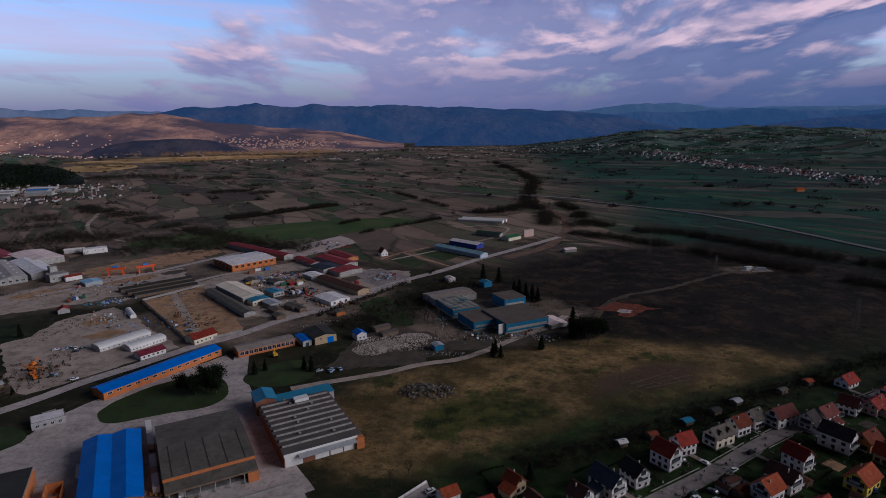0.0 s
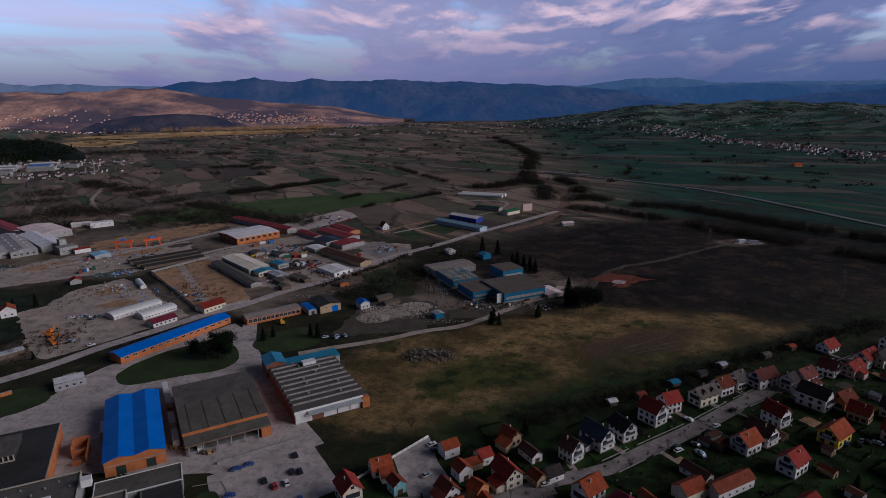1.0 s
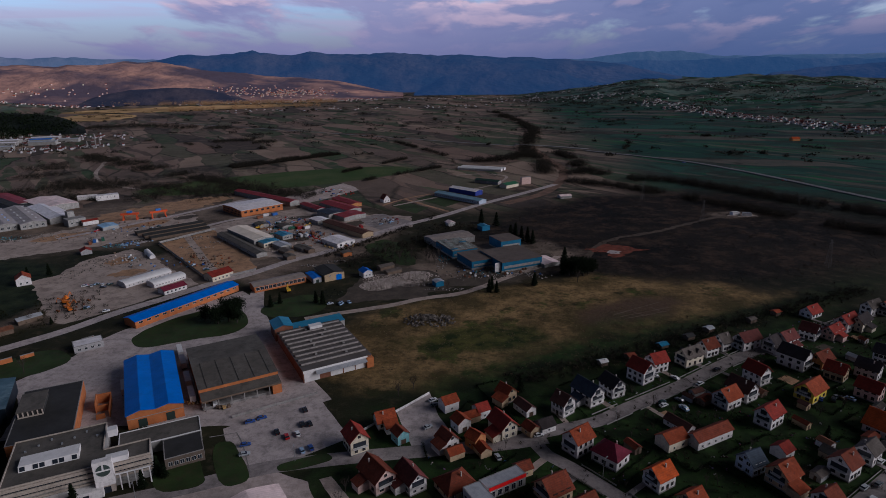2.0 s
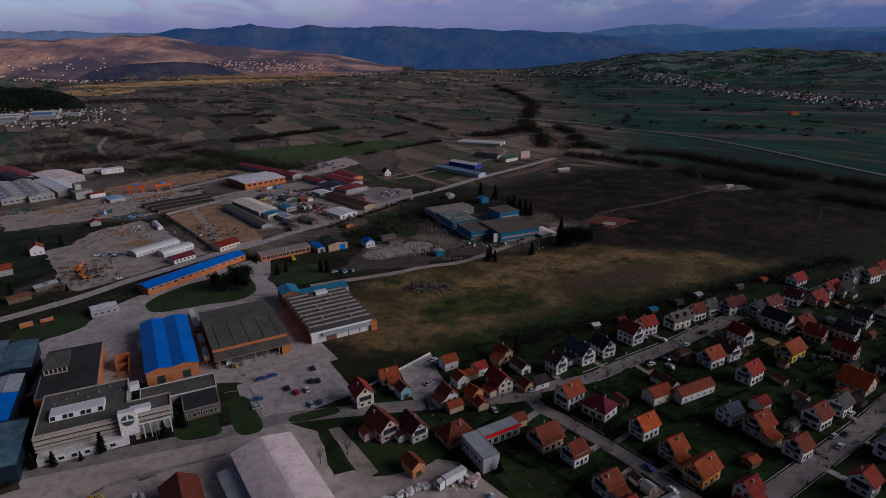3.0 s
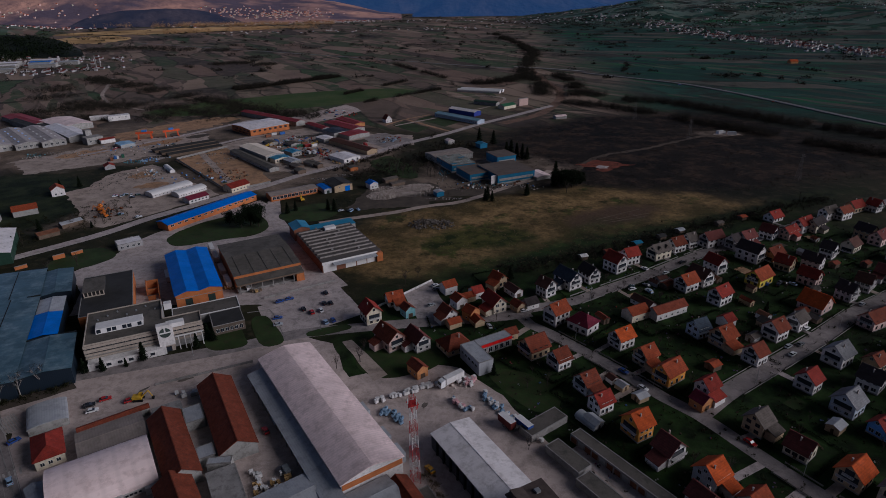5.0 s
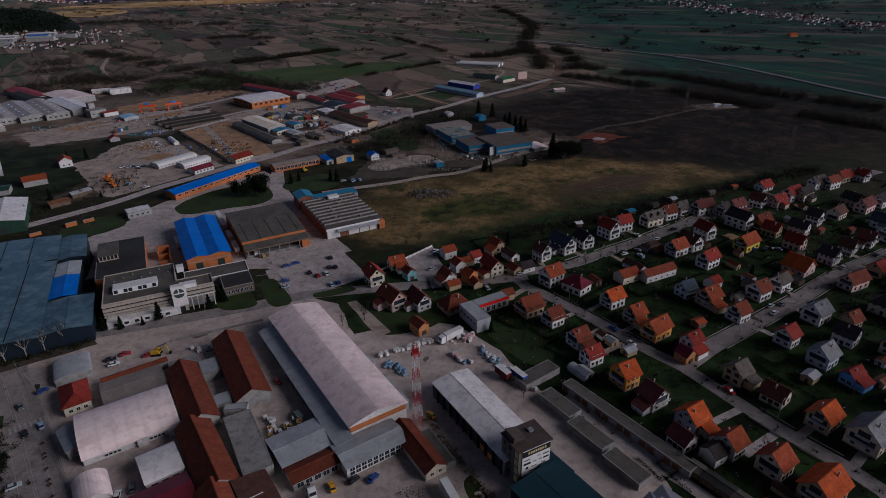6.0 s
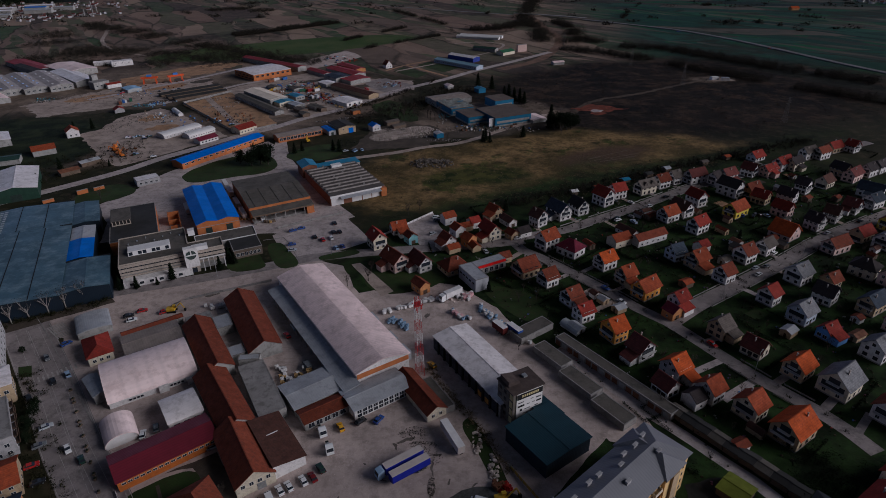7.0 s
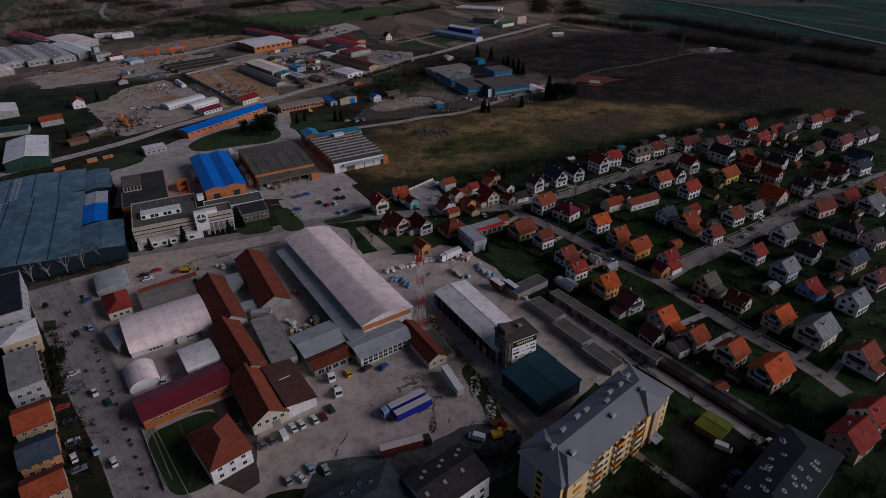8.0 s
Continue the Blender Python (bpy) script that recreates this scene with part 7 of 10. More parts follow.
# left, above the road
hall("left_hall", -290, 236, 24, 44, 33, 7, 9.4, material("dark_green_sheet", (0.02, 0.05, 0.035), rough=0.6), METAL_WHITE, "hall with a pale gable roof and dark green end", doors=(("f", 0, 6, 4.5, DOOR_DARK),))
hall("orange_shed", -320, 306, 15, 12, 40, 4.2, 6.4, GW, tile_mat("orange"), "long shed with an orange tile roof", along="x")
hall("green_shed", -334, 284, 19, 12, 28, 3.6, 4.4, GW, material("dark_green_sheet", (0.02, 0.05, 0.035), rough=0.6), "dark green sheet-clad farm shed", along="x")
hall("pale_shed", -374, 326, 22, 26, 40, 5, 6.5, GW, METAL_WHITE, "shed with a pale sheet roof")
hall("farm_house", -324, 348, 9, 10, 40, 5, 8, DW, tile_mat("orange"), "small white house with an orange roof", "house", win=(("f", 2, 1.1, 1.2, 1.3), ("l", 2, 1.1, 1.2, 1.3)))
hall("roadside_shed", -272, 284, 13, 6, 55, 2.8, 3.6, TIMBER, METAL_GREY, "roadside shed with a grey roof", along="x")
hall("roadside_shed", -275, 265, 12, 7, 50, 2.8, 3.8, TIMBER, RUST, "roadside shed with a rusty roof", along="x")
hall("gatehouse", -212.9, 250.9, 14.1, 9, 40, 3.6, 3.6, wall_mat("gray"), METAL_WHITE, "grey gatehouse under a wide flat canopy", "gatehouse", style="flat", win=(("f", 4, 1.0, 1.5, 1.3), ("l", 2, 1.0, 1.5, 1.3)))
for k in range(7):
    hall("brick_wall", -258 + k * 6.6, 217 + k * 7.0, 6.2, 0.7, 47, 2.6 if k % 3 else 1.9, 1.0, BRICK_ORANGE, CONCRETE, "crumbling orange brick yard wall", "wall", style="flat") if k in (0, 2, 3, 6) else None
hall("red_hut", -325, 420, 8, 8, 40, 3, 5, wall_mat("gray"), tile_mat("red"), "small grey hut with a red roof", "hut")
for X, Y in ((-271, 419), (-265, 412)):
    hall("white_tank", X, Y, 4, 12, 40, 1.2, 3.2, PLASTIC_WHITE, PLASTIC_WHITE, "white rounded storage tank", "tank", style="arch")
hall("blue_canopy", -356, 501, 14, 16, 50, 3, 3.8, STEEL, material("pale_blue_sheet", (0.25, 0.42, 0.60), rough=0.5, vary=0.2), "pale blue sheet canopy over the steel yard", "shelter")
# vehicle yard
for X, Y, w_, l_ in ((-240, 358, 34, 11), (-222, 354, 24, 10)):
    hall("white_hangar", X, Y, w_, l_, 58, 2.4, 4.2, DW, PLASTIC_WHITE, "white arched fabric hangar", style="arch", along="x", win=(("f", 10, 1.0, 0.9, 0.8),))
hall("maroon_house", -209, 337, 16, 9, 55, 3.0, 4.6, DW, tile_mat("maroon"), "white house with a maroon roof", "house", along="x", win=(("f", 5, 1.0, 1.3, 1.3),))
hall("red_roofed_house", -188, 364, 17, 11, 57, 3.8, 6.2, wall_mat("cream"), tile_mat("red"), "house with a red tile roof beside the road", "house", along="x", win=(("f", 5, 1.0, 1.3, 1.3),))
hall("tan_roofed_hall", -203.5, 468, 18, 54, 46, 5.4, 6.6, GW, ROOF_TAN, "hall with a cream sheet roof", win=(("f", 4, 2, 2.4, 1.5),))
hall("teal_store", -179.5, 447.5, 15, 12, 46, 3.8, 4.6, wall_mat("cream"), TEAL_ROOF, "store with a teal sheet roof", win=(("f", 5, 1.2, 1.6, 1.4),))
hall("teal_store", -173.5, 470, 10, 15, 46, 3.8, 4.6, GW, TEAL_ROOF, "small store with a teal sheet roof", win=(("f", 3, 1.2, 1.6, 1.4),))
hall("grey_store", -165.5, 440, 10, 15, 46, 3.2, 4.0, GW, METAL_GREY, "low store with a worn grey roof", win=(("f", 3, 1.0, 1.4, 1.2),))
for X, Y, w_, l_, tn in ((-157, 424, 8, 12, 46), (-146, 434, 9, 13, 50), (-150, 410, 7, 9, 40), (-139, 428, 6, 9, 46), (-184, 505, 10, 12, 46), (-208, 510, 9, 13, 44)):
    hall("yard_shed", X, Y, w_, l_, tn, 2.8, 3.6, TIMBER if w_ < 9 else GW, BITUMEN if w_ % 2 else tile_mat("graybrown"), "low worn shed in the works yard", "shed")
hall("long_grey_hall", -129, 544, 26, 20, 46, 4.2, 5.0, GW, ROOF_REDSHED, "wide shed with an oxide red sheet roof")

hall("long_grey_shed", -202.5, 443.5, 9, 84, 44, 3.2, 4.2, GW, BITUMEN, "long low grey shed with windows", win=(("l", 12, 1.2, 1.6, 1.0),))
for k, (X, Y) in enumerate(((-292, 497), (-282.5, 487.5), (-273, 478))):
    hall("low_dark_shed", X, Y, 60 - 4 * k, 8, 44.5, 2.6, 3.5, TIMBER, BITUMEN_DARK, "long low dark-roofed shed in the yard", along="x")

hall("red_shed", -178, 583, 38, 10, -46, 3.4, 4.6, GW, ROOF_REDSHED, "long shed with an oxide red sheet roof", along="x")
hall("red_shed", -148, 585, 54, 17, -43, 3.8, 5.2, GW, ROOF_REDSHED, "wide long shed with an oxide red sheet roof", along="x")
hall("red_shed", -146, 609, 42, 13, -47, 3.6, 4.8, wall_mat("orange"), ROOF_REDSHED, "shed with an oxide red sheet roof", along="x")
hall("dark_blue_shed", -150, 552, 19, 24, 44, 5, 5.8, GW, NAVY, "shed with a navy sheet roof")
hall("white_roofed_shed", -155, 524, 13, 16, 46, 4, 4.8, GW, METAL_WHITE, "shed with a white sheet roof")
hall("brown_long_shed", -121, 494.5, 12, 64, 47, 4.0, 5.4, wall_mat("tan"), tile_mat("darkbrown"), "long shed with a dark brown roof")
hall("pink_white_hall", -120, 453, 18, 24, 47, 3.6, 4.6, DW, METAL_WHITE, "white hall with a pale pinkish roof", win=(("f", 3, 1, 2, 2),))
hall("maroon_long_shed", -246, 630, 12, 108, 54.5, 5, 6.4, GW, ROOF_REDSHED, "very long shed with a maroon roof")
ow = bpy.data.objects["orange_works"]
for zz in (0.9, 3.6):
    windows(ow, -19, 19, -23.5, zz, 12, 1.8, 1.7, 270, FRAME_DARK)
windows(ow, -22, 22, -21.5, 3.4, 7, 3.0, 2.0, 0, FRAME_DARK)
# halls far left
GREY_FIBRE = material("grey_fibre_roof", (0.40, 0.36, 0.365), rough=0.8, vary=0.2, scale=0.05, dirt=(0.24, 0.215, 0.21), ribs=("Y", 1.4, 0.3), speck=0.25)
for k, (X, Y, W_, L_) in enumerate(((-464.2, 532.2, 21.8, 96), (-483.7, 520.5, 21.8, 96), (-503, 509, 21.8, 96))):
    gw = hall("grey_works", X, Y, W_, L_, 47, 5.4, 7.4, GW, GREY_FIBRE, "large grey works hall with rooflights", win=(("f", 4, 2.0, 2.6, 1.6),))
    for j in range(10):
        x = 0.26 * W_ * (1 if j % 2 else -1)
        part("roof_light", Shape().box(x - 0.8, x + 0.8, -40 + j * 8.4, -34 + j * 8.4, 6.3, 6.75), GLASS if k else PLASTIC_WHITE, gw)
hall("arched_works", -470, 456, 18, 34, 50, 3.6, 6.0, GW, FIBRE, "pale arched works shed", style="arch")
hall("works_block", -397, 513, 16, 12, 55, 7, 7, GW, CONCRETE, "grey concrete block at the works", style="flat", win=(("f", 3, 2.5, 2.0, 1.5),))
hall("works_row", -540, 610, 22, 90, 55, 5, 6.6, GW, ROOF_REDSHED, "long works shed with a dark red roof")
hall("works_row", -520, 588, 16, 80, 55, 5, 6.0, GW, BITUMEN_DARK, "long works shed with a blackish roof")
hall("white_works", -447.5, 548.5, 22, 84, 50, 5.6, 7.2, GW, METAL_WHITE, "works hall with a bright pale roof")
hall("grey_works", -478, 592, 34, 62, 55, 6, 7.6, GW, FIBRE, "grey works hall with pale roof")
hall("small_works", -462, 632, 20, 8, 30, 4, 5, DW, METAL_WHITE, "white works shed with sheet roof", along="x")
hall("white_box", -437, 631, 24, 9, 38, 6, 6, DW, METAL_WHITE, "white box-shaped store in the works", style="flat", win=(("f", 3, 3, 1.2, 1.2),))
hall("works_tower", -406, 520, 6, 6, 55, 12, 12, GW, CONCRETE, "grey concrete works tower", "tower", style="flat")
hall("red_tip_shed", -384, 516, 14, 8, 50, 4, 4.8, DW, tile_mat("red"), "white shed with red edge", along="x")
# hamlet along the upper road
hall("blue_roofed_hut", -81, 370, 7, 8, 36, 4.2, 6, DW, METAL_BLUE, "white hut with a blue roof", "hut", win=(("f", 2, 1.2, 1.2, 1.2),))
hall("brown_shed", -69, 387, 12, 6, 39, 2.6, 3.4, TIMBER, tile_mat("graybrown"), "weathered brown wooden garden shed", along="x")
hall("brown_shed", -62, 377, 12, 5, 39, 2.4, 3.0, TIMBER, tile_mat("graybrown"), "weathered brown wooden garden shed", along="x")
hall("kiosk", -117, 361, 6, 15, 36, 3.6, 4.2, wall_mat("gray"), METAL_BLUE, "low grey annex with a blue sheet roof", "annex", doors=(("f", 0, 2.2, 2.4, DOOR_DARK),))
hall("black_roofed_workshop", -107.5, 368.5, 15, 20, 36, 5.2, 6.4, wall_mat("tan"), BITUMEN_DARK, "workshop with a black gabled roof and blue door", "workshop", win=(("f", 2, 3.2, 1.2, 1.2),))
part("door", Shape().box(1.2, 5.4, -10.1, -9.98, 0, 4.0), METAL_BLUE, bpy.data.objects["black_roofed_workshop"], "wide blue door")
hall("brick_hut", -106, 419, 7, 7, 34, 3, 3.6, BRICK_ORANGE, BITUMEN, "small orange brick hut", "hut")
hall("teal_hut", -27, 352, 6, 6, 30, 3.5, 4.2, BLUE_WALL, METAL_GREY, "small light blue hut", "hut")
hall("pointed_house", -104, 619, 8, 9, 35, 4, 8.5, DW, tile_mat("brown"), "white house with a steep brown roof", "house", win=(("f", 2, 1.2, 1.2, 1.2),))
# farm
hall("farm_hall", -20, 632, 70, 12, -42, 4, 5.4, wall_mat("lightblue"), material("pale_blue_roof", (0.20, 0.33, 0.42), rough=0.6, vary=0.2, scale=0.1, ribs=("X", 0.9, 0.2)), "long pale blue farm hall", along="x", win=(("f", 20, 1.4, 1.4, 1.2),))
hall("farm_hall", -14, 668, 42, 13, -40, 5, 6.4, material("deep_blue_wall", (0.02, 0.04, 0.25), rough=0.6), METAL_WHITE, "blue farm hall with a white roof", along="x")
hall("green_roofed_house", 40, 706, 22, 12, 44, 4, 6, wall_mat("cream"), material("green_sheet", (0.03, 0.12, 0.06), rough=0.6), "cream building with a green roof", along="x")
hall("dark_farm_hall", 14, 730, 34, 10, -30, 4, 5.4, GW, material("dark_green_sheet", (0.02, 0.05, 0.035)), "dark green farm shed with sheet roof", along="x")
hall("arch_gate", 62, 725, 14, 4, 30, 9, 9, wall_mat("pink"), CONCRETE, "tall pinkish gate building by the road", "gatehouse", style="flat")
for k in range(2):
    hall("greenhouse", 4 + k * 5, 833 + k * 11, 66, 9, -18, 2, 4.2, PLASTIC_WHITE, PLASTIC_WHITE, "long white plastic greenhouse", "greenhouse", style="arch", along="x")
hall("heath_shed", 100, 640, 14, 8, 20, 3, 4, GW, FIBRE, "lone pale shed on the heath", "shed", along="x")
hall("heath_hut", 258, 560, 8, 5, 15, 2.8, 2.8, PLASTIC_WHITE, PLASTIC_WHITE, "white site cabin on the heath", "cabin", style="flat")
hall("heath_hut", 268, 556, 8, 5, -10, 2.8, 2.8, PLASTIC_WHITE, STEEL, "pale site cabin on the heath", "cabin", style="flat")

# seams, vents and roof lights of the glazed halls
gh = [o for o in bpy.data.objects if o.name.startswith("glazed_hall")]
for o, w_, l_, h_, r_ in zip(sorted(gh, key=lambda q: q.name), (58, 18.6, 49), (76, 28.8, 35), (8, 7.6, 8), (9.6, 8.6, 9.4)):
    for k in range(1, int(w_ / 11)):
        x = -w_ / 2 + k * w_ / int(w_ / 11)
        z = r_ - (r_ - h_) * abs(x) / (w_ / 2) + 0.24
        part("roof_seam", Shape().box(x - 0.18, x + 0.18, -l_ / 2, l_ / 2, z - 0.1, z + 0.10), BLACK, o)
    rr = random.Random(w_)
    for k in range(int(l_ / 3.2)) if w_ > 20 else ():
        for x in (-w_ * 0.20, -w_ * 0.155):
            z = r_ - (r_ - h_) * abs(x) / (w_ / 2) + 0.2
            part("roof_light", Shape().box(x - 0.7, x + 0.7, -l_ / 2 + 2 + k * 3.2, -l_ / 2 + 2.9 + k * 3.2, z - 0.1, z + 0.35), material("dull_roof_light", (0.30, 0.33, 0.36), rough=0.5), o)
    part("black_gutter", Shape().box(-w_ / 2 - 0.3, w_ / 2 + 0.3, l_ / 2 + 0.42, l_ / 2 + 1.6, 0, h_ + 0.5), BLACK, o)
strip("lane_heath", [(78, 398), (110, 462), (170, 500), (235, 548), (300, 570)], 5, 0.04, material("worn_heath_track", (0.085, 0.062, 0.045), rough=1.0, vary=0.4, scale=0.05), "faint worn track over the heath", ragged=2.5)

patch("lawn_lane_strip", [(-2, 44), (2, 48), (12, 26), (14, 16), (9, 20), (4, 32)], 0.06, LAWN, "grass strip with pale boulders beside the lane", "lawn", 0.4)

# ---- vehicles ----
PAINT = {"white": (0.75, 0.75, 0.76), "silver": (0.42, 0.44, 0.47), "grey": (0.14, 0.15, 0.16), "black": (0.015, 0.015, 0.017), "red": (0.40, 0.02, 0.02), "blue": (0.03, 0.08, 0.30),
         "dark green": (0.02, 0.05, 0.04), "yellow": (0.75, 0.38, 0.02), "light blue": (0.30, 0.42, 0.58), "dark red": (0.16, 0.012, 0.015)}
PROTO = {}
LAMP_GLASS = material("headlight_glass", (0.6, 0.6, 0.6), rough=0.2, bump=0)
TAIL_RED = material("tail_light_red", (0.3, 0.01, 0.01), rough=0.3, bump=0)


def place(key, builder, m):
    if key not in PROTO:
        PROTO[key] = builder(m)
        return PROTO[key]
    return copy_thing(PROTO[key], m)


def paint(color):
    return material("paint_" + color.replace(" ", "_"), PAINT[color], rough=0.28, vary=0.06, bump=0, spec=0.5)


def wheels(b, xs, half, r=0.32):
    for x in xs:
        for sy in (-1, 1):
            w_ = Shape().tube((x, sy * half - 0.11, r), (x, sy * half + 0.11, r), r, r, 12)
            w_.tube((x, sy * (half + 0.111), r), (x, sy * (half + 0.125), r), r * 0.6, r * 0.6, 8, 1)
            part("wheel", w_, [BLACK, STEEL], b)


def car(color, x, y, turn, van=False):
    def make(m):
        kind = "van" if van else "car"
        b = thing(kind, f"{color} {'delivery van' if van else 'passenger car'} standing on the ground", kind, m, "vehicles")
        if van:
            side = [(-2.6, 0.35), (2.5, 0.35), (2.6, 0.9), (1.9, 1.15), (1.35, 1.95), (1.1, 2.1), (-2.55, 2.1), (-2.6, 0.9)]
            part("body", Shape().prism(side, "y", -0.95, 0.95), paint(color), b)
            part("windscreen", Shape().prism([(1.93, 1.17), (1.98, 1.2), (1.43, 2.0), (1.38, 1.95)], "y", -0.85, 0.85), GLASS, b)
            wheels(b, (-1.6, 1.7), 0.86, 0.34)
            part("headlight", Shape().box(2.56, 2.63, 0.5, 0.85, 0.65, 0.85), LAMP_GLASS, b)
            part("headlight", Shape().box(2.56, 2.63, -0.85, -0.5, 0.65, 0.85), LAMP_GLASS, b)
        else:
            side = [(-2.1, 0.3), (2.1, 0.3), (2.15, 0.62), (2.0, 0.82), (0.95, 0.95), (-1.85, 1.0), (-2.12, 0.85), (-2.15, 0.55)]
            part("body", Shape().prism(side, "y", -0.87, 0.87), paint(color), b)
            cab = Shape()
            lo = [(-1.75, -0.82, 0.98), (0.95, -0.82, 0.94), (0.95, 0.82, 0.94), (-1.75, 0.82, 0.98)]
            hi = [(-1.25, -0.66, 1.42), (0.2, -0.66, 1.44), (0.2, 0.66, 1.44), (-1.25, 0.66, 1.42)]
            cab.add(lo + hi, [(0, 1, 5, 4), (1, 2, 6, 5), (2, 3, 7, 6), (3, 0, 4, 7), (4, 5, 6, 7)])
            part("glasshouse", cab, GLASS, b)
            part("roof", Shape().box(-1.28, 0.22, -0.68, 0.68, 1.425, 1.475), paint(color), b)
            wheels(b, (-1.3, 1.35), 0.80)
            for sy in (-0.66, 0.66) if y < 280 else ():
                part("headlight", Shape().box(2.08, 2.16, sy - 0.17, sy + 0.17, 0.62, 0.76), LAMP_GLASS, b)
                part("tail_light", Shape().box(-2.17, -2.1, sy - 0.15, sy + 0.15, 0.68, 0.84), TAIL_RED, b)
        return b
    z = 0.1
    return place(("van" if van else "car", color, y < 280), make, pose(x, y, z, 0, 0, turn))


def lorry(x, y, turn, box_mat, cab_color, label, length=13.2, cab=True, top=None):
    b = thing("lorry" if cab else "trailer", label, "truck" if cab else "trailer", pose(x, y, 0.06, 0, 0, turn), "trucks and trailers")
    part("chassis", Shape().box(-length / 2, length / 2 + (1.5 if cab else 0), -0.5, 0.5, 0.75, 1.05), BLACK, b)
    bx = part("box_body", Shape().box(-length / 2, length / 2, -1.25, 1.25, 1.1, 3.85), box_mat, b)
    part("box_top", Shape().box(-length / 2 - 0.02, length / 2 + 0.02, -1.27, 1.27, 3.86, 3.95), top or PLASTIC_WHITE, bx)
    for k in range(1, 6):
        part("rib", Shape().box(-length / 2 + k * length / 6 - 0.05, -length / 2 + k * length / 6 + 0.05, -1.28, 1.28, 1.1, 3.84), box_mat, bx)
    wheels(b, (-length / 2 + 1.5, -length / 2 + 2.8, -length / 2 + 4.1), 1.05, 0.48)
    if cab:
        c = length / 2 + 0.5
        cb = part("cab", Shape().prism([(c, 0.6), (c + 2.2, 0.6), (c + 2.25, 1.9), (c + 2.0, 3.4), (c + 0.6, 3.7), (c, 3.7)], "y", -1.2, 1.2), paint(cab_color), b)
        part("windscreen", Shape().prism([(c + 2.27, 1.95), (c + 2.31, 1.97), (c + 2.08, 3.2), (c + 2.04, 3.2)], "y", -1.05, 1.05), GLASS, cb)
        wheels(b, (c + 1.1,), 1.05, 0.5)
    return b


def tractor_cab(x, y, turn, color="white"):
    def make(m):
        b = thing("tractor_unit", f"{color} truck tractor unit without trailer", "truck", m, "trucks and trailers")
        cb = part("cab", Shape().prism([(1.0, 0.6), (3.1, 0.6), (3.15, 1.9), (2.9, 3.3), (1.5, 3.6), (1.0, 3.5)], "y", -1.2, 1.2), paint(color), b)
        part("windscreen", Shape().prism([(3.17, 1.95), (3.21, 1.97), (2.98, 3.1), (2.94, 3.1)], "y", -1.05, 1.05), GLASS, cb)
        part("chassis", Shape().box(-2.8, 1.0, -0.5, 0.5, 0.7, 1.05), BLACK, b)
        part("fifth_wheel", Shape().box(-1.9, -0.7, -0.6, 0.6, 1.06, 1.2), STEEL, b)
        wheels(b, (-1.3, 2.1), 1.05, 0.5)
        return b
    return place(("tractor", color), make, pose(x, y, 0.06, 0, 0, turn))


def digger(x, y, turn, color="orange"):
    def make(m):
        pm = material("digger_" + color, (0.62, 0.17, 0.02) if color == "orange" else (0.6, 0.36, 0.03), rough=0.5, vary=0.2)
        b = thing("excavator", f"{color} tracked excavator with folded arm", "excavator", m, "machines")
        for sy in (-1, 1):
            part("track", Shape().prism([(-1.7, 0), (1.7, 0), (2.0, 0.45), (1.7, 0.9), (-1.7, 0.9), (-2.0, 0.45)], "y", sy * 1.1 - 0.28, sy * 1.1 + 0.28), BLACK, b)
        part("house", Shape().prism([(-2.0, 1.0), (1.4, 1.0), (1.4, 1.9), (0.2, 2.2), (-2.0, 2.1)], "y", -1.25, 1.25), pm, b)
        c = part("cab", Shape().box(0.2, 1.5, 0.1, 1.2, 1.0, 2.9), pm, b)
        part("cab_glass", Shape().box(1.5, 1.53, 0.2, 1.1, 1.5, 2.75), GLASS, c)
        part("boom", Shape().tube((1.3, -0.3, 1.7), (4.2, -0.3, 4.4), 0.28, 0.24, 6), pm, b)
        a = part("arm", Shape().tube((4.2, -0.3, 4.4), (5.4, -0.3, 1.6), 0.22, 0.17, 6), pm, b)
        part("bucket", Shape().prism([(5.0, 0.6), (5.9, 0.4), (6.0, 1.3), (5.3, 1.6)], "y", -0.8, 0.2), BLACK, a)
        return b
    return place(("digger", color), make, pose(x, y, 0.05, 0, 0, turn))


B = -46
for c, x, y, t in (("white", -126, 27, B), ("dark green", -119, 23, B + 180), ("light blue", -112, 3, B), ("white", -104, -1, B + 180), ("white", -117, 0, 134), ("black", -120, 5, 40), ("grey", -162, 71, B),
                   ("black", -151, 58, B), ("light blue", -148, 62, B + 180), ("blue", -160, 80, 60), ("black", -154, 49, B), ("silver", -139, 36, 40), ("grey", -136, 28, 40), ("red", -133, 20, 35), ("black", -127, 14, 35), ("silver", -121, 6, 40), ("grey", -113, -4, 38)):
    car(c, x, y, t)
for c, x, y, t in (("white", -142, 97, 30), ("black", -145, 100, 30), ("red", -141, 104, 30), ("red", -131, 103.5, 35), ("red", -73, 89, 128), ("grey", -61.5, 7.5, 125), ("grey", -59, 9.5, 125), ("white", -53.8, 14.5, 128),
                   ("white", -51.5, 16, 128), ("white", -47.8, 18.2, 128), ("dark red", -45.3, 19.6, 128), ("dark green", -43.6, 23, 128), ("silver", -50, -5, 128), ("white", -46.5, -4, 140), ("light blue", -44.5, -0.8, 125),
                   ("silver", -39.8, -1, 122), ("yellow", -41, 40, 120), ("yellow", -13, 73, 128), ("white", -95, 35, 120), ("grey", -102, 37, 120), ("white", -105, 34, 110), ("silver", -80, 30, 35), ("blue", -29, 44, 60), ("black", -35, 43, 50)):
    car(c, x, y, t)
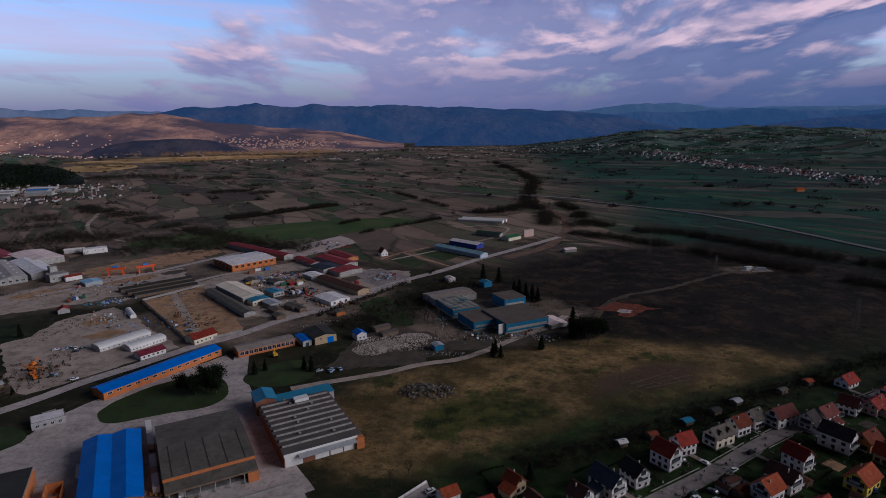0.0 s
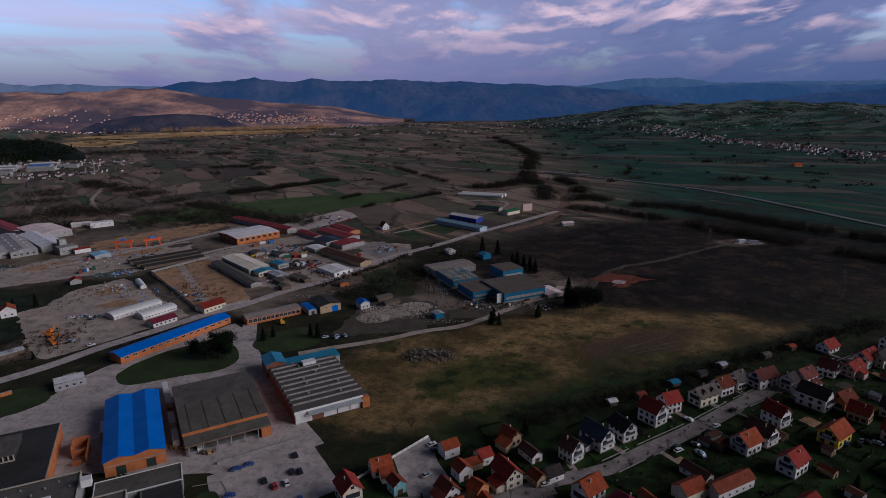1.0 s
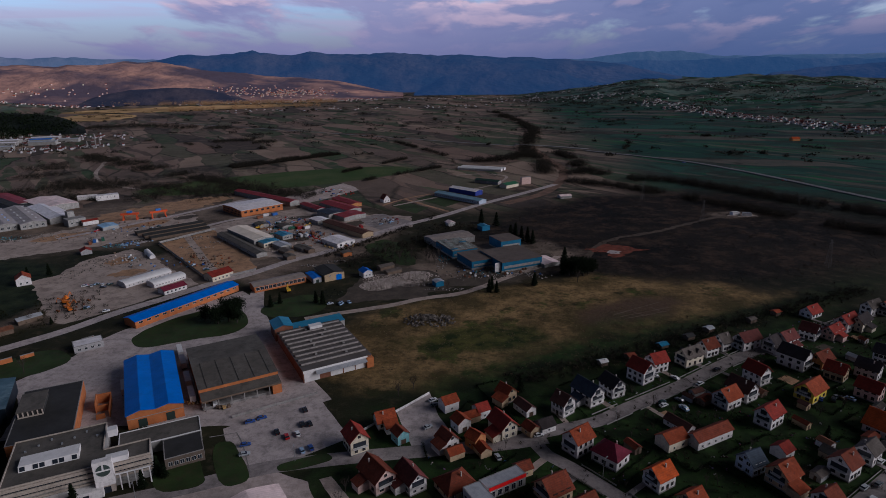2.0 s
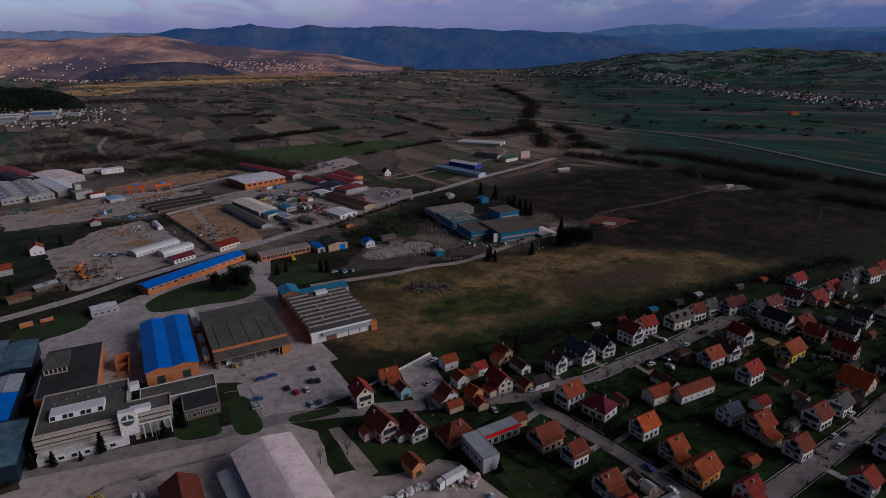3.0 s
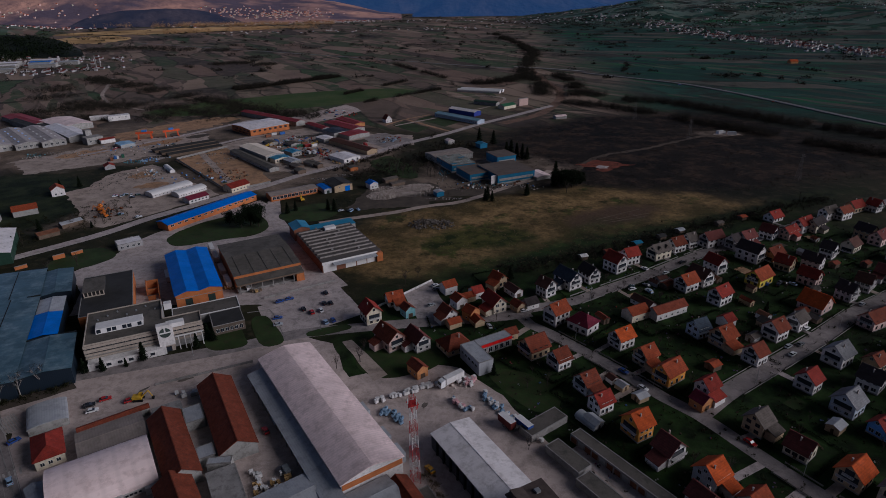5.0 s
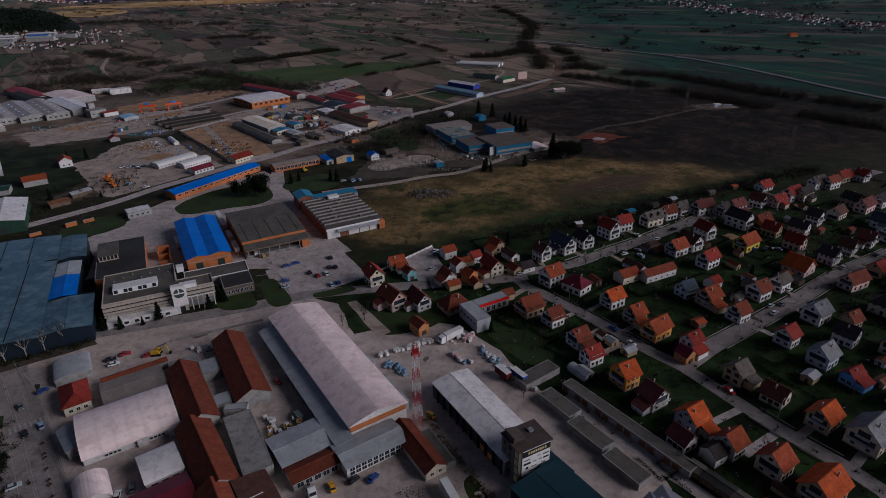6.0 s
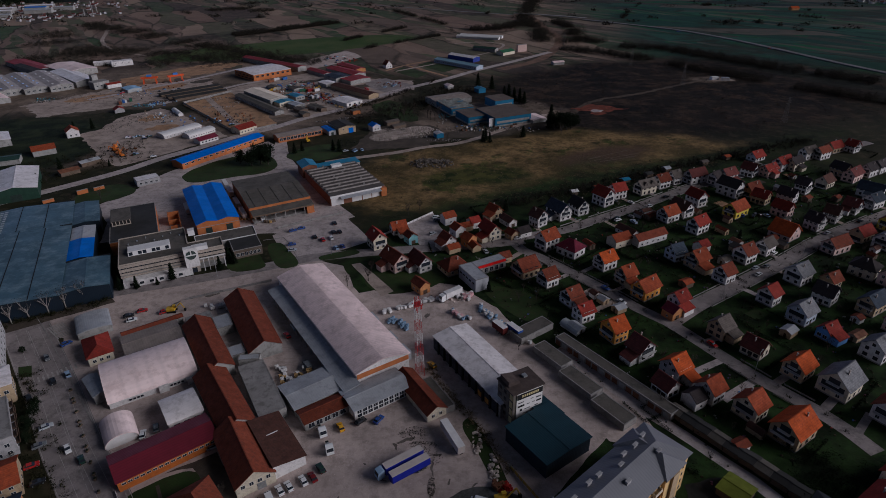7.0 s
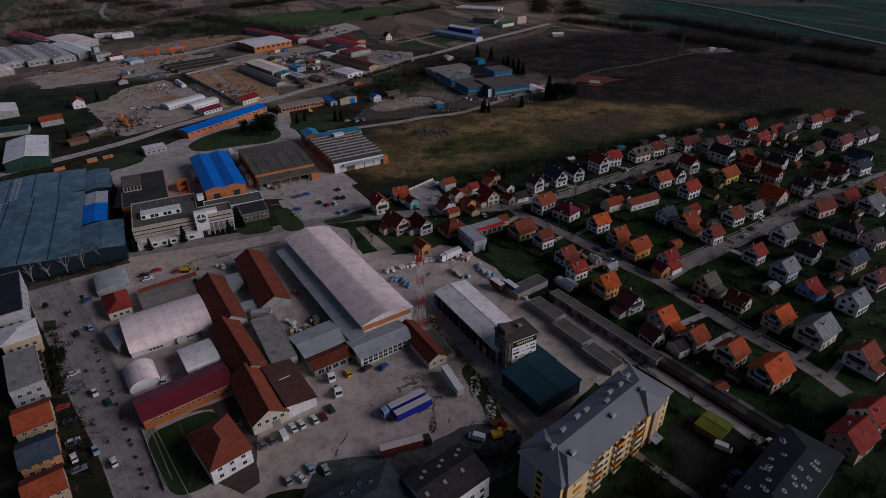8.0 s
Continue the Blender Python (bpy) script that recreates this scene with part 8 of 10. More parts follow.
for c, x, y, t in (("blue", -93, 167, 20), ("silver", -91, 161, 20), ("black", -83, 176, 120), ("red", -78, 173, 120), ("white", -74, 175, 120), ("black", -74, 182, 120), ("black", -71, 182.5, 120), ("blue", -93, 186, 30), ("blue", -97, 183, 30),
                   ("light blue", -69, 164, 120), ("blue", -66, 166, 120), ("black", -76, 193, 120), ("white", 67, 119, -50), ("white", 136, 145, 38), ("silver", 22, 180, 20), ("white", 25, 178, 20), ("silver", 8, 163, 110),
                   ("white", -20, 203, 40), ("grey", -19, 199, 40), ("silver", -20.5, 182, 40), ("white", 105, 222, 35), ("silver", 75, 229, 125), ("grey", 143, 153, 35), ("white", 95, 227, 125), ("silver", 129, 221, 120), ("grey", 86, 229, 125),
                   ("silver", 137, 151, 35), ("black", 118, 236, 32), ("white", 152, 166, 38), ("grey", 206, 290, 30), ("red", 96, 90, -60), ("blue", 62, 130, -50), ("silver", 190, 190, 35), ("black", 215, 205, 35)):
    car(c, x, y, t)
rnd = random.Random(21)
for ox, oy, n, rx, ry in ((-268, 343, 8, 12, 4), (-240, 303, 3, 14, 4), (-84, 318, 4, 12, 4), (-160, 470, 14, 26, 20), (-200, 520, 14, 24, 18), (-176, 660, 12, 14, 34), (-84, 530, 9, 16, 14), (-335, 500, 8, 30, 14),
                          (-120, 450, 6, 10, 8), (-212, 385, 4, 10, 10), (88, 205, 5, 8, 6), (165, 215, 5, 12, 9), (90, 8, 4, 8, 8), (80, -2, 3, 5, 5), (395, 745, 2, 2, 2), (318, 895, 2, 3, 3)):
    for k in range(n):
        x, y = ox + rnd.uniform(-rx, rx), oy + rnd.uniform(-ry, ry)
        car(rnd.choice(["white", "silver", "grey", "black", "red", "blue", "light blue", "dark green"]), x, y, rnd.choice((30, 120, 125, 35, 60)))
car("white", -56, 11.5, 125, True)
car("light blue", -71.5, 94.5, 128, True)
car("grey", -60, 70.5, 128, True)
car("white", 4.5, 13, 165, True)
car("white", 79, 12, -30, True)
car("white", -118, 196, 120, True)
TARP_BLUE = material("blue_tarpaulin", (0.012, 0.02, 0.30), rough=0.5, vary=0.12, bump=0.15)
TARP_RED = material("dull_red_tarpaulin", (0.11, 0.02, 0.018), rough=0.6, vary=0.2, bump=0.15)
TARP_TOP = material("pale_tarpaulin", (0.50, 0.44, 0.42), rough=0.7, vary=0.15, bump=0.1)
lorry(-18.6, 25.6, 217, TARP_BLUE, "light blue", "lorry with blue tarpaulin sides and pale roof", top=TARP_TOP)
lorry(-16.3, 22.6, 217, TARP_BLUE, "black", "trailer with blue tarpaulin sides and pale roof", cab=False, top=TARP_TOP)
lorry(-18.3, 7.1, 21, TARP_RED, "black", "lorry with dull red sides and dark cab", top=TARP_TOP)
lorry(-4.0, 36.0, 118, TARP_TOP, "white", "pale grey box trailer standing alone", cab=False)
lorry(-7, 120.8, 221, PLASTIC_WHITE, "white", "white box lorry in the yard", length=9)
lorry(13, 95.5, 128, TARP_RED, "white", "small trailer with a dull red side", length=7, cab=False)
lorry(19, 94, 128, paint("blue"), "white", "small trailer with a blue side", length=7, cab=False)
for x, y in ((-157.5, 243.6), (-150.1, 231.7), (-139.5, 214.7), (-131, 201.1)):
    lorry(x, y, 122, PLASTIC_WHITE, "white", "white box trailer parked beside the hall", length=11, cab=False)
lorry(-166, 206, 122, PLASTIC_WHITE, "white", "white box trailer by the brick ruin", length=11, cab=False)
for x, y, t in ((-47, 38, 300), (-43, 31, 295)):
    tractor_cab(x, y, t)
for x, y, t in ((-262, 305, 60), (-268, 312, 200), (-257, 300, 140), (-272, 318, 90)):
    digger(x, y, t)
digger(11, 14, 20, "yellow")
digger(-128, 104.5, 10, "yellow")
for x, y, t in ((-163, 505, 40), (-128, 337, 120), (-208, 500, 20)):
    digger(x, y, t, "yellow")

# ---- mast, pylons, cranes, lamps ----
MAST_RED = material("mast_red", (0.42, 0.03, 0.03), rough=0.6, bump=0)
MAST_WHITE = material("mast_white", (0.7, 0.68, 0.68), rough=0.6, bump=0)


def lattice(name, label, x, y, height, w0, w1, n, mats, arms=0.0, r=0.09):
    b = thing(name, label, "mast", pose(x, y, 0, 0, 0, 30))
    for k in range(n):
        z0, z1 = height * k / n, height * (k + 1) / n
        a, c = (w0 + (w1 - w0) * k / n) / 2, (w0 + (w1 - w0) * (k + 1) / n) / 2
        s = Shape()
        A, C = [(-a, -a, z0), (a, -a, z0), (a, a, z0), (-a, a, z0)], [(-c, -c, z1), (c, -c, z1), (c, c, z1), (-c, c, z1)]
        for i in range(4):
            j = (i + 1) % 4
            s.tube(A[i], C[i], r, r, 4)
            s.tube(A[i], C[j], r * 0.6, r * 0.6, 3)
            s.tube(A[j], C[i], r * 0.6, r * 0.6, 3)
            s.tube(C[i], C[j], r * 0.6, r * 0.6, 3)
        part("lattice_section", s, mats[k % len(mats)], b)
    if arms:
        for z in (height * 0.78, height * 0.88, height * 0.97):
            part("cross_arm", Shape().tube((-arms, 0, z), (arms, 0, z), r, r, 4), mats[0], b)
    return b


mast = lattice("radio_mast", "red and white lattice radio mast", -17.2, 67.8, 34, 2.6, 1.5, 14, (MAST_RED, MAST_RED, MAST_WHITE, MAST_WHITE), r=0.075)
for k in range(6):
    a = k * math.pi / 3
    part("antenna", Shape().box(-0.15, 0.15, -0.1, 0.1, -1.0, 1.0), MAST_WHITE if k % 2 else MAST_RED, mast, at=pose(1.5 * math.cos(a), 1.5 * math.sin(a), 32.5 if k % 2 else 29.8, 0, 0, 60 * k))
part("top_ring", Shape().box(-1.5, 1.5, -1.5, 1.5, 31.2, 31.4), MAST_RED, mast)
RUST_GREY = material("weathered_steel", (0.12, 0.11, 0.11), rough=0.7, bump=0)
for x, y in ((185.3, 631), (215.7, 531.4), (259.2, 397.9), (120, 745), (60, 1150)):
    tagged(lattice("pylon", "grey lattice power pylon on the heath", x, y, 21, 3.4, 0.7, 7, (RUST_GREY,), 3.5, 0.055), group="pylons")
for x, y, tn in ((-352, 533, 18), (-328, 544, 38)):
    g_ = thing("gantry_crane", "orange gantry crane over the steel yard", "crane", pose(x, y, 0, 0, 0, tn), "gantry cranes")
    om = material("crane_orange", (0.66, 0.10, 0.03), rough=0.55, vary=0.2)
    for sx in (-6.5, 6.5):
        for sy in (-3, 3):
            part("leg", Shape().tube((sx, sy, 0), (sx * 0.92, sy * 0.4, 5.4), 0.55, 0.5, 4), om, g_)
        part("tie", Shape().box(sx - 0.3, sx + 0.3, -3, 3, 0.3, 0.9), om, g_)
    part("girder", Shape().box(-8.5, 8.5, -1.3, 1.3, 5.4, 7.4), om, g_)
    part("trolley", Shape().box(-2.4, 2.4, -1.6, 1.6, 7.44, 9.2), material("blue_foil", (0.06, 0.20, 0.55), rough=0.5, vary=0.2), g_)


def street_lamp(x, y, turn):
    def make(m):
        b = thing("street_lamp", "tall grey steel street lamp", "street lamp", m, "street lamps")
        part("pole", Shape().tube((0, 0, 0), (0, 0, 8), 0.11, 0.07, 6), STEEL, b)
        part("arm", Shape().tube((0, 0, 8), (1.6, 0, 8.3), 0.05, 0.05, 5), STEEL, b)
        part("lamp_head", Shape().box(1.3, 2.1, -0.16, 0.16, 8.2, 8.38), STEEL, b)
        return b
    return place("street_lamp", make, pose(x, y, 0.0, 0, 0, turn))


for x, y, t in ((59, 190.5, 125), (112, 228, 125), (160, 261, 125), (210, 290, 125), (46, 153, 45), (72, 122, 45), (112, 124, 125), (165, 164, 125), (107, 76, 45), (-120, 134.5, -70), (-70, 158, -70), (-30, 166, -70)):
    street_lamp(x, y, t)

# ---- heaps, stacks and yard goods ----
def stones(name, label, spots, n, size, mat, seed, heap=2.5):
    rnd = random.Random(seed)
    s = Shape()
    for cx_, cy_, rx, ry in spots:
        for _ in range(n):
            a, r = rnd.uniform(0, 6.283), math.sqrt(rnd.random())
            x, y = cx_ + rx * r * math.cos(a), cy_ + ry * r * math.sin(a)
            z = heap * max(0.0, (1 - r)) * (0.5 + rnd.random() * 0.6)
            m = pose(x, y, z, rnd.uniform(0, 90), rnd.uniform(0, 90), rnd.uniform(0, 90))
            d = [size * rnd.uniform(0.4, 1.2) for _ in range(3)]
            v = [m @ Vector((i * d[0] * rnd.uniform(0.7, 1), j * d[1] * rnd.uniform(0.7, 1), k * d[2] * rnd.uniform(0.7, 1))) for k in (-1, 1) for j in (-1, 1) for i in (-1, 1)]
            s.add(v, [(0, 2, 3, 1), (4, 5, 7, 6), (0, 1, 5, 4), (1, 3, 7, 5), (3, 2, 6, 7), (2, 0, 4, 6)])
    return tagged(new(name, s.mesh(name, mat)), label, "rubble", kind="stuff")


def island_mat(name, a, b_, rough=0.9):
    m = bpy.data.materials.new(name)
    m.use_nodes = True
    N, L = m.node_tree.nodes, m.node_tree.links
    p = N["Principled BSDF"]
    p.inputs["Roughness"].default_value = rough
    p.inputs["Specular IOR Level"].default_value = 0.05
    g = N.new("ShaderNodeNewGeometry")
    x = N.new("ShaderNodeMix")
    x.data_type = "RGBA"
    x.inputs[6].default_value, x.inputs[7].default_value = (*a, 1), (*b_, 1)
    L.new(g.outputs["Random Per Island"], x.inputs[0])
    L.new(x.outputs[2], p.inputs["Base Color"])
    return m


STONE = island_mat("pale_rubble", (0.13, 0.10, 0.085), (0.76, 0.66, 0.61))
DARKSTONE = island_mat("grey_stones", (0.05, 0.045, 0.04), (0.22, 0.19, 0.17))
stones("rubble_heap", "spread heap of pale demolition rubble", ((-58, 362, 24, 15), (-70, 350, 12, 10), (-44, 372, 12, 9), (-60, 358, 14, 8)), 900, 0.30, STONE, 3, 1.6)
stones("stone_pile", "low piles of grey stones in the meadow", ((-36, 292, 8, 9), (-22, 292, 9, 9), (-30, 296, 6, 5)), 120, 0.6, DARKSTONE, 4, 1.6)
stones("yard_debris", "scattered debris in the yards", ((-282, 400, 26, 16), (-225, 405, 26, 20), (-150, 480, 40, 30), (-10, 372, 34, 12), (20, 378, 30, 8), (-300, 380, 12, 30), (-380, 470, 40, 24), (-28, 440, 12, 30)), 60, 0.45, DARKSTONE, 6, 0.6)
stones("white_debris", "pale debris and blocks in the yards", ((-285, 405, 18, 12), (-340, 480, 60, 20), (-160, 440, 20, 14), (10, 372, 46, 8), (-8, 120, 10, 4), (4, 36, 1.5, 6), (9, 26, 1.5, 6)), 40, 0.55, STONE, 8, 0.6)


for nm, ca, cb, spots_, n_, sz_, sd_ in (
        ("blue_yard_clutter", (0.02, 0.08, 0.30), (0.16, 0.30, 0.50), ((-305, 446, 20, 12), (-190, 520, 30, 20), (-150, 500, 30, 30), (-240, 395, 20, 20), (10, 378, 40, 8), (-350, 500, 30, 20)), 12, 0.8, 61),
        ("rust_yard_clutter", (0.05, 0.025, 0.018), (0.26, 0.085, 0.035), ((-262, 308, 14, 12), (-190, 500, 40, 30), (-140, 470, 30, 24), (-330, 520, 40, 24), (-215, 402, 22, 20), (-88, 530, 20, 14)), 16, 0.8, 62),
        ("dark_yard_clutter", (0.008, 0.012, 0.01), (0.05, 0.050, 0.04), ((-228, 415, 12, 8), (-205, 392, 9, 6), (-180, 470, 50, 36), (-340, 480, 50, 30), (0, 380, 44, 12), (-100, 335, 10, 8)), 22, 0.5, 63),
        ("red_yard_clutter", (0.25, 0.015, 0.015), (0.42, 0.04, 0.03), ((-176, 540, 24, 16), (-160, 660, 12, 30), (-150, 460, 20, 20), (12, 19, 2.5, 2)), 14, 0.8, 64)):
    stones(nm, "small " + nm.split("_")[0] + " clutter spread over the yards", spots_, n_, sz_, island_mat(nm, ca, cb), sd_, 0.7)


stones("mixed_yard_clutter", "machines, blocks and scrap in rows over the works yards", ((-188, 505, 16, 5), (-176, 520, 18, 4), (-160, 492, 14, 8), (-205, 480, 12, 6), (-222, 455, 14, 4), (-240, 438, 16, 4), (-190, 545, 20, 5), (-128, 470, 10, 8), (-140, 505, 14, 6), (-96, 525, 12, 7), (-250, 470, 10, 8),
    (-2, 392, 16, 3), (4, 372, 22, 4), (34, 376, 12, 4), (-28, 400, 5, 16), (-44, 352, 18, 4), (-20, 344, 16, 3), (-300, 455, 14, 6), (-345, 495, 30, 8), (-400, 470, 24, 8), (-420, 455, 12, 6), (-122, 392, 14, 3), (-110, 402, 10, 3)), 46, 0.42, island_mat("mixed_clutter", (0.03, 0.028, 0.027), (0.46, 0.42, 0.40)), 73, 0.8)
stones("teal_yard_clutter", "weathered teal machines and sheets in the yards", ((-425, 464, 14, 5), (-315, 440, 9, 5), (-186, 500, 10, 5), (6, 380, 20, 4), (-26, 412, 5, 10)), 16, 0.7, island_mat("teal_clutter", (0.02, 0.07, 0.09), (0.12, 0.26, 0.30)), 74, 0.9)
stones("scrap_heap", "dark scrap and timber beside the parked trailers", ((-17, 39, 5, 3), (-10.5, 29, 4, 3), (-9.5, 18, 1.2, 4), (-13, 34, 5, 2)), 130, 0.13, island_mat("dark_scrap", (0.015, 0.014, 0.013), (0.14, 0.12, 0.10)), 71, 0.5)


def stack(kind, x, y, turn):
    """Goods on a pallet."""
    look_of = {"bags": (PLASTIC_WHITE, "pallet of white wrapped bags"), "timber": (material("fresh_timber", (0.42, 0.27, 0.12), rough=0.85, vary=0.3), "stack of sawn timber"),
               "blue": (material("pale_blue_foil", (0.26, 0.38, 0.52), rough=0.5, vary=0.3), "pallet wrapped in blue foil"), "pink": (material("pink_foam", (0.62, 0.36, 0.38), rough=0.8, vary=0.2), "pallet of pinkish insulation"),
               "crate": (TIMBER, "stack of old wooden crates"), "scrap": (RUST, "heap of rusty steel parts")}

    def make(m):
        mat, label = look_of[kind]
        b = thing("pallet_stack", label, "goods", m, "goods in the yards")
        part("pallet", Shape().box(-0.75, 0.75, -0.6, 0.6, 0.09, 0.15).box(-0.75, -0.6, -0.6, 0.6, 0, 0.09).box(0.6, 0.75, -0.6, 0.6, 0, 0.09).box(-0.08, 0.08, -0.6, 0.6, 0, 0.09), TIMBER, b)
        rr = random.Random(kind)
        load = Shape()
        for k in range(4):
            i, j = (k % 2) * 0.72 - 0.36, (k // 2) * 0.58 - 0.29
            load.box(i - 0.34, i + 0.34, j - 0.27, j + 0.27, 0.154, 0.9 + rr.uniform(0, 0.7))
        part("load", load, mat, b)
        return b
    return place(("stack", kind), make, pose(x, y, 0.08, 0, 0, turn))


rnd = random.Random(33)
for kinds, x0, y0, x1, y1, n, wide in ((("bags",), -35.6, 107, -14.1, 118.8, 40, 1.1), (("blue",), -32, 102, -26, 96, 16, 2.2), (("pink", "pink", "bags"), -2, 119, 2, 123, 14, 1.6), (("blue", "bags", "pink"), -8.2, 108.7, -0.4, 104.1, 12, 1.6),
                                       (("bags", "blue", "blue"), 4, 113, 18, 95, 44, 1.5), (("bags", "pink"), -12, 119, -2, 122, 14, 1.5), (("blue", "bags", "crate"), 18, 96, 34, 80, 10, 1.2), (("bags",), -114, 107, -100, 109, 16, 2.0), (("timber", "timber", "bags"), -66, 62, -58, 66, 18, 4.0), (("bags",), -72, 68, -66, 66, 8, 2.0),
                                       (("scrap",), 8, 20, 12, 16, 8, 1.5), (("crate", "timber"), -138, 200, -110, 193, 16, 1.5), (("bags", "blue", "crate"), -290, 412, -262, 388, 12, 12),
                                       (("blue",), -312, 440, -290, 452, 12, 5), (("scrap", "crate", "bags"), -220, 520, -150, 470, 12, 26), (("scrap", "crate"), -230, 415, -196, 385, 10, 14), (("crate", "scrap", "bags"), -6, 372, 44, 384, 12, 5),
                                       (("timber",), -128, 438, -104, 448, 10, 4)):
    for k in range(n):
        t = rnd.random()
        stack(rnd.choice(kinds), x0 + (x1 - x0) * t + rnd.uniform(-wide, wide), y0 + (y1 - y0) * t + rnd.uniform(-wide, wide), rnd.choice((38, 128, 33, 45)))


def panel_fence(name, label, a, b_, mat, panel=2.4, height=1.1):
    d = Vector((b_[0] - a[0], b_[1] - a[1]))
    n = max(1, int(d.length / panel))
    f = thing(name, label, "fence", pose(a[0], a[1], 0.03, 0, 0, math.degrees(math.atan2(d.y, d.x))))
    for k in range(n):
        x = k * d.length / n
        part("post", Shape().box(x - 0.08, x + 0.08, -0.08, 0.08, 0, height + 0.15), CONCRETE, f)
        part("panel", Shape().box(x + 0.1, x + d.length / n - 0.1, -0.04, 0.04, 0.12, height), mat, f)
    return f


panel_fence("market_fence", "pale precast fence along the market", (-126, 113.6), (-92.4, 131), CONCRETE, 2.6, 1.2)
panel_fence("car_park_fence", "white precast wall beside the paved lot", (-52, 173), (-22, 209), PLASTIC_WHITE, 3.0, 1.3)
panel_fence("car_park_fence", "concrete fence beside the car park", (-106, 186), (-74, 207), CONCRETE, 3.0, 1.4)
panel_fence("yard_wall", "grey block wall round the earth yard", (-278, 449), (-192, 356), CONCRETE, 4.0, 2.0)
panel_fence("yard_wall", "grey block wall of the earth yard", (-278, 449), (-248, 497), CONCRETE, 4.0, 2.0)
panel_fence("yard_wall", "grey block wall beside the upper road", (-190, 356), (-166, 380), CONCRETE, 4.0, 2.0)
panel_fence("villa_fence", "low pale fence of the villa garden", (-102, 12), (-84, -10), PLASTIC_WHITE, 2.0, 0.9)
panel_fence("store_fence", "yellow-brown board fence beside the lane", (14, 26), (22, 14), material("ochre_boards", (0.40, 0.24, 0.05), rough=0.8, vary=0.2), 2.0, 1.4)
for line_, sides in (([(50, 189), (67, 201), (96, 221), (123, 242), (143, 256), (178, 276), (230, 306)], (-4.4, 4.4)), ([(35, 159), (49, 144), (63, 128), (73, 115)], (-3.9, 3.9)), ([(99, 81), (109, 67), (119, 55)], (-3.9, 3.9)),
                     ([(100, 119), (123, 136), (154, 159), (184, 183), (228, 211)], (-4.6, 4.6))):
    for side_ in sides:
        for p_, q_ in zip(line_, line_[1:]):
            d_ = Vector((q_[0] - p_[0], q_[1] - p_[1])).normalized()
            n_ = Vector((-d_.y, d_.x)) * side_
            a, b_ = (p_[0] + n_.x + d_.x * 2.5, p_[1] + n_.y + d_.y * 2.5), (q_[0] + n_.x - d_.x * 2.5, q_[1] + n_.y - d_.y * 2.5)
            panel_fence("garden_wall", "low concrete garden wall along the street", a, b_, CONCRETE, 6.0, 0.7)

OIL = material("oil_stained_ground", (0.15, 0.125, 0.11), rough=0.8, vary=0.4, scale=0.3, fine=2.0, speck=0.5)
rnd = random.Random(5)
for n, (x, y, a_, c_, t) in enumerate(((-10, 25, 0.8, 4.5, 20), (-9, 16, 0.7, 3.0, 0), (-19, 36, 4.0, 1.6, 40), (-22, 33, 2.5, 1.0, 120), (-37, 11, 0.7, 3.2, -20), (-37.7, 6, 0.8, 2.2, 10), (-29, 43, 1.6, 0.9, 30), (-4.4, 20.4, 1.6, 0.7, 60), (3, 18.5, 2.2, 0.8, 60), (-14, 30, 3.4, 1.3, 70),
                                      (-30, 100, 3, 1.2, 40), (-18, 106, 4, 1.2, 60), (-60, 20, 2.4, 0.8, 30), (-116, 118, 5, 1.5, 20), (-130, 110, 4, 1.2, 60), (-24, 20, 1.0, 0.6, 0), (-31, 25, 0.8, 0.5, 0), (-2, 78, 6, 1.0, 130))):
    ca, sa = math.cos(radians(t)), math.sin(radians(t))
    ring = []
    for k in range(11):
        an = k * 2 * math.pi / 11
        r = 0.6 + 0.2 * math.sin(2 * an + n) + 0.12 * math.sin(3 * an + 2 * n)
        ring.append((x + a_ * r * math.cos(an) * ca - c_ * r * math.sin(an) * sa, y + a_ * r * math.cos(an) * sa + c_ * r * math.sin(an) * ca))
    patch("oil_stain", ring, 0.036 + 0.0003 * n, OIL, "dark oil stain on the yard", "stain", 0.7, 0.5)


def planter(m):
    b = thing("street_planter", "small dark planter beside the boulevard", "planter", m, "planters of the boulevard")
    part("box", Shape().box(-0.6, 0.6, -0.35, 0.35, 0, 0.55), TIMBER, b)
    part("bush", Shape().tube((0, 0, 0.55), (0, 0, 1.1), 0.4, 0.15, 7), material("dark_bush", (0.012, 0.016, 0.009)), b)
    return b


for k in range(19):
    t = (k + 0.3 * math.sin(k * 2.1)) / 18
    place("planter", planter, pose(-142 + 52.4 * t, 54 - 63.2 * t, 0.06, 0, 0, 40 + k * 7))
for k in range(7):
    tagged(new("hatch_bar", Shape().box(-0.28, 0.28, -5.8, 5.8, 0, 0.01).mesh("hatch_bar", MARKING)), "faded painted hatching bar", "road marking", kind="structure").matrix_basis = pose(-168.6 + (k - 3) * 0.54, 89.1 + (k - 3) * 0.72, 0.112, 0, 0, 53)

def container(color):
    def make(m):
        b = thing("container", f"{color} steel container in the works yard", "container", m, "containers in the yards")
        part("body", Shape().box(-3, 3, -1.2, 1.2, 0.1, 2.6), material("container_" + color, {"red": (0.34, 0.03, 0.03), "blue": (0.03, 0.12, 0.38), "white": (0.62, 0.60, 0.60), "green": (0.03, 0.12, 0.07), "rusty": (0.22, 0.08, 0.04)}[color], rough=0.6, vary=0.3, ribs=("X", 0.5, 0.3)), b)
        part("door", Shape().box(3.004, 3.06, -1.1, 1.1, 0.2, 2.5), STEEL, b)
        return b
    return make


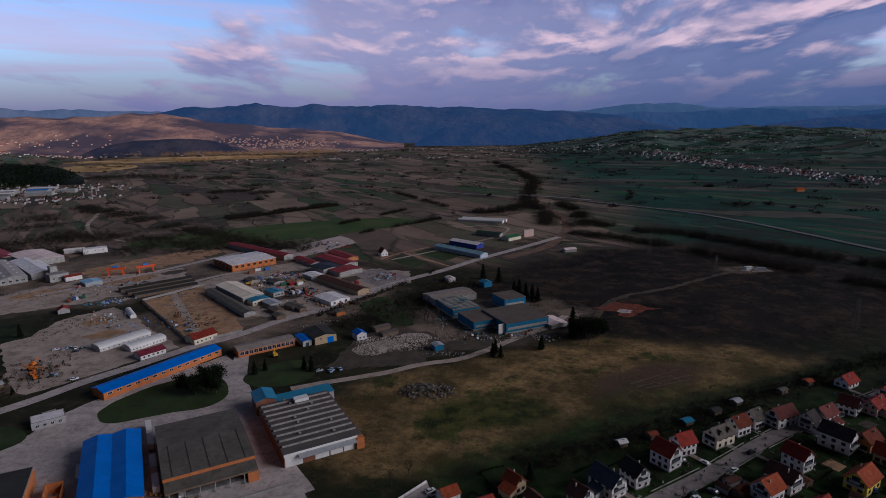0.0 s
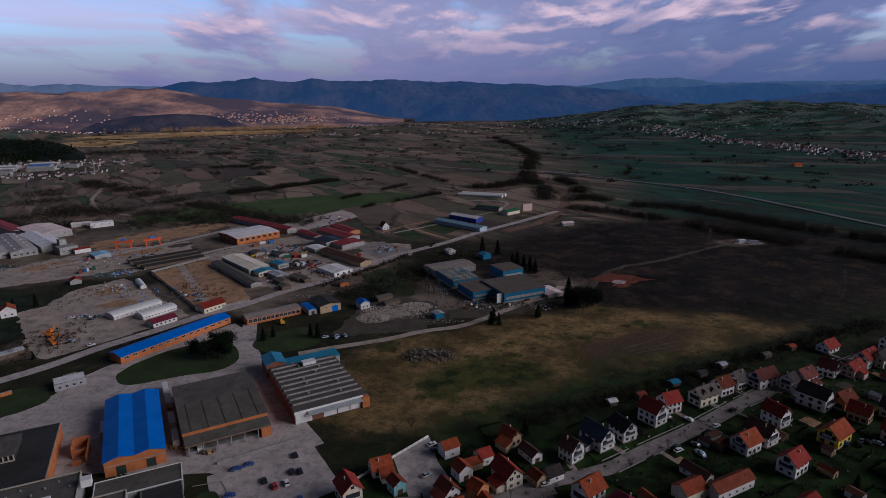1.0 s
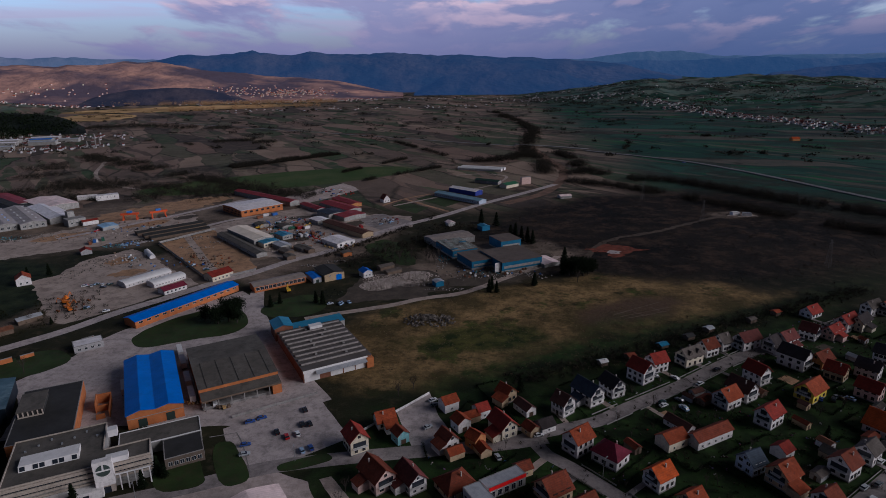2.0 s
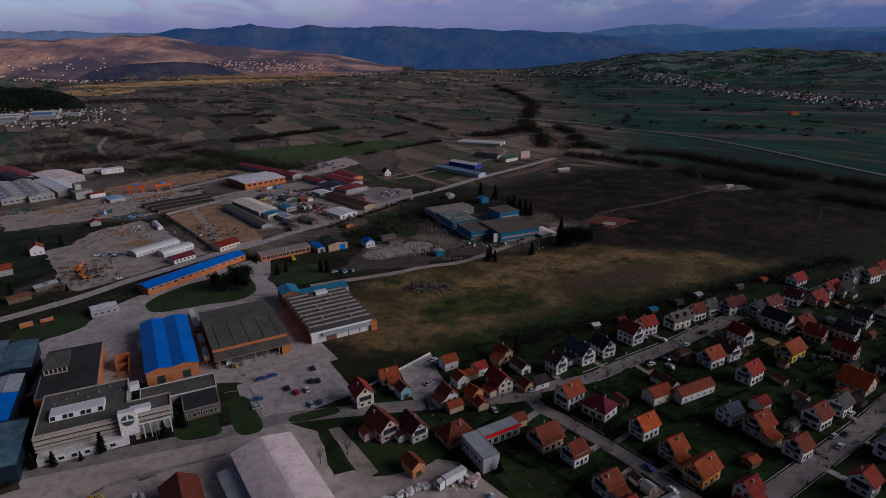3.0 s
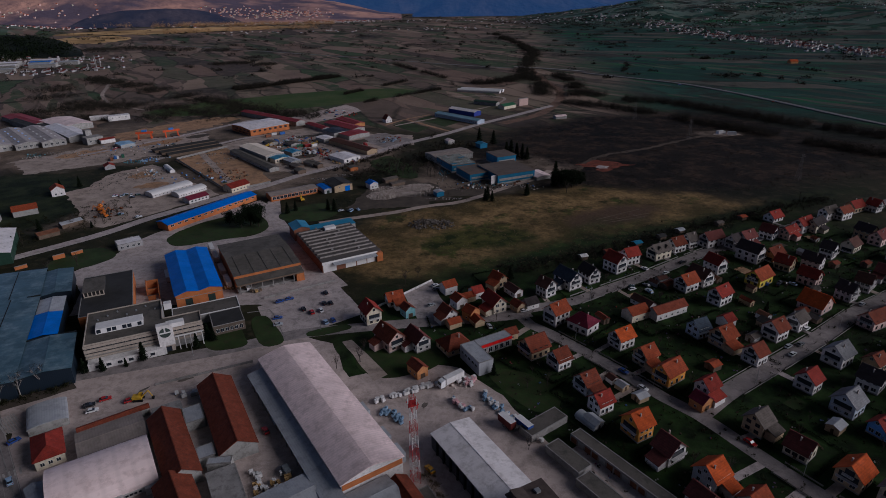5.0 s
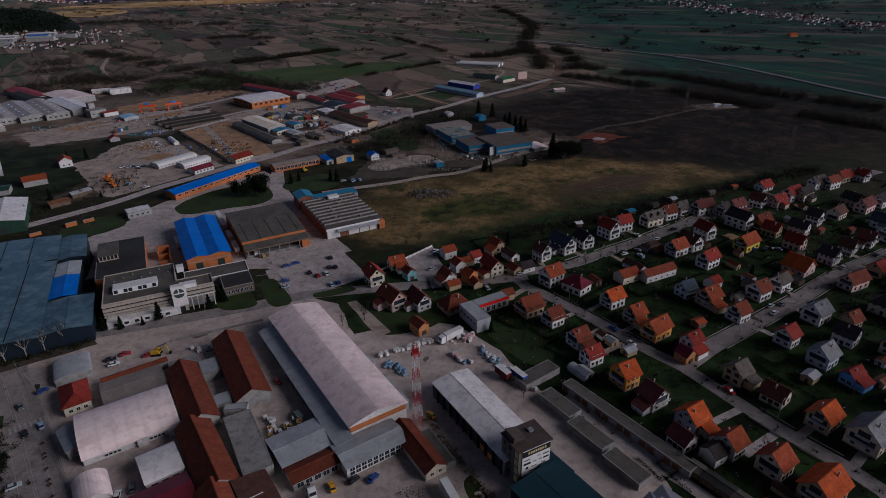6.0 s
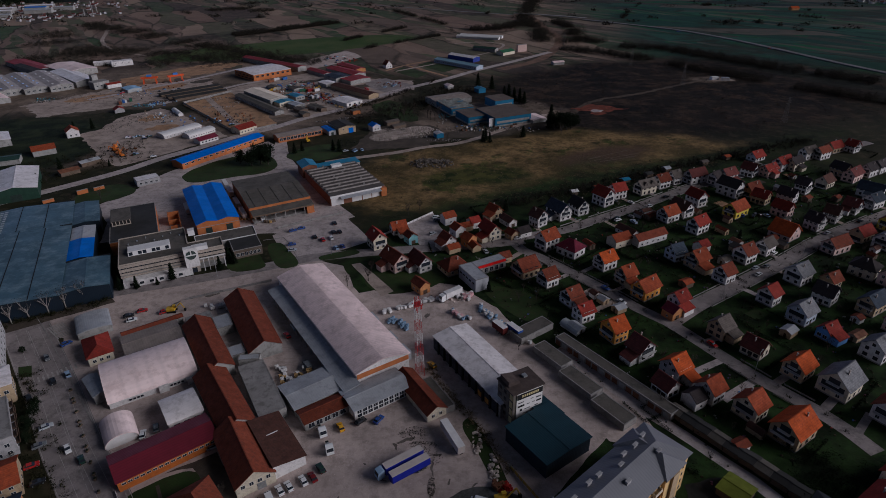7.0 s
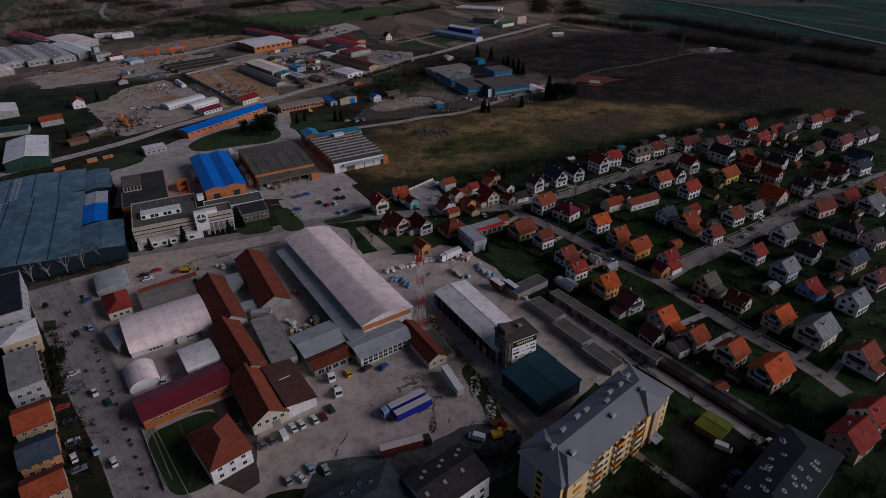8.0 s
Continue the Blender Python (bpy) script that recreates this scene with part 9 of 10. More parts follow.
rnd = random.Random(12)
for x, y, n in ((-196, 512, 6), (-168, 500, 5), (-152, 478, 4), (-108, 500, 3), (-338, 452, 4), (-212, 545, 3), (-185, 478, 3)):
    t = rnd.choice((40, 130))
    for k in range(n):
        c = rnd.choice(("red", "blue", "white", "green", "rusty"))
        place(("container", c), container(c), pose(x + rnd.uniform(-9, 9), y + rnd.uniform(-9, 9), 0.05, 0, 0, t + rnd.uniform(-12, 12)))

# ---- garden sheds, drives and beds of the estate ----
HOMES = [o.matrix_basis.translation.copy() for o in scene.objects if o.parent is None and o.name.split(".")[0] in ("house", "outbuilding")]
STREETS = [q for line in ([(26, 180), (50, 189), (67, 201), (96, 221), (123, 242), (143, 256), (178, 276), (230, 306), (300, 347)], [(27, 166), (49, 144), (73, 115), (88, 98), (99, 81), (119, 55), (150, 22)],
                          [(83, 104), (123, 136), (154, 159), (184, 183), (228, 211), (350, 288)]) for q in smooth_line(line, 3.0)]


def clear_of(x, y, home, street):
    p = Vector((x, y, 0))
    return min((p - h).length for h in HOMES) > home and min((p - q).length for q in STREETS) > street


rnd = random.Random(77)
SHED_ROOFS = (tile_mat("brown"), tile_mat("darkbrown"), METAL_GREY, tile_mat("graybrown"), BITUMEN, tile_mat("orange"), RUST)
SHED_WORDS = ("brown tile", "dark brown tile", "grey sheet", "faded grey-brown tile", "dark felt", "orange tile", "rusty sheet")
made = 0
while made < 46:
    u, v = rnd.uniform(0, 240), rnd.uniform(-95, 60)
    x, y = 30 + u * 0.84 - v * 0.54, 112 + u * 0.54 + v * 0.84
    if not clear_of(x, y, 9.0, 6.5) or y > 70 + 0.9 * x + 90:
        continue
    k = rnd.randrange(7)
    w_, l_, h_ = rnd.uniform(2.8, 4.6), rnd.uniform(3.4, 6.5), rnd.uniform(2.0, 2.7)
    b = thing("garden_hut", f"small garden hut with a {SHED_WORDS[k]} roof", "shed", pose(x, y, 0, 0, 0, rnd.choice((33, -57)) + rnd.uniform(-5, 5)), "garden huts of the estate")
    part("wall", walls(w_, l_, h_, h_ + 0.9, "y"), rnd.choice((TIMBER, wall_mat("white"), wall_mat("gray"), wall_mat("tan"))), b)
    part("roof", Shape().prism([(-w_ / 2 - 0.3, h_ - 0.15), (0, h_ + 0.95), (w_ / 2 + 0.3, h_ - 0.15), (w_ / 2 + 0.3, h_ + 0.02), (0, h_ + 1.13), (-w_ / 2 - 0.3, h_ + 0.02)], "y", -l_ / 2 - 0.25, l_ / 2 + 0.25), SHED_ROOFS[k], b)
    part("door", Shape().box(-0.5, 0.5, -l_ / 2 - 0.06, -l_ / 2 + 0.02, 0.05, 1.95), FRAME_DARK, b)
    made += 1
for x, y in ((-11.0, 200.9), (-2.6, 188.5), (18.1, 206.4), (-2.9, 174.0), (2.1, 166.2), (23.0, 178.2), (-8.8, 163.6), (30.3, 183.2), (11.1, 206.1)):
    if min((Vector((x, y, 0)) - h).length for h in HOMES) < 5.5:
        continue
    w_, l_, h_ = rnd.uniform(4.2, 5.2), rnd.uniform(5.5, 7.5), rnd.uniform(2.5, 3.2)
    b = thing("garden_hut", "small rendered garden hut with an orange tile roof", "shed", pose(x, y, 0, 0, 0, rnd.choice((33, -57)) + rnd.uniform(-5, 5)), "garden huts of the estate")
    part("wall", walls(w_, l_, h_, h_ + 1.5, "y"), wall_mat("tan"), b)
    part("roof", Shape().prism([(-w_ / 2 - 0.3, h_ - 0.25), (0, h_ + 1.55), (w_ / 2 + 0.3, h_ - 0.25), (w_ / 2 + 0.3, h_ - 0.05), (0, h_ + 1.75), (-w_ / 2 - 0.3, h_ - 0.05)], "y", -l_ / 2 - 0.25, l_ / 2 + 0.25), tile_mat("orange"), b)
for n, h in enumerate(HOMES):
    q = min(STREETS, key=lambda e: (e - Vector((h.x, h.y, 0))).length)
    d = q - Vector((h.x, h.y, 0))
    if 9 < d.length < 26 and n % 3 != 1:
        side = Vector((-d.y, d.x, 0)).normalized() * rnd.uniform(-5, 5)
        strip("driveway", [(h.x + side.x + d.x * 0.12, h.y + side.y + d.y * 0.12), (h.x + side.x + d.x * 0.55, h.y + side.y + d.y * 0.55), (q.x + side.x, q.y + side.y)], rnd.uniform(2.2, 3.4), 0.052 + 0.0004 * n, rnd.choice((PAVING, ASPHALT, GRAVEL)), "short paved drive beside a house", "driveway", ragged=0.15)
for n in range(34):
    u, v = rnd.uniform(0, 240), rnd.uniform(-90, 55)
    x, y = 30 + u * 0.84 - v * 0.54, 112 + u * 0.54 + v * 0.84
    if clear_of(x, y, 9.5, 7):
        a_, c_ = Vector((0.84, 0.54)) * rnd.uniform(2, 6), Vector((-0.54, 0.84)) * rnd.uniform(2, 4)
        patch("garden_bed", [(x + i * a_.x + j * c_.x, y + i * a_.y + j * c_.y) for i, j in ((-1, -1), (1, -1), (1, 1), (-1, 1))], 0.04 + 0.0005 * n, rnd.choice((SOIL, LAWN, LAWN, DARK_EARTH)), "small garden plot behind a house", "garden bed", 0.3)

for nm, ca, cb, n_, sd_ in (("pale_garden_clutter", (0.12, 0.12, 0.12), (0.42, 0.40, 0.39), 150, 91), ("dark_garden_clutter", (0.010, 0.010, 0.010), (0.09, 0.07, 0.05), 600, 92), ("coloured_garden_clutter", (0.30, 0.05, 0.03), (0.05, 0.16, 0.36), 160, 93)):
    rr = random.Random(sd_)
    sp = []
    while len(sp) < n_:
        u, v = rr.uniform(-15, 255), rr.uniform(-105, 70)
        x, y = 30 + u * 0.84 - v * 0.54, 112 + u * 0.54 + v * 0.84
        if clear_of(x, y, 6.5, 4.2):
            sp.append((x, y, rr.uniform(0.2, 1.6), rr.uniform(0.2, 1.6)))
    stones(nm, "small loose things about the gardens", sp, 2, 0.32, island_mat(nm, ca, cb), sd_, 0.3)

# ---- trees, shrubs, woods ----
def tri_cloud(centers, sizes, seed, squash=1.0):
    """One small triangle at each place, turned at random."""
    g = np.random.default_rng(seed)
    n = len(centers)
    a = g.normal(size=(n, 3, 3))
    a /= np.linalg.norm(a, axis=2, keepdims=True)
    a[:, :, 2] *= squash
    v = centers[:, None, :] + a * sizes[:, None, None]
    return v.reshape(-1, 3)


def cloud_mesh(name, verts, mat):
    n = len(verts) // 3
    me = bpy.data.meshes.new(name)
    me.vertices.add(3 * n)
    me.vertices.foreach_set("co", verts.astype(np.float32).ravel())
    me.loops.add(3 * n)
    me.loops.foreach_set("vertex_index", np.arange(3 * n, dtype=np.int32))
    me.polygons.add(n)
    me.polygons.foreach_set("loop_start", np.arange(0, 3 * n, 3, dtype=np.int32))
    me.materials.append(mat)
    me.update(calc_edges=True)
    return me


TWIG = island_mat("bare_twigs", (0.012, 0.010, 0.008), (0.064, 0.048, 0.037))
TWIG_DARK = island_mat("dark_bare_wood", (0.008, 0.008, 0.007), (0.050, 0.042, 0.033))
NEEDLE = island_mat("dark_needles", (0.003, 0.006, 0.003), (0.013, 0.021, 0.010))
SHRUB = island_mat("winter_shrub", (0.005, 0.006, 0.003), (0.036, 0.035, 0.017))
STRAW = island_mat("dry_grass_tufts", (0.07, 0.05, 0.03), (0.24, 0.18, 0.11))
# sunlight on the far copses is put into this colour
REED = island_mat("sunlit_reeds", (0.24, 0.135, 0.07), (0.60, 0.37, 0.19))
BARK = material("grey_bark", (0.06, 0.048, 0.04), rough=0.95, vary=0.3)
PALE_BARK = material("birch_bark", (0.34, 0.31, 0.29), rough=0.9, vary=0.35, dirt=(0.08, 0.07, 0.065))


def bare_tree(seed, pale=False):
    def make(m):
        rr = random.Random(seed)
        g = np.random.default_rng(seed)
        wood = PALE_BARK if pale else BARK
        b = thing("birch_tree" if pale else "bare_tree", "leafless birch with a pale trunk and grey twigs" if pale else "leafless tree with a fine dark twig crown", "tree", m, "birches" if pale else "bare trees")
        h = 7.0
        part("trunk", Shape().tube((0, 0, 0), (0.2, 0.1, h * 0.42), 0.2, 0.13, 7), wood, b)
        limbs = Shape()
        tips = []
        for k in range(9):
            a = k * 2.4 + rr.uniform(-0.3, 0.3)
            z = h * rr.uniform(0.28, 0.45)
            q = Vector((math.cos(a) * rr.uniform(1.0, 2.0), math.sin(a) * rr.uniform(1.0, 2.0), h * rr.uniform(0.62, 0.95)))
            limbs.tube((0.15, 0.08, z), q, 0.09, 0.04, 5)
            for _ in range(4):
                e = q + Vector((rr.uniform(-1, 1), rr.uniform(-1, 1), rr.uniform(0, 1.1)))
                limbs.tube(Vector((0.15, 0.08, z)).lerp(q, rr.uniform(0.5, 1)), e, 0.04, 0.012, 3)
                tips.append(e)
        part("limb_work", limbs, wood, b)
        c = np.array([list(t_) for t_ in tips])
        c = np.repeat(c, 9, axis=0) + g.normal(size=(len(tips) * 9, 3)) * 0.45
        part("crown", cloud_mesh("crown", tri_cloud(c, g.uniform(0.05, 0.22, len(c)), seed), TWIG), None, b)
        return b
    return make


def conifer(seed):
    def make(m):
        g = np.random.default_rng(seed)
        b = thing("conifer", "dark green pointed conifer", "tree", m, "conifers")
        part("trunk", Shape().tube((0, 0, 0), (0, 0, 7.5), 0.18, 0.03, 6), BARK, b)
        n = 2300
        t = g.random(n) ** 0.7
        z = 8.6 - 8.0 * t
        layer = 0.72 + 0.28 * np.sin(z * 5.2)
        r = (0.12 + 2.0 * t) * layer * np.sqrt(g.random(n)) * (0.85 + 0.3 * g.random(n))
        a = g.random(n) * 6.283
        c = np.stack([r * np.cos(a), r * np.sin(a), z - 0.18 * r], 1)
        part("crown", cloud_mesh("crown", tri_cloud(c, g.uniform(0.18, 0.5, n), seed, 0.5), NEEDLE), None, b)
        return b
    return make


def round_evergreen(seed):
    def make(m):
        g = np.random.default_rng(seed + 50)
        b = thing("evergreen_tree", "broad rounded dark evergreen tree", "tree", m, "evergreen trees")
        part("trunk", Shape().tube((0, 0, 0), (0, 0, 3.5), 0.25, 0.12, 6), BARK, b)
        c = []
        for k in range(16):
            a, r, z = g.uniform(0, 6.283), g.uniform(0.3, 2.2), g.uniform(1.6, 5.4)
            r *= math.sqrt(max(0.1, 1 - ((z - 3.2) / 2.9) ** 2))
            c.append(np.array([r * math.cos(a), r * math.sin(a), z]) + g.normal(size=(150, 3)) * np.array([0.6, 0.6, 0.5]))
        c = np.concatenate(c)
        part("crown", cloud_mesh("crown", tri_cloud(c, g.uniform(0.12, 0.34, len(c)), seed), NEEDLE), None, b)
        return b
    return make


def tree_at(kind, x, y, scale=1.0, seed=0):
    m = pose(x, y, 0, 0, 0, (seed * 67 + x * 13) % 360)
    key = (kind, seed % 3)
    o = place(key, {"bare": bare_tree, "conifer": conifer, "round": round_evergreen, "birch": lambda q: bare_tree(q, True)}[kind](seed % 3 + 1), m)
    k = 1.35 if kind == "conifer" else 1.0
    o.scale = (scale * k, scale * k, scale * 1.1)
    return o


rnd = random.Random(4)
for x, y, sc in ((4, 524, 1.5), (18, 511, 1.5), (29, 468, 1.4), (33, 464, 1.7), (38, 460, 1.5), (43, 457, 1.5), (47, 454, 1.3),  (65, 392, 1.7), (62, 376, 1.3), (8, 340, 1.0), (13, 339, 0.9), (40, 356, 0.9), (10, 346, 1.0), (39, 352, 1.0),
                 (-160, 121, 0.75), (-153, 122.5, 0.7), (-140, 131, 0.95), (-121, 141, 0.8), (-145, 126, 0.45), (-119, 148, 0.9), (-116, 147, 0.7), 
                 (-131, 310, 0.9), (-127, 316, 0.8), (-104, 318, 0.9), (-99, 316, 1.0), (9, 126, 0.6), (90, 122, 0.5), (-330, 360, 0.9), (-318, 366, 1.0), (140, 180, 0.7), (20, 212, 0.9), (116, 160, 0.5)):
    tree_at("conifer", x, y, sc, rnd.randrange(9))
for x, y, sc in ((-47, 133, 0.9), (-47, 142, 0.8), (-67, 413, 1.5), (-40, 405, 1.6), (-37, 400, 1.5), (-33, 397, 1.4), (-121, 252, 0.8), (-228, 222, 1.0), (-240, 214, 0.9),
                 (-60, 402, 1.4), (-52, 410, 1.5), (-74, 420, 1.3), (-30, 410, 1.4), (-33, 286, 1.0), (-36, 206, 1.0), (-30, 213, 0.9), (70, 360, 1.2), (-20, 340, 0.9), (30, 120, 0.8), (22, 118, 0.7), (20, 84, 0.6), (-70, 12, 0.7), (-56, 128, 0.8)):
    tree_at("bare", x, y, sc, rnd.randrange(9))
for x, y, sc in ((-176, 105, 1.3), (-181, 101, 1.4), (-187, 97, 1.25), (-170, 109.5, 1.35), (-192, 93, 1.2)):
    tree_at("birch", x, y, sc, int(x))
for x, y, sc in ((-174, 74, 0.5), (-147, 41.5, 0.8), (-144, 35, 0.9), (-141, 29, 0.7), (-149, 46, 0.6)):
    tree_at("round", x, y, sc, int(x))
for k in range(8):
    tree_at("bare", -140 + k * 5.2, 22 - k * 5.6, 0.5, k)
for x, y, sc in ((-164, 288, 1.6), (-154, 283, 1.9), (-149, 287, 2.1), (-145, 292, 2.0), (-148, 296, 1.8), (-153, 294, 1.9), (-143, 285, 1.6)):
    tree_at("round", x, y, sc, int(x))
# garden trees of the estate
for k in range(215):
    u, v = rnd.uniform(0, 250), rnd.uniform(-95, 75)
    x, y = 30 + u * 0.84 - v * 0.54, 150 + u * 0.54 + v * 0.84 - 40
    if not clear_of(x, y, 7.0, 5.0):
        continue
    tree_at("bare", x, y, rnd.uniform(0.35, 0.75), k)


# overgrown plots beside the upper road
rr = random.Random(21)
for k in range(34):
    t, w_ = rr.random(), rr.uniform(5, 42)
    x, y = -340 + 105 * t - 0.62 * w_, 175 + 110 * t + 0.78 * w_
    tree_at("bare" if k % 4 else "conifer", x, y, rr.uniform(0.5, 0.95), k)
for x, y, sc in ((66, 374, 1.9), (71, 372, 2.1), (76, 374, 2.1), (80, 377, 1.9), (70, 380, 1.9), (84, 381, 1.5), (64, 384, 1.5), (77, 382, 1.7)):
    tree_at("round", x, y, sc, int(sc * 10 + x))


def scatter(name, label, spots, mat, per, size, height, seed, category="shrubs"):
    """spots: (x, y, radius, height factor); per: triangles a spot."""
    g = np.random.default_rng(seed)
    out = []
    for x, y, r, hf in spots:
        d = g.normal(size=(per, 3)) * np.array([r * 0.5, r * 0.5, 0.3 * height * hf])
        c = np.array([x, y, height * hf * 0.45]) + d
        c[:, 2] = np.clip(c[:, 2], 0.05, None)
        out.append(c)
    c = np.concatenate(out)
    sz = g.uniform(size * 0.4, size, len(c))
    return tagged(new(name, cloud_mesh(name, tri_cloud(c, sz, seed), mat)), label, category, kind="stuff")


def along(pts, width, gap, seed, r=1.6):
    rr = random.Random(seed)
    out = []
    for a, b_ in zip(pts, pts[1:]):
        d = math.dist(a, b_)
        nx, ny = -(b_[1] - a[1]) / d, (b_[0] - a[0]) / d
        for k in range(int(d / gap)):
            t, w = rr.random(), rr.gauss(0, width / 2)
            keep = noise.noise(Vector((a[0] + (b_[0] - a[0]) * t, a[1] + (b_[1] - a[1]) * t, 0)) * 0.02) > -0.28
            if keep:
                out.append((a[0] + (b_[0] - a[0]) * t + nx * w, a[1] + (b_[1] - a[1]) * t + ny * w, r * rr.uniform(0.6, 1.4), rr.uniform(0.5, 1.35)))
    return out


rr = random.Random(19)
spots = []
for k in range(420):
    t, w_ = rr.random(), rr.uniform(4, 60)
    spots.append((-345 + 118 * t - 0.62 * w_, 172 + 122 * t + 0.78 * w_, rr.uniform(0.6, 2.4), rr.uniform(0.4, 1.6)))
scatter("roadside_thicket", "dark thicket and brambles beside the upper road", spots, SHRUB, 30, 0.5, 2.0, 12)
scatter("street_front_shrubs", "dark shrubs in the front gardens of the boulevard", along([(-166, 62), (-146, 36), (-128, 14), (-110, -8)], 7, 0.5, 61, 1.0), SHRUB, 30, 0.45, 1.5, 13)
scatter("dry_hedge", "tawny dry hedge along the lane fence", along([(-15, 72), (-4, 55), (7, 38), (14, 24)], 1.6, 0.25, 62, 0.7), STRAW, 26, 0.3, 1.0, 14)
scatter("hall_front_shrubs", "dark shrubs before the glazed hall", along([(-196, 90), (-160, 114)], 4, 0.3, 63, 1.0), SHRUB, 34, 0.4, 1.6, 15)
# dark planting, which also stands in for the corner darkening
scatter("block_shrubs", "dark trees and shrubs round the apartment blocks", along([(62, -2), (70, 24), (86, 12), (100, 8)], 9, 0.35, 64, 1.2) + along([(40, -14), (62, 6)], 8, 0.4, 65, 1.2) + along([(-2, 4), (22, 8)], 3, 0.4, 66, 1.0), SHRUB, 40, 0.5, 2.4, 16)
spots = []
rr = random.Random(71)
for (ax, ay), (bx, by), wide, n in (((99, 27), (124, 26), 5, 46), ((100, 20), (112, 20), 4, 26), ((50, 0), (62, -12), 5, 34), ((62, 30), (70, 26), 2.5, 14), ((66, -8), (74, -12), 4, 20), ((84, 10), (92, 10), 2, 12), ((106, 0), (118, -4), 5, 30), ((128, 30), (138, 12), 5, 30), ((96, 40), (112, 34), 4, 24), ((56, 16), (64, 6), 3, 18)):
    for k in range(n):
        q = rr.random()
        spots.append((ax + (bx - ax) * q + rr.gauss(0, wide * 0.6), ay + (by - ay) * q + rr.gauss(0, wide * 0.6), rr.uniform(0.9, 2.2), rr.uniform(0.4, 1.5)))
# evergreens made dense and dark, partly to darken this corner
scatter("dark_garden_trees", "dark evergreen shrubs and small trees in the shaded gardens", spots, NEEDLE, 90, 0.34, 3.0, 20)
# gardens
rr = random.Random(17)
spots = []
for k in range(1500):
    u, v = rr.uniform(-10, 270), rr.uniform(-110, 62)
    spots.append((32 + u * 0.848 - v * 0.53, 118 + u * 0.53 + v * 0.848, rr.uniform(0.4, 1.2), rr.uniform(0.4, 1.3)))
lines = []
for h in HOMES:
    q = min(STREETS, key=lambda e: (e - Vector((h.x, h.y, 0))).length)
    d = Vector((h.x, h.y, 0)) - q
    if not 5 < d.length < 40:
        continue
    d.normalize()
    n_ = Vector((-d.y, d.x, 0)) * rr.choice((-1, 1)) * rr.uniform(7.0, 8.6)
    a, e = Vector((h.x, h.y, 0)) + n_ - d * 7, Vector((h.x, h.y, 0)) + n_ + d * rr.uniform(8, 17)
    m_ = int((e - a).length / 0.55)
    lines += [(a.x + (e.x - a.x) * k / m_, a.y + (e.y - a.y) * k / m_, 0.45, rr.uniform(0.6, 1.1)) for k in range(m_) if rr.random() > 0.12]
    if rr.random() < 0.6:
        b2 = e - n_ * rr.uniform(1.2, 1.9)
        m_ = int((b2 - e).length / 0.55)
        lines += [(e.x + (b2.x - e.x) * k / m_, e.y + (b2.y - e.y) * k / m_, 0.45, rr.uniform(0.6, 1.1)) for k in range(m_)]
scatter("garden_hedges", "dark clipped hedges between the gardens", lines, NEEDLE, 22, 0.34, 1.3, 18, "hedges")
scatter("garden_shrubs", "dark winter shrubs and hedges in the gardens", spots, SHRUB, 26, 0.42, 1.5, 1)
spots = [(*p[:2], p[2] * 0.7, p[3]) for p in along([(0, 214), (42, 234), (89, 259), (146, 292), (211, 327), (290, 366)], 9, 0.35, 2)]
scatter("hedge_belt", "dark thicket between the meadow and the houses", spots, TWIG_DARK, 64, 0.36, 2.4, 2)
scatter("hedge_road", "low dark scrub along the upper road", along([(-124, 412), (-86, 470), (-42, 552)], 3, 0.8, 3) + along([(-98, 390), (-72, 430), (-40, 470), (-20, 520)], 22, 0.35, 4), TWIG_DARK, 28, 0.7, 3.2, 3)
rr = random.Random(8)
tufts = []
for k in range(2600):
    a, r = rr.uniform(0, 6.283), math.sqrt(rr.random())
    x, y = 140 * r * math.cos(a), 60 * r * math.sin(a)
    tufts.append((52 + x * 0.95 - y * 0.31, 295 + x * 0.31 + y * 0.95, rr.uniform(0.5, 1.6), rr.uniform(0.5, 1.2)))
scatter("meadow_tufts", "tufts of dry tan grass on the meadow", tufts, STRAW, 12, 0.30, 0.7, 4, "grass")
rr = random.Random(9)
tufts = []
for k in range(2600):
    a, r = rr.uniform(0, 6.283), math.sqrt(rr.random())
    x, y = 215 * r * math.cos(a), 140 * r * math.sin(a)
    tufts.append((220 + x * 0.93 - y * 0.37, 515 + x * 0.37 + y * 0.93, rr.uniform(0.8, 2.4), rr.uniform(0.5, 1.3)))
scatter("heath_scrub", "low dark scrub and dead grass on the heath", tufts, TWIG, 12, 0.5, 1.0, 5, "scrub")
# river woods and field hedges
woods = along([(118, 745), (178, 706), (270, 598), (354, 490), (470, 380)], 14, 0.42, 11, 3.0) + along([(128, 790), (150, 830), (200, 760), (258, 742), (341, 626), (440, 520)], 16, 0.42, 12, 3.0) + along([(95, 800), (104, 900), (86, 1045), (132, 1390), (115, 1615), (60, 2000)], 16, 0.4, 13, 3.5)
woods += along([(-40, 905), (40, 930), (86, 1000)], 20, 0.3, 14, 3.5) + along([(140, 1010), (160, 930), (150, 860)], 14, 0.35, 15, 3)
scatter("river_woods", "belts of bare dark woods along the river", woods, TWIG_DARK, 110, 0.55, 6.0, 6, "woods")
hedges = along([(-376, 855), (-244, 1004)], 5, 0.25, 21, 3) + along([(-387, 870), (-260, 1010)], 4, 0.3, 29, 3) + along([(-196, 812), (-117, 948)], 3, 0.6, 22, 2.5) + along([(-154, 745), (-55, 860)], 2.5, 0.8, 23, 2.5) + along([(-167, 1182), (-53, 979)], 6, 0.8, 24, 3)
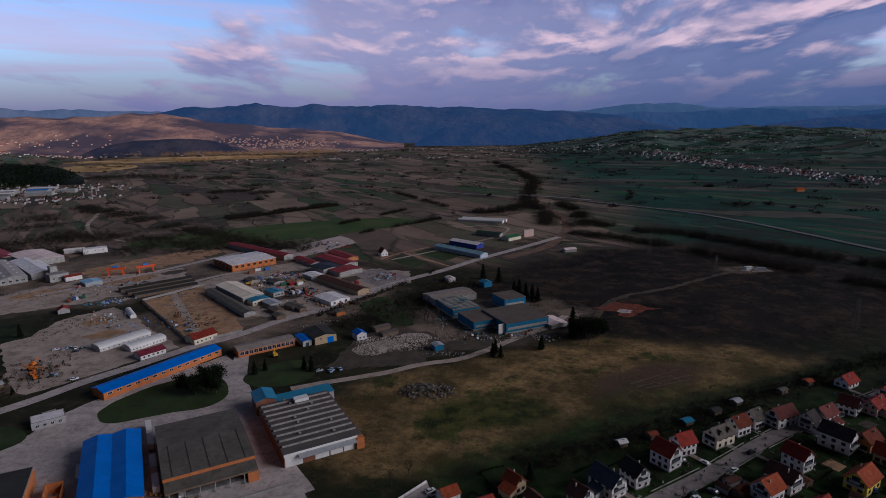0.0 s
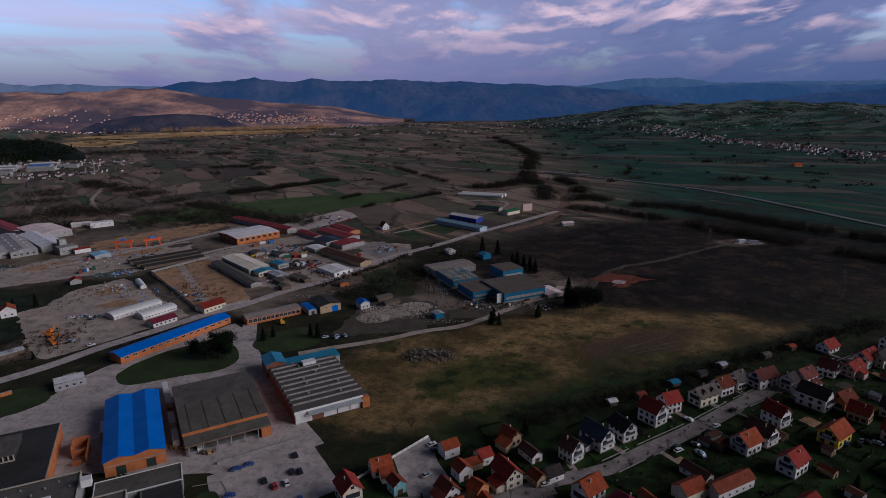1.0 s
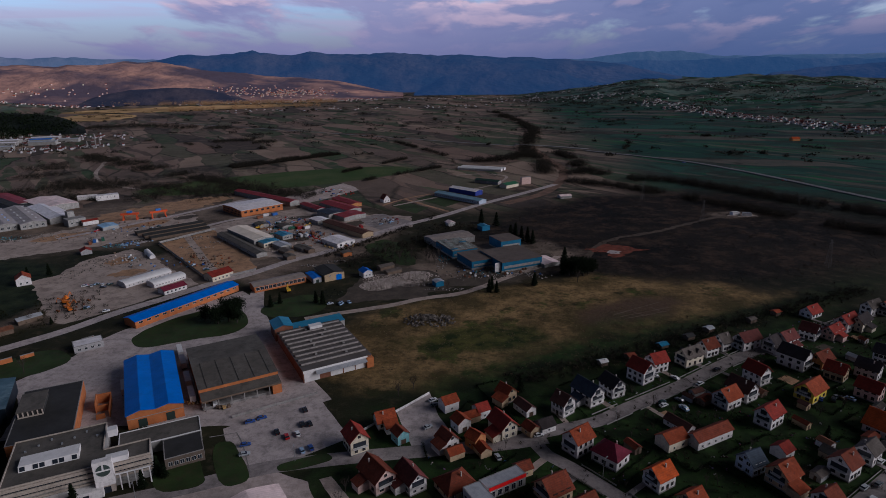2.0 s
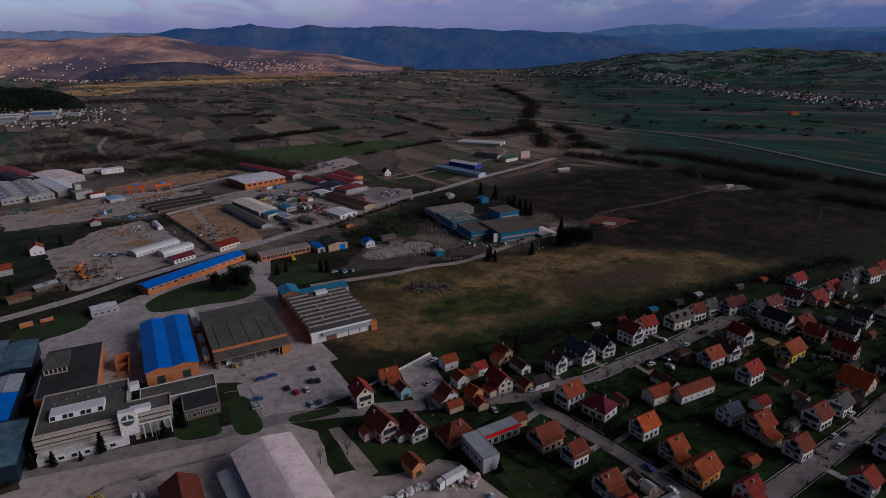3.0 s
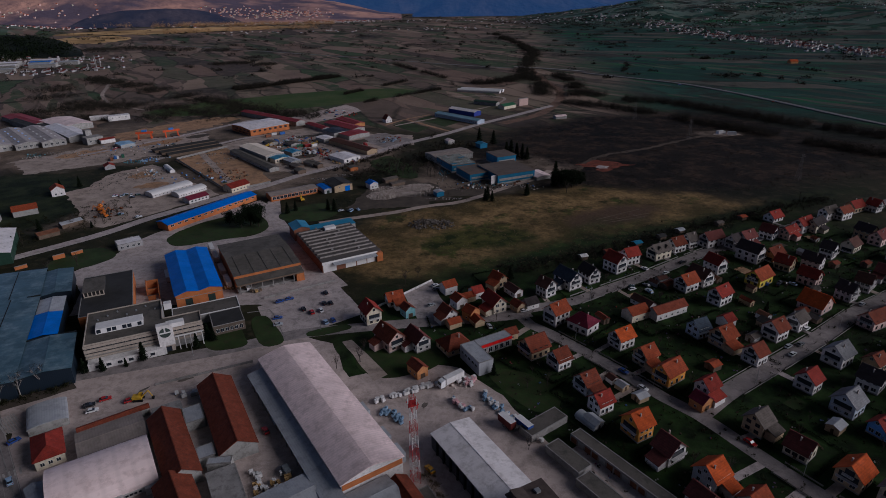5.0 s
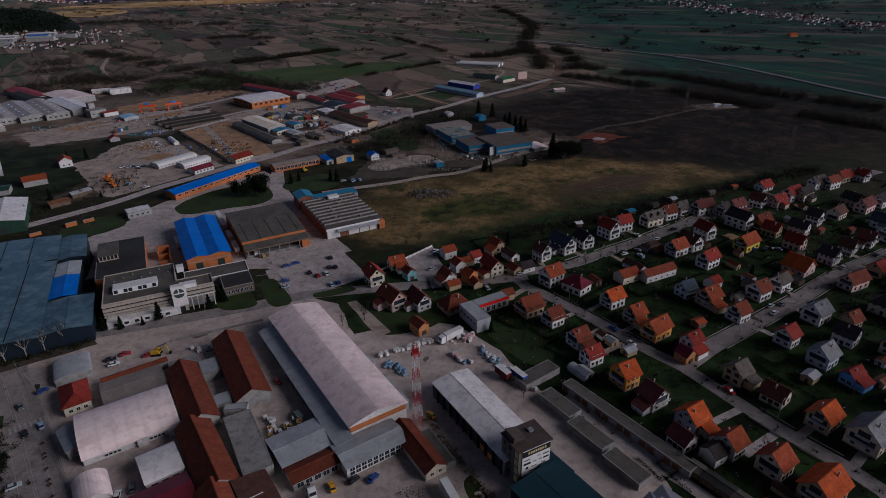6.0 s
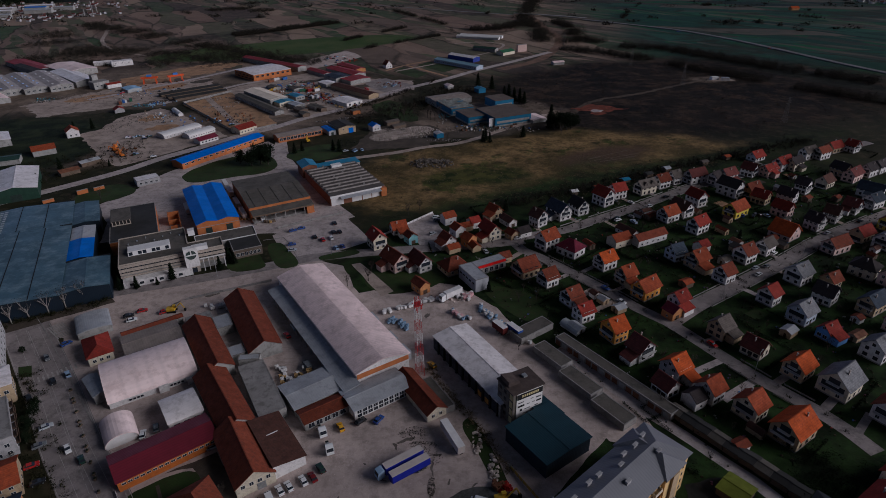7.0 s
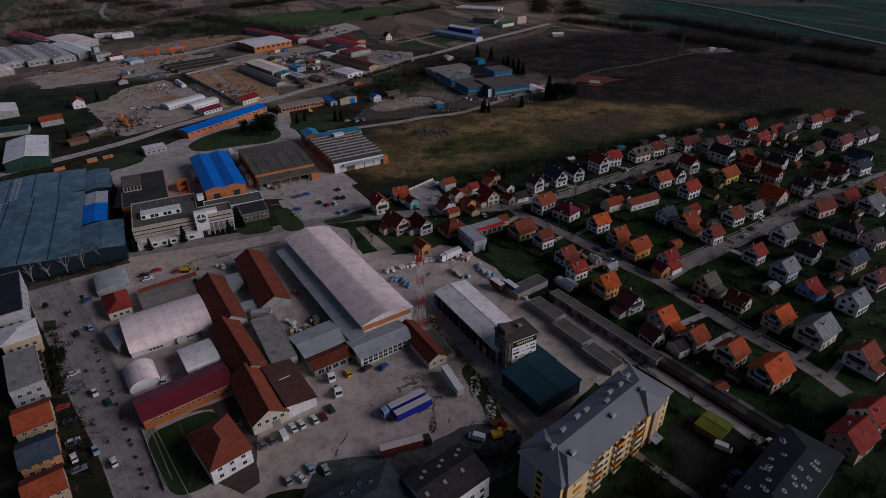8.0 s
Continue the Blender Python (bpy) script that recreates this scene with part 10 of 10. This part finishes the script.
hedges += along([(-703, 995), (-454, 815), (-356, 747), (-277, 682), (-190, 649)], 26, 0.35, 25, 3.5) + along([(-592, 1152), (-516, 1227), (-420, 1180)], 22, 0.4, 26, 4) + along([(-586, 655), (-518, 728), (-378, 700), (-300, 640)], 30, 0.4, 27, 3.5)
hedges += along([(-1100, 1480), (-944, 1609), (-784, 1518), (-600, 1500)], 60, 0.5, 28, 5) + along([(-700, 900), (-620, 780), (-480, 690)], 40, 0.5, 30, 4) + along([(-560, 620), (-470, 640), (-380, 650)], 24, 0.5, 31, 3)
scatter("field_hedges", "dark hedges and thickets between the fields", hedges, TWIG_DARK, 100, 0.55, 4.5, 7, "hedges")
rr = random.Random(14)
far = []
for k in range(900):
    a, d = rr.uniform(-42, 40), 1000 + 2500 * rr.random() ** 0.8
    x, y = d * math.sin(radians(a)), d * math.cos(radians(a))
    n = 1 + rr.randrange(9)
    dx, dy = rr.uniform(-1, 1), rr.uniform(-0.35, 0.35)
    for j in range(n):
        far.append((x + dx * j * 9, y + dy * j * 9, rr.uniform(2.5, 5.5), rr.uniform(0.4, 1.3)))
g_ = np.random.default_rng(40)
cc = []
for x, y, r, hf in far:
    z0 = ground_height(x, y)
    d = g_.normal(size=(14, 3)) * np.array([r * 0.6, r * 0.6, 1.6 * hf])
    cc.append(np.array([x, y, z0 + 2.6 * hf]) + d)
cc = np.concatenate(cc)
tagged(new("far_thickets", cloud_mesh("far_thickets", tri_cloud(cc, g_.uniform(0.9, 2.6, len(cc)), 41), TWIG_DARK)), "distant hedgerows and copses over the plain", "hedges", kind="stuff")
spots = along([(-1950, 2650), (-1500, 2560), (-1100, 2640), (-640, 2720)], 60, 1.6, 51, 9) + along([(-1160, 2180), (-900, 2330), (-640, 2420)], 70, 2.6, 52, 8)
scatter("sunlit_copses", "copses under the brown hills, sunlight painted into their colour", spots, REED, 60, 1.7, 15.0, 9, "woods")
rr = random.Random(55)
cc = []
while len(cc) < 900:
    a, d = radians(rr.uniform(5, 44)), rr.uniform(2050, 3300)
    x, y = d * math.sin(a), d * math.cos(a)
    if noise.noise(Vector((x * 0.0042, y * 0.0042, 11))) > 0.08:
        cc.append(np.array([x, y, ground_height(x, y) + 4]) + g_.normal(size=(16, 3)) * np.array([14, 14, 3.0]))
cc = np.concatenate(cc)
tagged(new("hillside_woods", cloud_mesh("hillside_woods", tri_cloud(cc, g_.uniform(1.6, 3.6, len(cc)), 47), TWIG_DARK)), "dark woods on the farmed hills", "woods", kind="stuff")
cc = []
while len(cc) < 900:
    a, d = radians(rr.uniform(-58, -35.4)), rr.uniform(1690, 1850)
    top = float(np.interp(math.degrees(a), (-58, -50, -42, -39.5, -37.5, -35.8, -34.6), (42, 48, 46, 44, 38, 24, 0)))
    cc.append(np.array([d * math.sin(a), d * math.cos(a), top * math.sin((d - 1680) / 180 * math.pi / 2) ** 1.3 + 2]) + g_.normal(size=(20, 3)) * np.array([7, 7, 3.0]))
cc = np.concatenate(cc)
tagged(new("knoll_trees", cloud_mesh("knoll_trees", tri_cloud(cc, g_.uniform(1.4, 3.6, len(cc)), 48), NEEDLE)), "dark trees over the knoll", "woods", kind="stuff")
rr = random.Random(15)
spots = []
for k in range(900):
    a, r = rr.uniform(0, 6.283), math.sqrt(rr.random())
    x, y = -1330 + 300 * r * math.cos(a), 1290 + 160 * r * math.sin(a)
    spots.append((x, y, ground_height(x, y)))
cc = np.concatenate([np.array(p) + g_.normal(size=(22, 3)) * np.array([5, 5, 4]) + np.array([0, 0, 5]) for p in spots])
tagged(new("knoll_wood", cloud_mesh("knoll_wood", tri_cloud(cc, g_.uniform(1.5, 3.4, len(cc)), 43), NEEDLE)), "dark wooded knoll", "woods", kind="stuff")

# ---- distant settlements ----
def village(name, label, spots, seed, size=1.0, look_of=("gray", "maroonbrown", "dark", "tan"), rise=None):
    rr = random.Random(seed)
    s = Shape()
    for x, y in spots:
        z = (rise or ground_height)(x, y) - 0.3
        a, L_, W_, h = rr.uniform(0, 180), rr.uniform(8, 13) * size, rr.uniform(7, 9) * size, rr.uniform(4, 6) * size
        m = pose(x, y, z, 0, 0, a)
        top = h + W_ * 0.35
        v = [m @ Vector(p) for p in ((-L_ / 2, -W_ / 2, 0), (L_ / 2, -W_ / 2, 0), (L_ / 2, W_ / 2, 0), (-L_ / 2, W_ / 2, 0), (-L_ / 2, -W_ / 2, h), (L_ / 2, -W_ / 2, h), (L_ / 2, W_ / 2, h), (-L_ / 2, W_ / 2, h), (-L_ / 2, 0, top), (L_ / 2, 0, top))]
        wallm = 0 if rr.random() < 0.7 else 3
        s.add(v, [(0, 1, 5, 4), (2, 3, 7, 6), (1, 2, 6, 9, 5), (3, 0, 4, 8, 7)], wallm)
        s.add(v, [(4, 5, 9, 8), (6, 7, 8, 9)], rr.choice((1, 1, 2)))
    return tagged(new(name, s.mesh(name, [wall_mat(look_of[0]), tile_mat(look_of[1]), tile_mat(look_of[2]), wall_mat(look_of[3])])), label, "village", kind="stuff")


rr = random.Random(77)


def line_spots(a, b_, n, wide):
    return [(a[0] + (b_[0] - a[0]) * t + rr.gauss(0, wide), a[1] + (b_[1] - a[1]) * t + rr.gauss(0, wide)) for t in (rr.random() for _ in range(n))]


# warm wall and roof colours that stand in for sunlight on the village
PALE = ("white", "orange", "red", "pink")
village("far_village", "distant village of white houses on the plain", line_spots((640, 2250), (720, 1890), 110, 36) + line_spots((720, 1890), (810, 1570), 150, 30) + line_spots((810, 1570), (880, 1250), 150, 34), 5, 0.72, ("white", "maroonbrown", "graybrown", "gray"))
village("far_hillside_village", "scattered white houses on the hillside", line_spots((120, 2760), (600, 2350), 120, 60) + line_spots((700, 2400), (2000, 2300), 150, 180) + line_spots((1300, 2000), (2200, 1800), 70, 160), 6, 0.6, ("white", "maroonbrown", "graybrown", "gray"))
village("far_valley_village", "distant villages out on the valley floor", line_spots((-900, 2150), (300, 2400), 70, 60) + line_spots((-300, 2900), (900, 3100), 110, 70), 7, 0.55, ("white", "orange", "graybrown", "gray"))
village("far_lit_village", "sunlit village at the foot of the brown hills", line_spots((-1950, 2280), (-1560, 2560), 90, 45) + line_spots((-1280, 2640), (-560, 2900), 130, 45) + line_spots((-900, 2760), (-520, 2880), 90, 40), 9, 0.75, PALE)


def slope(x, y):
    """Lower slope of the brown hills."""
    a, t = math.degrees(math.atan2(x, y)), min(1.0, max(0.0, (math.hypot(x, y) - 3000) / 900))
    return float(np.interp(a, (-40, -30, -24, -20.6, -16.1, -13.1, -11, -9), (168, 210, 152, 118, 96, 76, 44, 14))) * math.sin(t * math.pi / 2) ** 1.3 * 1.12 + 3


# pink walls and bright orange roofs carry the sunlight here
village("far_slope_village", "sunlit orange-roofed village on the slope of the brown hills", line_spots((-1340, 2900), (-760, 3130), 150, 70) + line_spots((-1050, 2980), (-840, 3080), 70, 40) + line_spots((-2050, 2500), (-1750, 2700), 40, 50), 19, 0.8, ("pink", "brightorange", "orange", "cream"), slope)
village("far_works_town", "distant pale works and houses at the valley edge", line_spots((-1080, 1180), (-860, 1290), 120, 45) + line_spots((-1000, 1060), (-780, 1090), 60, 26) + line_spots((-800, 1110), (-740, 1140), 16, 14), 8, 0.62, ("gray", "maroonbrown", "graybrown", "gray"))
for x, y, w_, l_, c_ in ((-1010, 1190, 60, 30, METAL_WHITE), (-985, 1140, 70, 22, METAL_WHITE), (-940, 1210, 40, 26, METAL_BLUE), (-905, 1165, 50, 20, METAL_GREY), (-960, 1250, 54, 24, METAL_WHITE), (-880, 1215, 34, 18, METAL_GREY), (-1000, 1085, 60, 20, CONCRETE), (-930, 1080, 44, 16, METAL_GREY)):
    hall("far_works", x, y, w_, l_, 20, 7, 8, GREY_WALL, c_, "distant pale works hall", along="x")
for x, y, h_ in ((-768, 1128, 25), (-760, 1130, 19), (-782, 1122, 10)):
    s_ = thing("silo", "tall pale concrete silo", "silo", pose(x, y, 0))
    part("shaft", Shape().tube((0, 0, 0), (0, 0, h_), 1.3, 1.3, 14), CONCRETE, s_)
    part("cap", Shape().tube((0, 0, h_), (0, 0, h_ + 1.5), 1.4, 0.6, 14), CONCRETE, s_)
hall("red_farm", 620, 1172, 16, 10, 10, 4, 7, wall_mat("orange"), tile_mat("brightorange"), "lone farm with bright orange roof", "house", along="x")
